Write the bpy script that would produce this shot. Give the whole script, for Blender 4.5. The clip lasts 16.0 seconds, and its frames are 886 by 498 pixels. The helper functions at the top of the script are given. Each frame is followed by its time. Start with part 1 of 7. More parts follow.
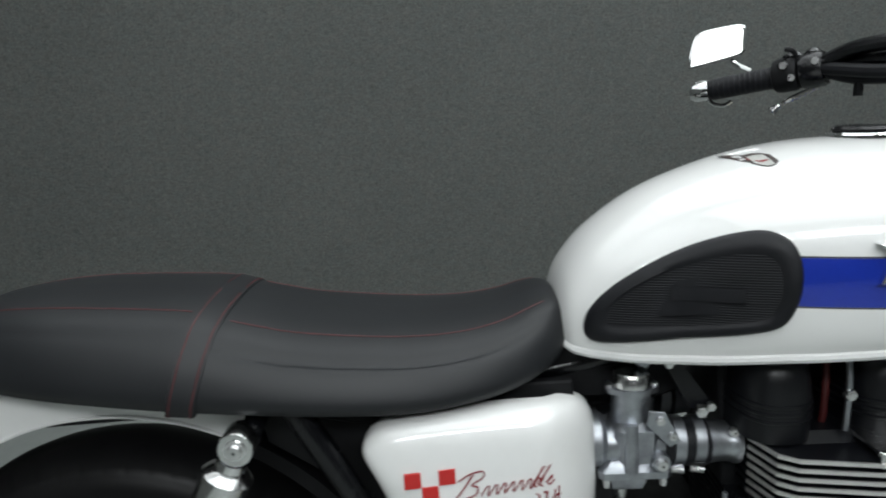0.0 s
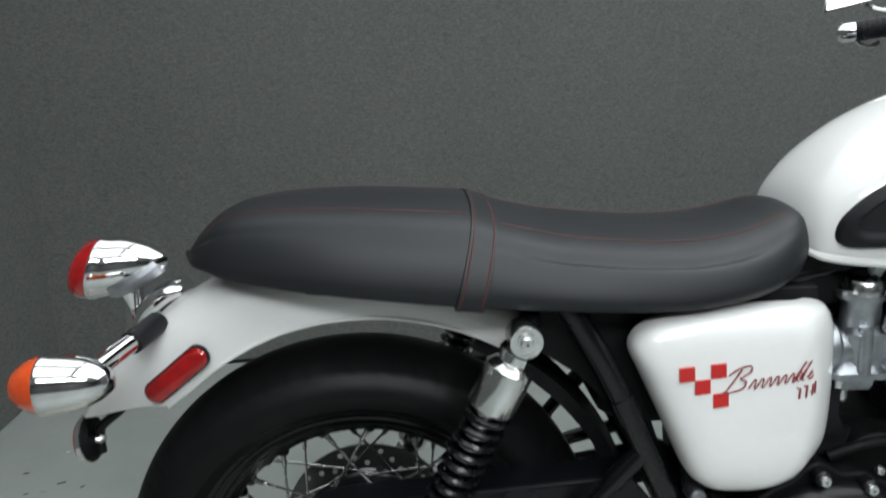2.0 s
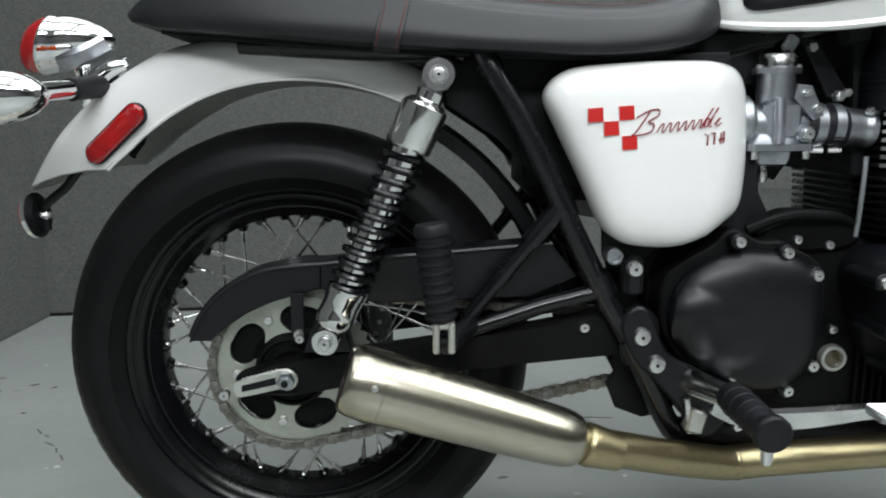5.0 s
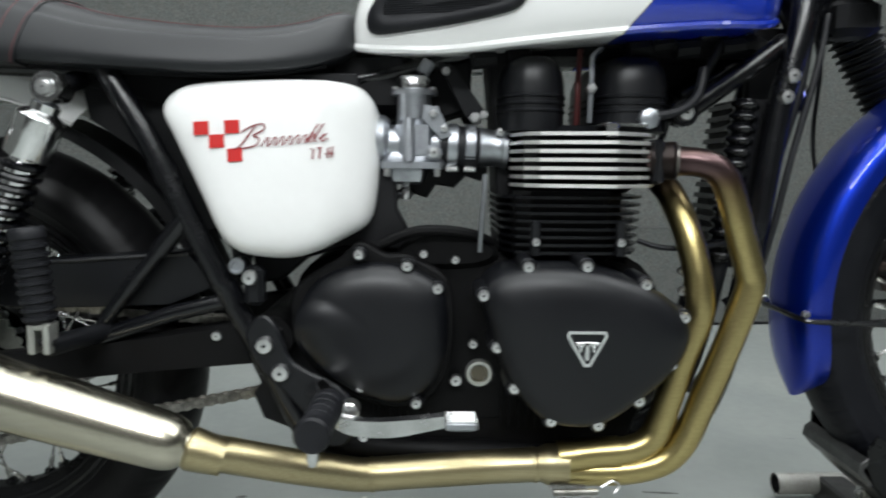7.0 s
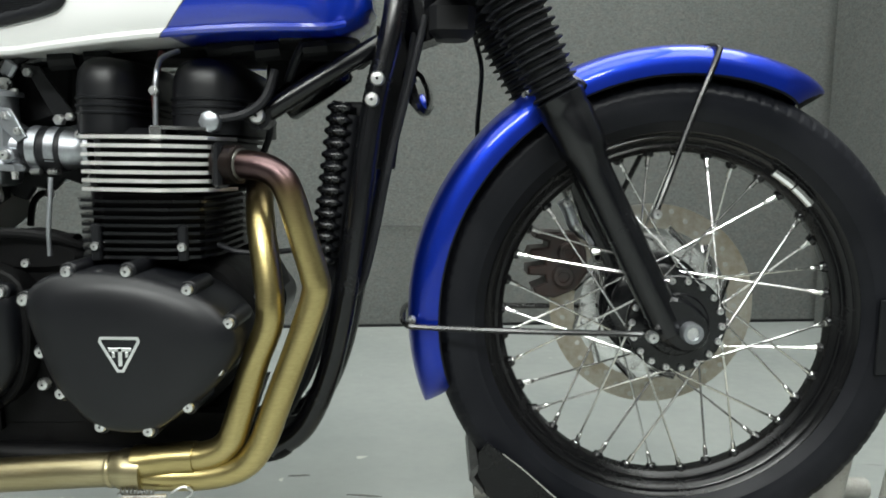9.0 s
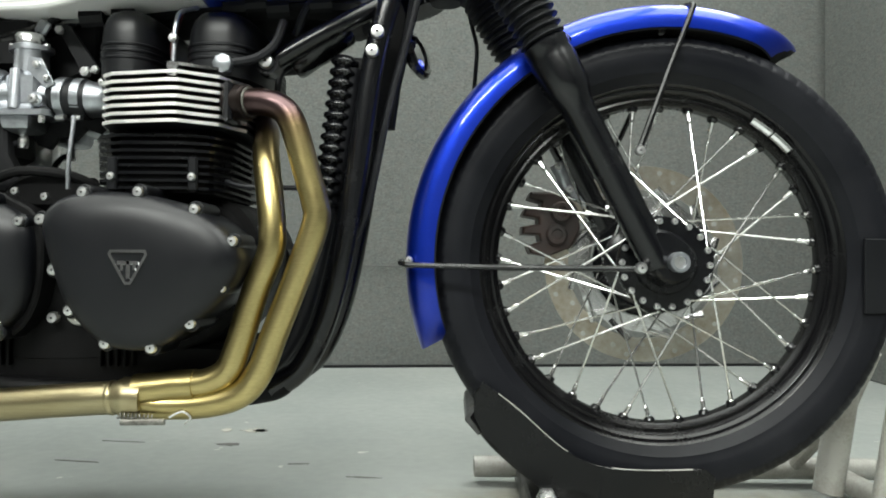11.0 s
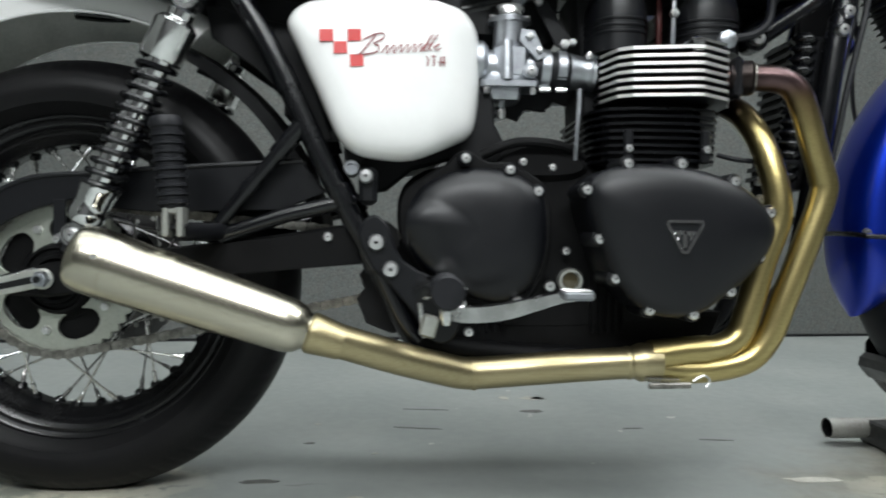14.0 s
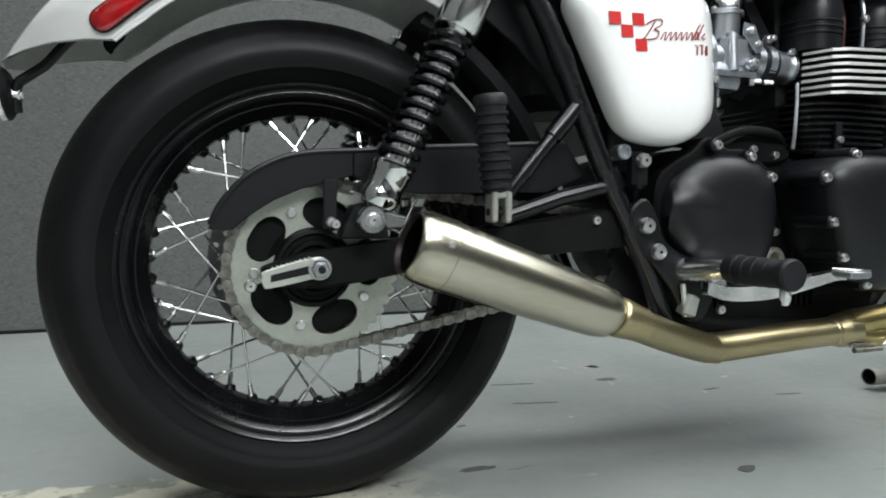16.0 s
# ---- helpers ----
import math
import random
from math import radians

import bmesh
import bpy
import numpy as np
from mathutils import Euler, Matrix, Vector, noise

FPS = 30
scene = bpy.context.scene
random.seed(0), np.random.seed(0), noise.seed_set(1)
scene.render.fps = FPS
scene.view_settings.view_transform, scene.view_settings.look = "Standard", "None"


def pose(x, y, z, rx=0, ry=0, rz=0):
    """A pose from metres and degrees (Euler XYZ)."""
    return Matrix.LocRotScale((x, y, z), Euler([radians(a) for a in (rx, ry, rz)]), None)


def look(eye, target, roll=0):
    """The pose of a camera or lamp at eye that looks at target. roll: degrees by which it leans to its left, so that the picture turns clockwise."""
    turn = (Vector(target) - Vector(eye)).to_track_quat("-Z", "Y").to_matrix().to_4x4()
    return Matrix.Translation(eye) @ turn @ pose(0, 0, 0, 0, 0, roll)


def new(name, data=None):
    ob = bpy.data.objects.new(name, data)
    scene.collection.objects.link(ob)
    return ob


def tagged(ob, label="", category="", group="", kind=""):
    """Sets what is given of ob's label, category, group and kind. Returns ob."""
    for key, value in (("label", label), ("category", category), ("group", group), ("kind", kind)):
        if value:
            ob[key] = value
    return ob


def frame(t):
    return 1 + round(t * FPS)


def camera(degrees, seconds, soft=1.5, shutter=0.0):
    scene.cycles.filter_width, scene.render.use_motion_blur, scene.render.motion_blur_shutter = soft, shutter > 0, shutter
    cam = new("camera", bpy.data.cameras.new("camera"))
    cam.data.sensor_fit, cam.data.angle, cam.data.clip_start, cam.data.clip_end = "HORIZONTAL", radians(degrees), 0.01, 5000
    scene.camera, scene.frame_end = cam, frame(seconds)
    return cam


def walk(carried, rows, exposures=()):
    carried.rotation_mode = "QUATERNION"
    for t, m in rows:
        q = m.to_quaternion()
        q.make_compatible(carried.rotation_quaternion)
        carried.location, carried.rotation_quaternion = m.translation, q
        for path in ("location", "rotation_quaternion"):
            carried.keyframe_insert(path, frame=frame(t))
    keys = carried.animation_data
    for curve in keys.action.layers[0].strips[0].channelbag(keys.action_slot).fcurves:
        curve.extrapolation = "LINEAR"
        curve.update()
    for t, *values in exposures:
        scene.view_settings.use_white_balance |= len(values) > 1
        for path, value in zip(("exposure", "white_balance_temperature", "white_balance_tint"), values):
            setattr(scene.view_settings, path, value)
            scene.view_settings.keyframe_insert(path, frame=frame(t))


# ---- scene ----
cam = camera(63.8, 16.0, 1.9, 0.4)
PATH = [
    (0, (0.409, -0.821, 1.01), (0.398, 1.135, 0.592), -2.5),
    (0.5, (0.249, -0.818, 1.03), (0.334, 1.129, 0.585), -1.0),
    (1, (0.146, -0.827, 1.042), (0.238, 1.117, 0.581), -1.2),
    (1.5, (0.084, -0.836, 1.009), (0.184, 1.11, 0.557), -0.9),
    (2, (0.071, -0.855, 0.954), (0.158, 1.08, 0.456), -1.0),
    (2.5, (0.075, -0.896, 0.871), (0.146, 1.026, 0.321), -1.1),
    (3, (0.097, -0.934, 0.787), (0.126, 0.973, 0.184), -1.4),
    (5.5, (0.238, -0.983, 0.599), (0.279, 0.997, 0.325), -0.3),
    (6, (0.357, -1.011, 0.576), (0.378, 0.977, 0.361), 0.2),
    (6.5, (0.502, -1.021, 0.561), (0.501, 0.971, 0.383), 0.3),
    (7, (0.637, -1.008, 0.583), (0.665, 0.979, 0.356), 0.5),
    (7.5, (0.778, -1.009, 0.587), (0.83, 0.978, 0.365), 0.6),
    (8, (0.929, -1.011, 0.597), (0.977, 0.975, 0.365), 0.6),
    (8.5, (1.067, -1.009, 0.601), (1.104, 0.977, 0.366), 0.7),
    (9, (1.178, -1.004, 0.599), (1.196, 0.982, 0.358), 0.7),
    (11.5, (1.204, -1.083, 0.361), (1.182, 0.915, 0.432), 0.5),
    (12, (1.077, -1.107, 0.361), (1.152, 0.891, 0.411), 0.6),
    (12.5, (0.944, -1.112, 0.362), (1.022, 0.886, 0.381), 0.7),
    (13, (0.795, -1.1, 0.374), (0.859, 0.899, 0.351), 0.7),
    (13.5, (0.632, -1.084, 0.373), (0.703, 0.914, 0.343), 0.7),
    (14, (0.47, -1.076, 0.371), (0.571, 0.921, 0.339), 0.8),
    (14.5, (0.321, -1.07, 0.37), (0.463, 0.925, 0.333), 0.9),
    (15, (0.17, -1.058, 0.364), (0.41, 0.927, 0.33), 0.9),
    (15.5, (0.011, -1.022, 0.374), (0.429, 0.932, 0.304), 0.8),
    (16, (-0.136, -0.954, 0.382), (0.515, 0.934, 0.269), 0.9),
]
EXPOSURES = [(0.0, -0.84, 6450, 9), (1.0, -0.72, 6450, 9), (3.0, -0.38, 6450, 9), (5.5, -0.22, 6480, 10), (7.0, -0.1, 6500, 10), (8.0, -0.03, 6600, 9), (8.5, 0.08, 6700, 8), (9.0, 0.27, 6750, 7), (11.5, 0.5, 6900, 6), (13.0, 0.1, 6600, 8), (14.5, 0.03, 6500, 10), (16.0, 0.11, 6500, 10)]
walk(cam, [(t, look(eye, target, roll)) for t, eye, target, roll in PATH], EXPOSURES)

# ---- world and light ----
world = bpy.data.worlds.new("world")
world.use_nodes = True
world.node_tree.nodes["Background"].inputs[0].default_value = (0.75, 0.8, 0.85, 1)
world.node_tree.nodes["Background"].inputs[1].default_value = 0.15
scene.world = world
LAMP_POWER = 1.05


# ---- materials ----
def material(name, colour, rough=0.5, metal=0.0, coat=0.0, spec=0.5):
    m = bpy.data.materials.new(name)
    m.use_nodes = True
    b = m.node_tree.nodes["Principled BSDF"]
    b.inputs["Base Color"].default_value = (*colour, 1)
    b.inputs["Roughness"].default_value = rough
    b.inputs["Metallic"].default_value = metal
    b.inputs["Coat Weight"].default_value = coat
    b.inputs["Coat Roughness"].default_value = 0.04
    b.inputs["Specular IOR Level"].default_value = spec
    return m


def node(m, kind, **values):
    n = m.node_tree.nodes.new(kind)
    for key, value in values.items():
        if key in n.inputs:
            n.inputs[key].default_value = value
    return n


def wire(m, a, b):
    m.node_tree.links.new(a, b)


def shader(m):
    return m.node_tree.nodes["Principled BSDF"]


def mixed(m, fac, a, b):
    """A colour node that goes from a to b by fac; a and b are colours or sockets."""
    n = m.node_tree.nodes.new("ShaderNodeMix")
    n.data_type = "RGBA"
    wire(m, fac, n.inputs[0])
    for socket, value in ((n.inputs[6], a), (n.inputs[7], b)):
        if isinstance(value, tuple):
            socket.default_value = (*value, 1)
        else:
            wire(m, value, socket)
    return n.outputs[2]


def calc(m, op, a, b=0.0, clamp=False):
    n = m.node_tree.nodes.new("ShaderNodeMath")
    n.operation, n.use_clamp = op, clamp
    for socket, value in zip(n.inputs, (a, b)):
        if isinstance(value, (int, float)):
            socket.default_value = value
        else:
            wire(m, value, socket)
    return n.outputs[0]


def place(m):
    return m.node_tree.nodes.new("ShaderNodeTexCoord").outputs["Object"]


def noisy(m, scale, detail=4.0, rough=0.55, stretch=None):
    """A noise texture's value on the thing's own coordinates."""
    n = node(m, "ShaderNodeTexNoise", Scale=scale, Detail=detail, Roughness=rough)
    at = place(m)
    if stretch:
        g = m.node_tree.nodes.new("ShaderNodeMapping")
        g.inputs["Scale"].default_value = stretch
        wire(m, at, g.inputs[0])
        at = g.outputs[0]
    wire(m, at, n.inputs["Vector"])
    return n.outputs["Fac"]


def steps(m, value, low, high):
    """0 below low, 1 above high."""
    n = m.node_tree.nodes.new("ShaderNodeMapRange")
    n.clamp = True
    wire(m, value, n.inputs[0])
    n.inputs[1].default_value, n.inputs[2].default_value = low, high
    return n.outputs[0]


def bumped(m, height, strength, distance):
    n = node(m, "ShaderNodeBump", Strength=strength, Distance=distance)
    wire(m, height, n.inputs["Height"])
    wire(m, n.outputs[0], shader(m).inputs["Normal"])


def worn(m, a, b, scale, low=0.4, high=0.65, rough=None, bump=None):
    """Colour from a to b in soft patches, with a change of gloss and a fine relief."""
    big, fine = noisy(m, scale, 5), noisy(m, scale * 14, 3)
    both = calc(m, "ADD", calc(m, "MULTIPLY", big, 0.7), calc(m, "MULTIPLY", fine, 0.3))
    fac = steps(m, both, low, high)
    wire(m, mixed(m, fac, a, b), shader(m).inputs["Base Color"])
    if rough:
        n = m.node_tree.nodes.new("ShaderNodeMapRange")
        wire(m, both, n.inputs[0])
        n.inputs[1].default_value, n.inputs[2].default_value = low, high
        n.inputs[3].default_value, n.inputs[4].default_value = rough
        wire(m, n.outputs[0], shader(m).inputs["Roughness"])
    if bump:
        bumped(m, fine, bump, 0.001)
    return m


CHROME = worn(material("chrome", (0.8, 0.8, 0.8), 0.06, 1.0), (0.84, 0.84, 0.84), (0.7, 0.7, 0.71), 9, rough=(0.04, 0.1))
STEEL = worn(material("bolt steel", (0.6, 0.6, 0.6), 0.3, 1.0), (0.84, 0.84, 0.84), (0.66, 0.66, 0.66), 60, rough=(0.24, 0.4))
CAST = worn(material("cast aluminium", (0.5, 0.51, 0.52), 0.42, 1.0), (0.45, 0.47, 0.5), (0.3, 0.31, 0.335), 40, rough=(0.34, 0.5), bump=0.12)
POLISHED = worn(material("polished aluminium", (0.7, 0.7, 0.7), 0.2, 1.0), (0.8, 0.8, 0.8), (0.62, 0.62, 0.62), 25, rough=(0.14, 0.28))
# the blue in the next four blacks stands in for a cool sheen
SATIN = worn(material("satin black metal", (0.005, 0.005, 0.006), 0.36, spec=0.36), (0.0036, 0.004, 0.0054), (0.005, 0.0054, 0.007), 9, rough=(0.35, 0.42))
GLOSS = worn(material("gloss black paint", (0.006, 0.006, 0.006), 0.24, spec=0.46), (0.0028, 0.003, 0.004), (0.0045, 0.0048, 0.006), 18, rough=(0.19, 0.29))
DULL = worn(material("dull black plastic", (0.006, 0.006, 0.006), 0.6, spec=0.2), (0.005, 0.0052, 0.006), (0.0095, 0.0097, 0.0108), 30, rough=(0.5, 0.7), bump=0.2)
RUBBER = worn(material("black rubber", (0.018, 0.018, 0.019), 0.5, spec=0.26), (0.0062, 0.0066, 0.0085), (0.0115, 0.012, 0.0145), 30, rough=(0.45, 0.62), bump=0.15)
WHITE = worn(material("white gloss paint", (0.8, 0.8, 0.79), 0.3, 0, 1.0), (0.81, 0.81, 0.8), (0.78, 0.78, 0.77), 6)
RED = material("red transfer", (0.5, 0.012, 0.01), 0.35, 0, 0.5)
DARK_RED = material("dark red transfer", (0.22, 0.008, 0.012), 0.35, 0, 0.5)
LEAD = material("dark red cable", (0.06, 0.006, 0.006), 0.5)
RED_LENS = worn(material("red lens", (0.35, 0.004, 0.006), 0.12, 0, 1.0), (0.42, 0.006, 0.008), (0.25, 0.003, 0.004), 40)
AMBER_LENS = worn(material("amber lens", (0.75, 0.09, 0.015), 0.15, 0, 1.0), (0.8, 0.1, 0.015), (0.6, 0.06, 0.01), 40)
LINING = worn(material("grey fender lining", (0.4, 0.41, 0.39), 0.5), (0.46, 0.47, 0.445), (0.34, 0.34, 0.32), 14, rough=(0.4, 0.65), bump=0.2)
GREY_STEEL = worn(material("scuffed grey painted steel", (0.4, 0.4, 0.37), 0.45), (0.37, 0.37, 0.345), (0.24, 0.232, 0.208), 16, rough=(0.35, 0.6), bump=0.2)
MILLED = worn(material("milled aluminium", (0.9, 0.89, 0.87), 0.5, 1.0), (0.92, 0.91, 0.89), (0.8, 0.79, 0.77), 50, rough=(0.42, 0.58))
ZINC = worn(material("zinc plate", (0.58, 0.59, 0.55), 0.38, 0.85), (0.66, 0.67, 0.63), (0.5, 0.5, 0.46), 12, rough=(0.32, 0.42))
SPROCKET = worn(material("dull zinc sprocket", (0.5, 0.52, 0.47), 0.42, 0.8), (0.5, 0.525, 0.465), (0.39, 0.405, 0.355), 14, rough=(0.36, 0.5))
CHAIN = worn(material("oiled chain steel", (0.24, 0.23, 0.21), 0.4, 0.9), (0.36, 0.35, 0.32), (0.1, 0.095, 0.085), 60, rough=(0.3, 0.55))
RUST = worn(material("stained disc steel", (0.3, 0.28, 0.23), 0.42, 0.8), (0.42, 0.405, 0.36), (0.26, 0.22, 0.155), 9, rough=(0.3, 0.5))
DARK_STEEL = worn(material("dark disc steel", (0.09, 0.09, 0.09), 0.35, 0.8), (0.11, 0.11, 0.11), (0.06, 0.06, 0.06), 20, rough=(0.3, 0.5))
SCORCHED = worn(material("scorched steel", (0.03, 0.019, 0.016), 0.45, 0.7), (0.02, 0.013, 0.011), (0.01, 0.0075, 0.0075), 30, rough=(0.35, 0.55))
CRADLE = worn(material("black cradle paint", (0.002, 0.002, 0.002), 0.3, spec=0.3), (0.0022, 0.0023, 0.0027), (0.0042, 0.0043, 0.0047), 14, rough=(0.16, 0.34))
# deeper black than SATIN; the shade between engine parts is in this colour
CASE = worn(material("shaded black engine case", (0.002, 0.002, 0.002), 0.5, spec=0.14), (0.0024, 0.0024, 0.0027), (0.005, 0.005, 0.0053), 26, rough=(0.48, 0.7), bump=0.25)
# matt near-black for the inside of the silencer mouth
MOUTH_BLACK = material("silencer mouth black", (0.002, 0.002, 0.002), 0.95, spec=0.02)
GRIME = worn(material("grime", (0.06, 0.06, 0.055), 0.6), (0.05, 0.05, 0.046), (0.13, 0.13, 0.12), 60, rough=(0.5, 0.7))
BARE = worn(material("bare concrete", (0.42, 0.41, 0.36), 0.7), (0.46, 0.45, 0.4), (0.33, 0.32, 0.28), 40, rough=(0.6, 0.8))
OIL_GLASS = material("oily sight glass", (0.075, 0.06, 0.03), 0.12, 0, 0.6)
SPOKE = worn(material("spoke steel", (0.6, 0.6, 0.6), 0.25, 1.0), (0.8, 0.8, 0.79), (0.55, 0.55, 0.54), 40, rough=(0.18, 0.3))
RIM = worn(material("gloss black rim", (0.01, 0.01, 0.01), 0.25, spec=0.34), (0.003, 0.003, 0.0036), (0.0046, 0.0046, 0.0052), 18, rough=(0.2, 0.3))
CALIPER = worn(material("grimy brake caliper", (0.04, 0.03, 0.027), 0.5, 0.2), (0.03, 0.026, 0.025), (0.04, 0.018, 0.013), 30, rough=(0.4, 0.6), bump=0.2)
MIRROR = material("dusty mirror glass", (0.7, 0.72, 0.7), 0.3, 1.0)
WALL_GREY = worn(material("dark grey wall paint", (0.06, 0.06, 0.06), 0.7), (0.065, 0.065, 0.065), (0.05, 0.05, 0.05), 1.5, rough=(0.6, 0.8))
WALL_WHITE = worn(material("white lamp enamel", (0.75, 0.75, 0.75), 0.5), (0.76, 0.76, 0.76), (0.7, 0.7, 0.7), 3)
TILE = worn(material("ceiling board", (0.8, 0.8, 0.78), 0.9), (0.82, 0.82, 0.8), (0.76, 0.76, 0.74), 6)


def lit(name, colour, strength):
    m = material(name, colour, 0.5)
    shader(m).inputs["Emission Color"].default_value = (*colour, 1)
    shader(m).inputs["Emission Strength"].default_value = strength
    return m


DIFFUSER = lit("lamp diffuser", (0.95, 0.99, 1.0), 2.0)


def blue_paint():
    m = material("metallic blue paint", (0.006, 0.016, 0.34), 0.38, 0.85, 0.6)
    flake = noisy(m, 900, 1)
    wire(m, mixed(m, flake, (0.001, 0.014, 0.27), (0.003, 0.036, 0.46)), shader(m).inputs["Base Color"])
    return m


BLUE = blue_paint()


def tank_paint():
    """White with a blue band behind the knee pad, a blue nose, and fine dark lines between."""
    m = material("white and blue tank paint", (0.8, 0.8, 0.8), 0.28, 0, 1.0)
    at = m.node_tree.nodes.new("ShaderNodeSeparateXYZ")
    wire(m, place(m), at.inputs[0])
    x, z = at.outputs[0], at.outputs[2]
    band = calc(m, "SUBTRACT", 0.0245, calc(m, "ABSOLUTE", calc(m, "SUBTRACT", z, 0.8175)))
    band = calc(m, "MINIMUM", band, calc(m, "SUBTRACT", x, 0.745))
    nose = calc(m, "SUBTRACT", calc(m, "SUBTRACT", x, 0.862), calc(m, "MULTIPLY", calc(m, "SUBTRACT", z, 0.745), 0.85))
    nose = calc(m, "MINIMUM", nose, calc(m, "SUBTRACT", 0.838, z))
    inside = calc(m, "MAXIMUM", band, nose)
    blue = steps(m, inside, 0.0, 0.0006)
    line = steps(m, calc(m, "ABSOLUTE", calc(m, "SUBTRACT", inside, -0.0005)), 0.0006, 0.0012)
    white = mixed(m, noisy(m, 5, 3), (0.8, 0.8, 0.79), (0.77, 0.77, 0.76))
    deep = mixed(m, noisy(m, 900, 1), (0.001, 0.014, 0.26), (0.004, 0.034, 0.40))
    wire(m, mixed(m, line, (0.02, 0.02, 0.03), mixed(m, blue, white, deep)), shader(m).inputs["Base Color"])
    return m


TANK = tank_paint()


def leather():
    m = material("charcoal vinyl", (0.04, 0.04, 0.043), 0.48, spec=0.44)
    cell = node(m, "ShaderNodeTexVoronoi", Scale=420.0)
    wire(m, place(m), cell.inputs["Vector"])
    wire(m, mixed(m, steps(m, noisy(m, 7, 4), 0.35, 0.7), (0.0072, 0.0082, 0.01), (0.0108, 0.0121, 0.014)), shader(m).inputs["Base Color"])
    bumped(m, cell.outputs["Distance"], 0.1, 0.0005)
    return m


VINYL = leather()
PIPING = material("dark red stitching", (0.085, 0.016, 0.018), 0.6)


def brushed(name, a, b, heat=False, gloss=(0.19, 0.32)):
    """Brushed steel; with heat, browned and purple towards the engine."""
    m = material(name, a, 0.3, 1.0)
    at = m.node_tree.nodes.new("ShaderNodeSeparateXYZ")
    wire(m, place(m), at.inputs[0])
    patch, grain = noisy(m, 7, 3), noisy(m, 90, 3, stretch=(0.25, 6, 6))
    colour = mixed(m, steps(m, calc(m, "ADD", calc(m, "MULTIPLY", patch, 0.35), calc(m, "MULTIPLY", grain, 0.65)), 0.3, 0.7), a, b)
    if heat:
        hot = steps(m, calc(m, "ADD", at.outputs[2], calc(m, "MULTIPLY", patch, 0.03)), 0.535, 0.59)
        colour = mixed(m, hot, colour, (0.13, 0.08, 0.05))
        blush = steps(m, calc(m, "SUBTRACT", 0.03, calc(m, "ABSOLUTE", calc(m, "SUBTRACT", at.outputs[2], 0.592))), 0.0, 0.022)
        colour = mixed(m, calc(m, "MULTIPLY", blush, 0.55), colour, (0.064, 0.046, 0.072))
        root = steps(m, calc(m, "SUBTRACT", 0.97, at.outputs[0]), 0.02, 0.04)
        colour = mixed(m, calc(m, "MULTIPLY", root, steps(m, at.outputs[2], 0.54, 0.56)), colour, (0.045, 0.03, 0.028))
    wire(m, colour, shader(m).inputs["Base Color"])
    n = m.node_tree.nodes.new("ShaderNodeMapRange")
    wire(m, grain, n.inputs[0])
    n.inputs[3].default_value, n.inputs[4].default_value = gloss
    wire(m, n.outputs[0], shader(m).inputs["Roughness"])
    bumped(m, grain, 0.02, 0.0004)
    return m


SILENCER = brushed("brushed silencer steel", (0.55, 0.52, 0.43), (0.46, 0.43, 0.34), gloss=(0.19, 0.29))
HEADER = brushed("straw tinted steel", (0.53, 0.44, 0.205), (0.41, 0.33, 0.14), heat=True, gloss=(0.24, 0.38))
PIPE = brushed("pale straw steel", (0.47, 0.41, 0.255), (0.355, 0.295, 0.16), gloss=(0.28, 0.42))


def fabric():
    """Dense grey loop carpet with dark and light flecks."""
    m = material("grey loop carpet", (0.07, 0.075, 0.072), 0.95, spec=0.1)
    fleck, loops, drift = noisy(m, 170, 2, 0.75), noisy(m, 75, 3, 0.7, stretch=(1, 1, 2.4)), noisy(m, 2.2, 4)
    both = calc(m, "ADD", calc(m, "MULTIPLY", fleck, 0.5), calc(m, "MULTIPLY", loops, 0.5))
    base = mixed(m, steps(m, both, 0.31, 0.69), (0.062, 0.066, 0.064), (0.14, 0.147, 0.141))
    wire(m, mixed(m, steps(m, drift, 0.3, 0.75), base, mixed(m, steps(m, both, 0.31, 0.69), (0.072, 0.075, 0.072), (0.152, 0.158, 0.151))), shader(m).inputs["Base Color"])
    tint = m.node_tree.nodes.new("ShaderNodeMix")
    tint.data_type, tint.blend_type = "RGBA", "MULTIPLY"
    tint.inputs[0].default_value = 1.0
    wire(m, shader(m).inputs["Base Color"].links[0].from_socket, tint.inputs[6])
    wire(m, mixed(m, steps(m, noisy(m, 34, 2, stretch=(1, 1, 1.6)), 0.38, 0.62), (1.02, 0.995, 0.985), (0.985, 1.005, 1.01)), tint.inputs[7])
    wire(m, tint.outputs[2], shader(m).inputs["Base Color"])
    bumped(m, both, 0.25, 0.002)
    return m


CARPET = fabric()


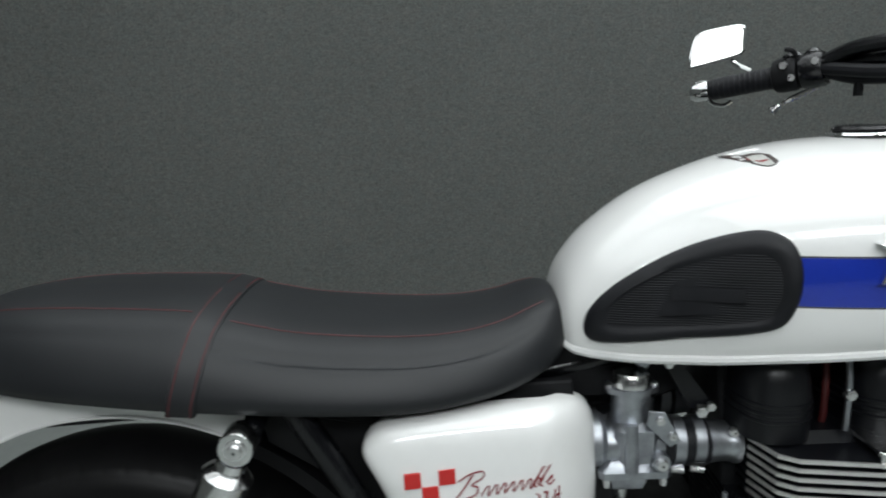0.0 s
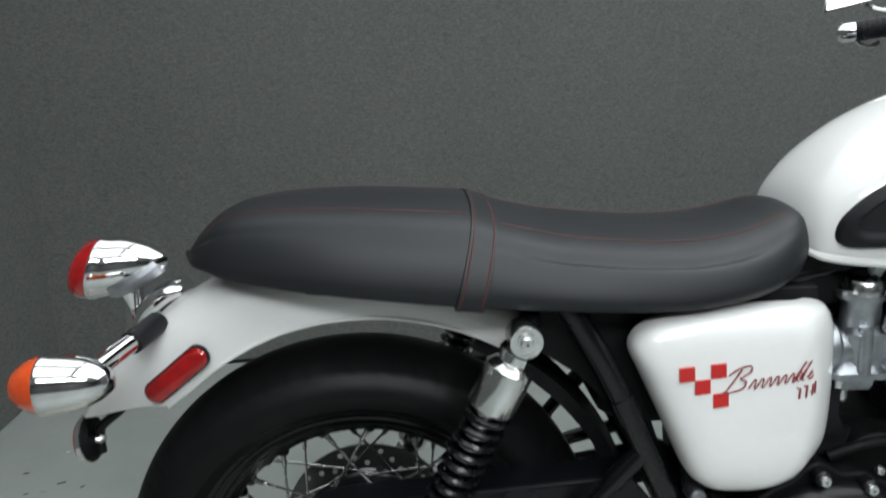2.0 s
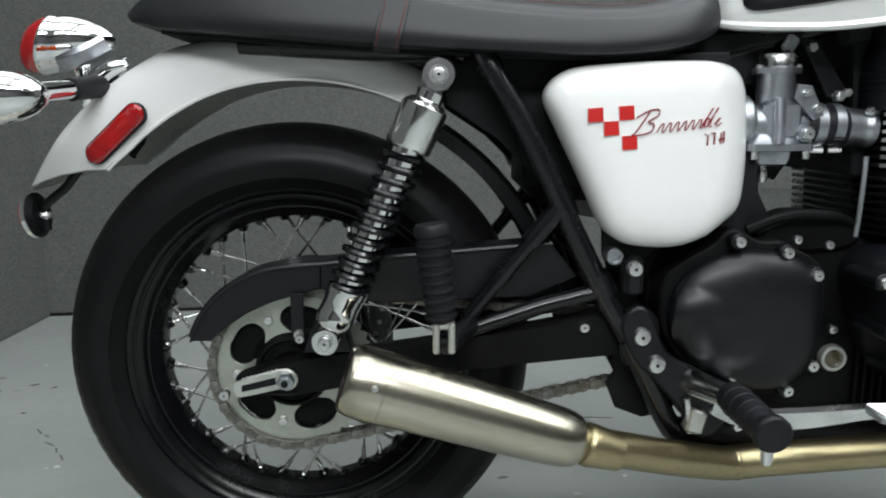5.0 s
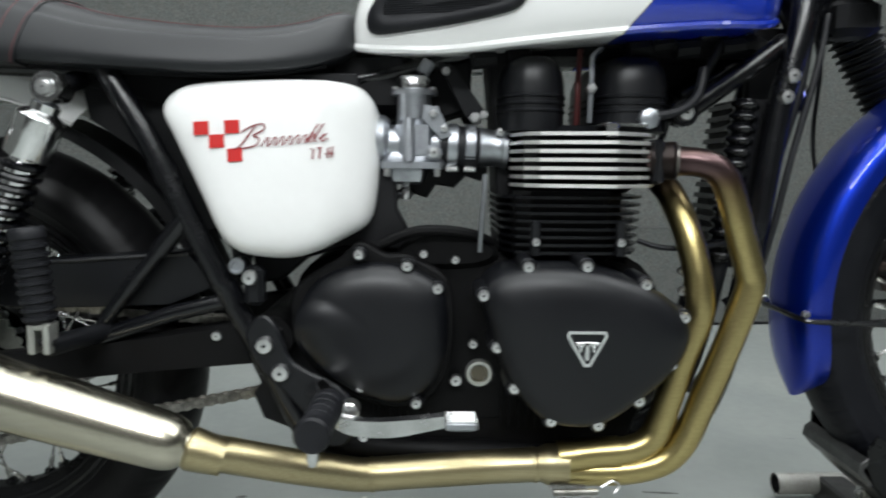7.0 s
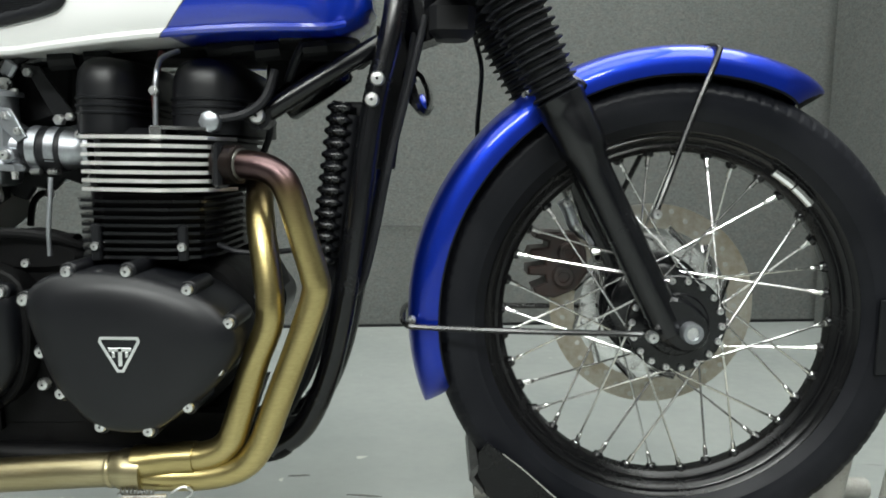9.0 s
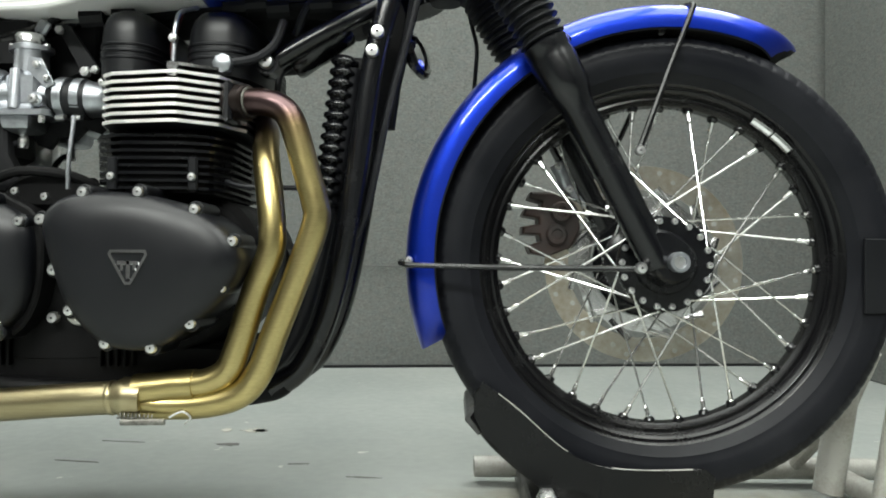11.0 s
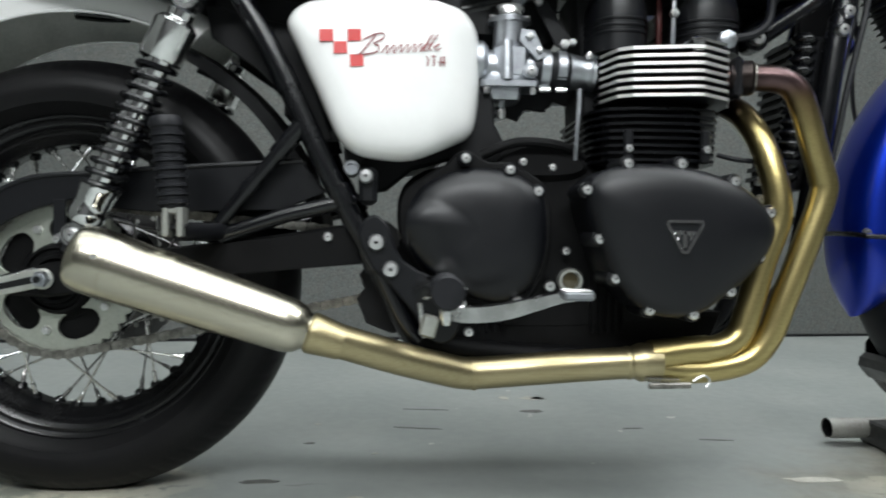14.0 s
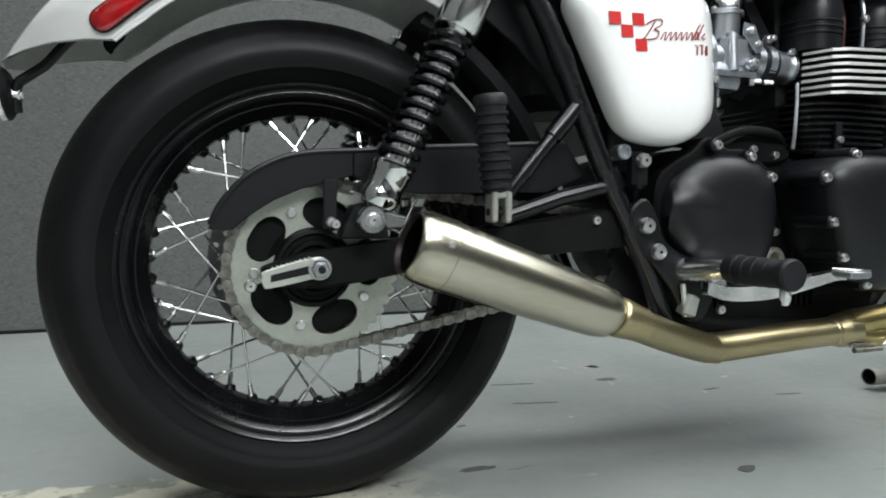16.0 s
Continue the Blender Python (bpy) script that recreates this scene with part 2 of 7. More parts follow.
def floor_paint():
    """Grey painted concrete: faint mottling, scuffs, and a bare, stained strip where wheels stand."""
    m = material("grey painted concrete", (0.3, 0.32, 0.31), 0.4)
    at = m.node_tree.nodes.new("ShaderNodeSeparateXYZ")
    wire(m, place(m), at.inputs[0])
    x, y = at.outputs[0], at.outputs[1]
    mottled = mixed(m, steps(m, noisy(m, 3, 5), 0.35, 0.68), (0.222, 0.241, 0.231), (0.274, 0.291, 0.277))
    fine = noisy(m, 40, 4)
    mottled = mixed(m, steps(m, fine, 0.62, 0.75), mottled, (0.25, 0.265, 0.255))
    scuff = steps(m, noisy(m, 9, 3, 0.6, stretch=(0.5, 2.2, 1)), 0.7, 0.73)
    mottled = mixed(m, calc(m, "MULTIPLY", scuff, 0.7), mottled, (0.12, 0.12, 0.115))
    chips = steps(m, noisy(m, 16, 2), 0.74, 0.76)
    mottled = mixed(m, chips, mottled, (0.5, 0.5, 0.46))
    edge = calc(m, "SUBTRACT", calc(m, "SUBTRACT", 0.085, calc(m, "MULTIPLY", x, 0.055)), y)
    edge = calc(m, "ADD", edge, calc(m, "MULTIPLY", calc(m, "SUBTRACT", noisy(m, 14, 3), 0.5), 0.05))
    strip = calc(m, "MULTIPLY", steps(m, edge, 0.0, 0.006), steps(m, calc(m, "ABSOLUTE", calc(m, "SUBTRACT", x, 0.66)), 0.45, 0.62))
    reach = calc(m, "SUBTRACT", calc(m, "ADD", 0.36, calc(m, "MULTIPLY", calc(m, "SUBTRACT", noisy(m, 2.6, 5, 0.6), 0.5), 0.9)), edge)
    strip = calc(m, "MULTIPLY", strip, steps(m, reach, 0.0, 0.05))
    blot = steps(m, noisy(m, 11, 4, 0.6), 0.47, 0.53)
    bare = mixed(m, blot, (0.25, 0.26, 0.22), (0.52, 0.5, 0.41))
    bare = mixed(m, steps(m, noisy(m, 23, 3), 0.6, 0.68), bare, (0.13, 0.13, 0.11))
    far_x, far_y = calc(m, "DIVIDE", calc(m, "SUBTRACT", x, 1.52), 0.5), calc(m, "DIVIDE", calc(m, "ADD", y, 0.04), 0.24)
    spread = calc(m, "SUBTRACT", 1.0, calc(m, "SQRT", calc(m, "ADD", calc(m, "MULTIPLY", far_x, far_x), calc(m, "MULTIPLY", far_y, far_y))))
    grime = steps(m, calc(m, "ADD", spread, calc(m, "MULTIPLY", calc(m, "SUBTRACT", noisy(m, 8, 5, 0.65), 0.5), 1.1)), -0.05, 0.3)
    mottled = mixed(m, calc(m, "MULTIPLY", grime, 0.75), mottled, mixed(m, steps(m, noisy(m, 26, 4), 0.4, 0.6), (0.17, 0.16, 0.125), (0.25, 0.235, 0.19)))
    wire(m, mixed(m, strip, mottled, bare), shader(m).inputs["Base Color"])
    n = m.node_tree.nodes.new("ShaderNodeMapRange")
    wire(m, fine, n.inputs[0])
    n.inputs[3].default_value, n.inputs[4].default_value = 0.28, 0.5
    wire(m, n.outputs[0], shader(m).inputs["Roughness"])
    bumped(m, fine, 0.12, 0.002)
    return m


FLOOR = floor_paint()


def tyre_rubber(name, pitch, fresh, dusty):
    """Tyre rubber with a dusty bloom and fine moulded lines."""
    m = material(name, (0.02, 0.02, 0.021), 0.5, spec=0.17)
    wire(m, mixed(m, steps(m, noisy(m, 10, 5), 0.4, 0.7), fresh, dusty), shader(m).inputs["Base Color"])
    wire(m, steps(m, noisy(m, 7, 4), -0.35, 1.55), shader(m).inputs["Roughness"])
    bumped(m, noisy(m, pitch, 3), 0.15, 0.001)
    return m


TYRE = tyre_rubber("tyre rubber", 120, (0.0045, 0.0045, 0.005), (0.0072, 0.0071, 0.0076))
# the front tyre's blue cast is sheen put into its base colour
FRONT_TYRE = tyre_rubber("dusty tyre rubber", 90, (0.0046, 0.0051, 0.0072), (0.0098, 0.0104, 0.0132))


# ---- building helpers ----
class Mesh:
    """Vertices and faces of one part, gathered piece by piece."""

    def __init__(self):
        self.v, self.f = [], []

    def loft(self, rings, closed=True, caps=True, loop=False):
        start, n = len(self.v), len(rings[0])
        for ring in rings:
            self.v += [tuple(p) for p in ring]
        k = len(rings)
        for i in range(k if loop else k - 1):
            a, b = start + i * n, start + ((i + 1) % k) * n
            for j in range(n if closed else n - 1):
                h = (j + 1) % n
                self.f.append((a + j, a + h, b + h, b + j))
        if caps and not loop:
            self.f.append(tuple(start + j for j in range(n))[::-1])
            self.f.append(tuple(start + (k - 1) * n + j for j in range(n)))
        return self

    def tube(self, points, r, n=10, caps=True, loop=False):
        points = [Vector(p) for p in points]
        radii = r if isinstance(r, (list, tuple)) else [r] * len(points)
        rings, side, count = [], None, len(points)
        for i, p in enumerate(points):
            if loop:
                ahead = (points[(i + 1) % count] - points[i - 1]).normalized()
            else:
                ahead = (points[min(i + 1, count - 1)] - points[max(i - 1, 0)]).normalized()
            if side is None:
                side = ahead.orthogonal()
            side = (side - ahead * side.dot(ahead)).normalized()
            up = ahead.cross(side)
            rings.append([p + radii[i] * (math.cos(2 * math.pi * j / n) * side + math.sin(2 * math.pi * j / n) * up) for j in range(n)])
        return self.loft(rings, caps=caps, loop=loop)

    def lathe(self, profile, at, axis, n=32, caps=True, loop=False, arc=None):
        """profile: rows of radius and distance along the axis."""
        at, axis = Vector(at), Vector(axis).normalized()
        side = axis.cross(Vector((0, 0, 1)) if abs(axis.z) < 0.9 else Vector((1, 0, 0))).normalized()
        up = axis.cross(side)
        rings = []
        for r, h in profile:
            rings.append([at + axis * h + max(r, 1e-4) * (math.cos(2 * math.pi * j / n) * side + math.sin(2 * math.pi * j / n) * up) for j in range(n)])
        return self.loft(rings, caps=caps, loop=loop)

    def box(self, at, size, bevel=0.002, m=None):
        x, y, z = (s / 2 for s in size)
        bevel = min(bevel, x * 0.9, y * 0.9, z * 0.9)
        rings = []
        for h, c in ((-z, bevel), (-z + bevel, 0), (z - bevel, 0), (z, bevel)):
            a, b, k = x - c, y - c, bevel
            rings.append([(a - k, -b, h), (a, -b + k, h), (a, b - k, h), (a - k, b, h), (-a + k, b, h), (-a, b - k, h), (-a, -b + k, h), (-a + k, -b, h)])
        at = Vector(at)
        turn = m if m is not None else Matrix.Identity(3)
        return self.loft([[at + turn @ Vector(p) for p in ring] for ring in rings])

    def dome(self, outline, layers):
        """A shape on an outline in x and z: layers of inset and y, from the edge to the middle."""
        return self.loft([[(x, y, z) for x, z in inset(outline, d)] for d, y in layers])

    def plate(self, outline, y0, y1, bevel=0.0015):
        low, high = min(y0, y1), max(y0, y1)
        return self.dome(outline, ((bevel, low), (0, low + bevel), (0, high - bevel), (bevel, high)))


def inset(outline, d):
    """The outline (x, z) drawn in by d along its normals."""
    if not d:
        return list(outline)
    n, out = len(outline), []
    if d > 0.005:
        cx, cz = sum(p[0] for p in outline) / n, sum(p[1] for p in outline) / n
        fx = max(0.14, 1 - d / max(abs(p[0] - cx) for p in outline))
        fz = max(0.14, 1 - d / max(abs(p[1] - cz) for p in outline))
        return [(cx + (x - cx) * fx, cz + (z - cz) * fz) for x, z in outline]
    area = sum(outline[i - 1][0] * outline[i][1] - outline[i][0] * outline[i - 1][1] for i in range(n))
    turn = 1 if area > 0 else -1
    for i in range(n):
        a, p, b = Vector(outline[i - 1]), Vector(outline[i]), Vector(outline[(i + 1) % n])
        u, w = (p - a).normalized(), (b - p).normalized()
        nu, nw = Vector((-u.y, u.x)) * turn, Vector((-w.y, w.x)) * turn
        m = (nu + nw)
        m = m.normalized() / max(0.5, math.sqrt((1 + nu.dot(nw)) / 2)) if m.length > 1e-6 else nu
        out.append((p.x + m.x * d, p.y + m.y * d))
    return out


def smooth(points, n=6, loop=False):
    """A Catmull-Rom curve through points of any dimension."""
    p = [np.array(q, float) for q in points]
    k, out = len(p), []
    for i in range(k if loop else k - 1):
        if loop:
            a, b, c, d = p[i - 1], p[i], p[(i + 1) % k], p[(i + 2) % k]
        else:
            a, b, c, d = p[max(i - 1, 0)], p[i], p[i + 1], p[min(i + 2, k - 1)]
        for j in range(n):
            t = j / n
            out.append(tuple(0.5 * (2 * b + (c - a) * t + (2 * a - 5 * b + 4 * c - d) * t * t + (3 * b - a - 3 * c + d) * t ** 3)))
    if not loop:
        out.append(tuple(p[-1]))
    return out


def along(x, rows):
    """A value at x from rows (x, value)."""
    return float(np.interp(x, [r[0] for r in rows], [r[1] for r in rows]))


def data(g, mat, name="mesh", angle=35, mats=()):
    me = bpy.data.meshes.new(name)
    me.from_pydata(g.v, [], g.f)
    bm = bmesh.new()
    bm.from_mesh(me)
    bmesh.ops.recalc_face_normals(bm, faces=bm.faces)
    bm.to_mesh(me)
    bm.free()
    me.materials.append(mat)
    me.shade_smooth()
    me.set_sharp_from_angle(angle=radians(angle))
    return me


def part(name, g, mat, parent=None, label="", angle=35):
    """One mesh object, under a thing or a part when one is given."""
    ob = new(name, g if isinstance(g, bpy.types.Mesh) else data(g, mat, name, angle))
    if parent is not None:
        ob.parent = parent
        if parent.parent is None:
            ob.matrix_parent_inverse = parent.matrix_basis.inverted()
    if label:
        tagged(ob, label)
    return ob


def thing(name, where, label, category, group=""):
    ob = new(name)
    ob.location = where
    ob.matrix_basis = Matrix.Translation(where)
    ob.empty_display_size = 0.1
    return tagged(ob, label, category, group)


def aim(a, b):
    """The pose that lays the z axis from a to b."""
    a, b = Vector(a), Vector(b)
    return Matrix.Translation(a) @ (b - a).to_track_quat("Z", "Y").to_matrix().to_4x4()


# ---- the room ----
def room():
    ang = math.atan2(0.10, 1.0)
    turn = Matrix.Rotation(ang, 3, "Z")

    def slab(name, at, size, mat, label, bevel=0.004, m=None):
        return tagged(part(name, Mesh().box(at, size, bevel, m), mat), label, kind="structure")

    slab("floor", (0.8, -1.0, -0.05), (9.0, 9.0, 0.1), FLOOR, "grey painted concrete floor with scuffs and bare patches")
    slab("ceiling", (0.8, -1.0, 3.05), (9.0, 9.0, 0.1), TILE, "plain white board ceiling")
    slab("wall_back", (0.78, 1.583, 1.2), (4.3, 0.1, 2.4), CARPET, "back wall covered in grey loop carpet", m=turn)
    slab("wall_left", (-1.125, -0.2, 1.2), (0.1, 3.1, 2.4), CARPET, "side wall covered in grey loop carpet")
    slab("wall_right", (2.67, 0.20, 1.2), (0.1, 2.9, 2.4), CARPET, "side wall covered in grey loop carpet")
    # black strip put in for the dark gap under the back wall
    slab("gap_strip", (0.784, 1.530, 0.005), (4.2, 0.006, 0.01), DULL, "thin black strip for the gap at the foot of the wall", 0.001, turn)
    slab("wall_seam", (1.22, 1.5605, 0.371), (0.66, 0.004, 0.004), WALL_GREY, "faint joint between two lengths of wall carpet", 0.001, turn)
    # unseen walls close the room; kept dark so that black paint reflects dark
    slab("wall_front", (0.8, -5.4, 1.51), (9.0, 0.1, 2.98), WALL_GREY, "unseen plain dark grey wall behind")
    slab("wall_west", (-3.6, -1.0, 1.51), (0.1, 8.8, 2.98), WALL_GREY, "unseen plain dark grey wall")
    slab("wall_east", (5.2, -1.0, 1.51), (0.1, 8.8, 2.98), WALL_GREY, "unseen plain dark grey wall")
    slab("wall_north", (0.8, 3.4, 1.51), (8.9, 0.1, 2.98), WALL_GREY, "unseen plain dark grey wall")


room()


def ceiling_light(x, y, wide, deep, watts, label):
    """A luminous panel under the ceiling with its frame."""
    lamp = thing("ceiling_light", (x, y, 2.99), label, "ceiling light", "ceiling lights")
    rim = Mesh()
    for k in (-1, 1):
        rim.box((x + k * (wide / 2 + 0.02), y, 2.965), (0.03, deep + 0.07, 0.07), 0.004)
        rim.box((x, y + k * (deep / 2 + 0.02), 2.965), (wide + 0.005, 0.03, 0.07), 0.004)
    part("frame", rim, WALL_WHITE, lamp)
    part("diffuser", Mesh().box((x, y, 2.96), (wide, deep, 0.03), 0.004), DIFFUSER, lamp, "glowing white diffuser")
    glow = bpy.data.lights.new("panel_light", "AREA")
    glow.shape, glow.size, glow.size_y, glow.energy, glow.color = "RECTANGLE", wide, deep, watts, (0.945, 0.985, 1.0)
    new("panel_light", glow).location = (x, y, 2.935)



def floor_marks(ground):
    """Thin scuffs of dropped paint, rubber and oil on the floor."""
    rng = random.Random(5)

    def blot(x, y, long, wide, turn, mat, name):
        ring = []
        for k in range(14):
            a = 2 * math.pi * k / 14
            r = 0.7 + 0.5 * rng.random()
            p, q = long * r * math.cos(a), wide * r * math.sin(a)
            ring.append((x + p * math.cos(turn) - q * math.sin(turn), y + p * math.sin(turn) + q * math.cos(turn)))
        part(name, Mesh().loft([[(u, v, 0.0002) for u, v in ring], [(u, v, 0.0008) for u, v in ring]]), mat, ground)

    dark = ((-0.876, 0.587, 0.02, 0.004, 0.2), (-0.893, 0.754, 0.008, 0.004, 0), (-0.784, 0.704, 0.012, 0.004, 0.4), (-0.727, 0.685, 0.008, 0.004, 1), (-0.717, 0.529, 0.006, 0.004, 0), (-0.848, 0.663, 0.006, 0.003, 0), (-0.95, 0.60, 0.006, 0.003, 0),
            (0.744, 0.437, 0.026, 0.012, 0.0), (0.25, 0.0, 0.03, 0.008, 0.1), (0.64, -0.114, 0.02, 0.01, 0.3), (0.50, 0.30, 0.05, 0.003, -0.15), (0.30, 0.20, 0.01, 0.004, 0.2), (0.92, 0.30, 0.02, 0.003, 0.1), (1.05, 0.22, 0.03, 0.003, -0.1), (0.52, 0.45, 0.06, 0.003, -0.1))
    for x, y, a, b, t in dark:
        blot(x, y, a, b, t, GRIME, "scuff_mark")
    for x, y, a, b, t in ((0.765, 0.56, 0.03, 0.02, 0), (0.70, 0.565, 0.012, 0.02, 0.2), (1.107, 0.0, 0.045, 0.012, 0), (0.402, -0.068, 0.012, 0.006, 0), (0.42, 0.14, 0.006, 0.004, 0), (0.3, 0.33, 0.008, 0.004, 0)):
        blot(x, y, a, b, t, BARE, "paint_chip")
    blot(0.775, 0.562, 0.02, 0.014, 0, GRIME, "scuff_mark")
    for k in range(5):
        blot(-0.63 + 0.026 * k, 0.43 - 0.03 * k + 0.02 * rng.random(), 0.006 + 0.014 * rng.random(), 0.002, 2.1 + 0.5 * rng.random(), GRIME, "scuff_mark")


floor_marks(bpy.data.objects["floor"])
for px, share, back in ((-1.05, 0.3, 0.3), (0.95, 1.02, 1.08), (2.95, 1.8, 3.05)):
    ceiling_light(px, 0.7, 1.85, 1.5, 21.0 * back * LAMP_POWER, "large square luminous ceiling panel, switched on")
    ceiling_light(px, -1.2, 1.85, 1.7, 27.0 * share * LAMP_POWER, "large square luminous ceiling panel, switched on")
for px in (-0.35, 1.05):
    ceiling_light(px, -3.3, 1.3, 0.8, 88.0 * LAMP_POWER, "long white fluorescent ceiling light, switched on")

# ---- the motorcycle ----
bike = thing("motorcycle", (0.75, 0, 0), "white and blue retro motorcycle held upright in a wheel chock", "motorcycle")
REAR, FRONT = Vector((-0.002, 0, 0.308)), Vector((1.506, 0, 0.386))

BOLT = data(Mesh().lathe([(0.0071, 0.004), (0.0071, -0.001), (0.0058, -0.0036), (0.0014, -0.0041), (0.0012, -0.0026), (0.0, -0.0025)], (0, 0, 0), (0, 1, 0), 12), STEEL, "bolt")
# black socket faces put the recess's shade into colour
BOLT.materials.append(DULL)
for face in BOLT.polygons:
    if max(math.hypot(BOLT.vertices[i].co.x, BOLT.vertices[i].co.z) for i in face.vertices) < 0.0015:
        face.material_index = 1
NUT = data(Mesh().lathe([(0.011, 0.006), (0.011, -0.004), (0.0095, -0.0062), (0.006, -0.0064), (0.0058, -0.0095), (0.0, -0.0095)], (0, 0, 0), (0, 1, 0), 6), STEEL, "nut")


def bolt(parent, x, y, z, size=1.0, mesh=None, name="bolt"):
    ob = part(name, mesh or BOLT, STEEL, parent)
    ob.matrix_basis = Matrix.Translation((x, y, z)) @ Matrix.Diagonal((size, size, size, 1))
    return ob


def tyre_mesh(c, outer, bead, half, grooves, depth):
    """Tyre: rounded crown, side walls, open bead; grooves cut slantwise into the shoulder."""
    wall = outer - bead
    if half > 0.06:
        rows = ((0.0, 0.68), (0.1, 0.82), (0.22, 0.95), (0.36, 1.0), (0.49, 0.98), (0.64, 0.88), (0.785, 0.71), (0.915, 0.47), (0.982, 0.22), (1.0, 0.03))
    else:
        rows = ((0.0, 0.68), (0.12, 0.82), (0.3, 0.95), (0.5, 1.0), (0.66, 0.975), (0.8, 0.88), (0.9, 0.71), (0.965, 0.47), (0.993, 0.22), (1.0, 0.05))
    profile = smooth([(bead + u * wall, -half * v) for u, v in rows], 3)
    ridge = [(bead + 0.17 * wall, 0.0014), (bead + 0.68 * wall, 0.0004)]
    profile = [(r, y - max(h for q, h in ridge) if any(abs(r - q) < 0.03 * wall for q, h in ridge) else y) for r, y in profile]
    profile = profile + [(r, -y) for r, y in profile[::-1]]
    g, n = Mesh(), grooves * 8
    rings = []
    for r, y in profile:
        ring = []
        for j in range(n):
            lean = j + (abs(y) / half) * 4.0
            cut = depth if (int(lean) % 8 < 2 and outer - 0.028 < r < outer - 0.005) else 0.0
            a = 2 * math.pi * j / n
            ring.append((c.x + (r - cut) * math.cos(a), c.y + y, max(0.001, c.z + (r - cut) * math.sin(a))))
        rings.append(ring)
    return g.loft(rings, caps=False)


def rim_mesh(c, inner, flange, half):
    deep = flange - inner
    side = [(flange + 0.001, -half + 0.004), (flange + 0.001, -half + 0.001), (flange - 0.001, -half), (flange - 0.07 * deep, -half + 0.0005), (flange - 0.11 * deep, -half + 0.003), (flange - 0.14 * deep, -half + 0.0045),
            (flange - 0.18 * deep, -half + 0.0035), (flange - 0.25 * deep, -half + 0.0035), (flange - 0.33 * deep, -half + 0.0055), (flange - 0.38 * deep, -half + 0.0085), (flange - 0.41 * deep, -half + 0.0088), (flange - 0.46 * deep, -half + 0.0082),
            (flange - 0.55 * deep, -half + 0.0105), (flange - 0.64 * deep, -half + 0.015), (flange - 0.68 * deep, -half + 0.0185), (flange - 0.72 * deep, -half + 0.0188), (flange - 0.8 * deep, -half * 0.5), (inner + 0.005, -half * 0.4), (inner + 0.001, -half * 0.3), (inner, -half * 0.2)]
    back = [(flange - 0.004, half - 0.001), (inner + 0.014, half * 0.3), (inner + 0.014, -half * 0.3), (flange - 0.004, -half + 0.001)]
    profile = side + [(r, -y) for r, y in side[::-1]] + back
    return Mesh().lathe(profile, c, (0, 1, 0), 96, caps=False, loop=True)


def wheel(c, outer, bead, half, inner, flange, rim_half, near_hub, far_hub, swing, tread, rubber, spokes, phase):
    """A wire wheel. near_hub, far_hub: flange radius and y; swing: degrees by which a spoke leans round the hub."""
    rim = part("wheel", rim_mesh(c, inner, flange, rim_half), RIM, bike, "black wire-spoked wheel", 25)
    part("tyre", tyre_mesh(c, outer, bead, half, tread, 0.0008 if half > 0.06 else 0.0014), rubber, rim, "black rubber tyre with slanted grooves", 28)
    (r0, y0), (r1, y1) = near_hub, far_hub
    flat = [(0.0, y0 - 0.006), (r0 * 0.62, y0 - 0.006), (r0 * 0.66, y0 - 0.002), (r0 - 0.001, y0 - 0.002), (r0 + 0.001, y0), (r0 + 0.001, y0 + 0.005), (r0 - 0.004, y0 + 0.009), (r0 * 0.62, y0 + 0.016), (0.036, y0 + 0.028),
            (0.036, y1 - 0.026), (r1 * 0.62, y1 - 0.014), (r1 - 0.004, y1 - 0.008), (r1 + 0.001, y1 - 0.004), (r1, y1), (r1 * 0.55, y1 + 0.006), (0.0, y1 + 0.006)]
    part("hub", Mesh().lathe(flat, c, (0, 1, 0), 48), GLOSS, rim)
    spoke = data(Mesh().lathe([(0.0017, 0), (0.0017, 1.0)], (0, 0, 0), (0, 0, 1), 8), SPOKE, "spoke")
    nipple = data(Mesh().lathe([(0.0044, 0.0), (0.0044, 0.0065), (0.0034, 0.0075), (0.0034, 0.017), (0.0027, 0.022), (0.0018, 0.023)], (0, 0, 0), (0, 0, 1), 8), SPOKE, "nipple")
    seat_boss = data(Mesh().lathe([(0.0088, -0.006), (0.008, 0.002), (0.0066, 0.0048), (0.0, 0.005)], (0, 0, 0), (0, 0, 1), 10), GLOSS, "nipple_seat")
    for k in range(spokes):
        a = 2 * math.pi * (k + phase) / spokes
        side = -1 if k % 2 else 1
        hub_r, hub_y = near_hub if side < 0 else far_hub
        h = a + (1 if (k // 2) % 2 else -1) * radians(swing)
        p = Vector((c.x + inner * math.cos(a), side * rim_half * 0.12, c.z + inner * math.sin(a)))
        q = Vector((c.x + (hub_r - 0.006) * math.cos(h), hub_y + side * (0.004 if k % 4 < 2 else -0.003), c.z + (hub_r - 0.006) * math.sin(h)))
        m = aim(p, q)
        part("spoke", spoke, SPOKE, rim).matrix_basis = m @ Matrix.Diagonal((1, 1, (q - p).length, 1))
        part("nipple", nipple, SPOKE, rim).matrix_basis = m
        part("nipple_seat", seat_boss, GLOSS, rim).matrix_basis = m
        if side < 0:
            bolt(rim, q.x, hub_y - 0.004, q.z, 0.66, name="spoke_head")
    return rim


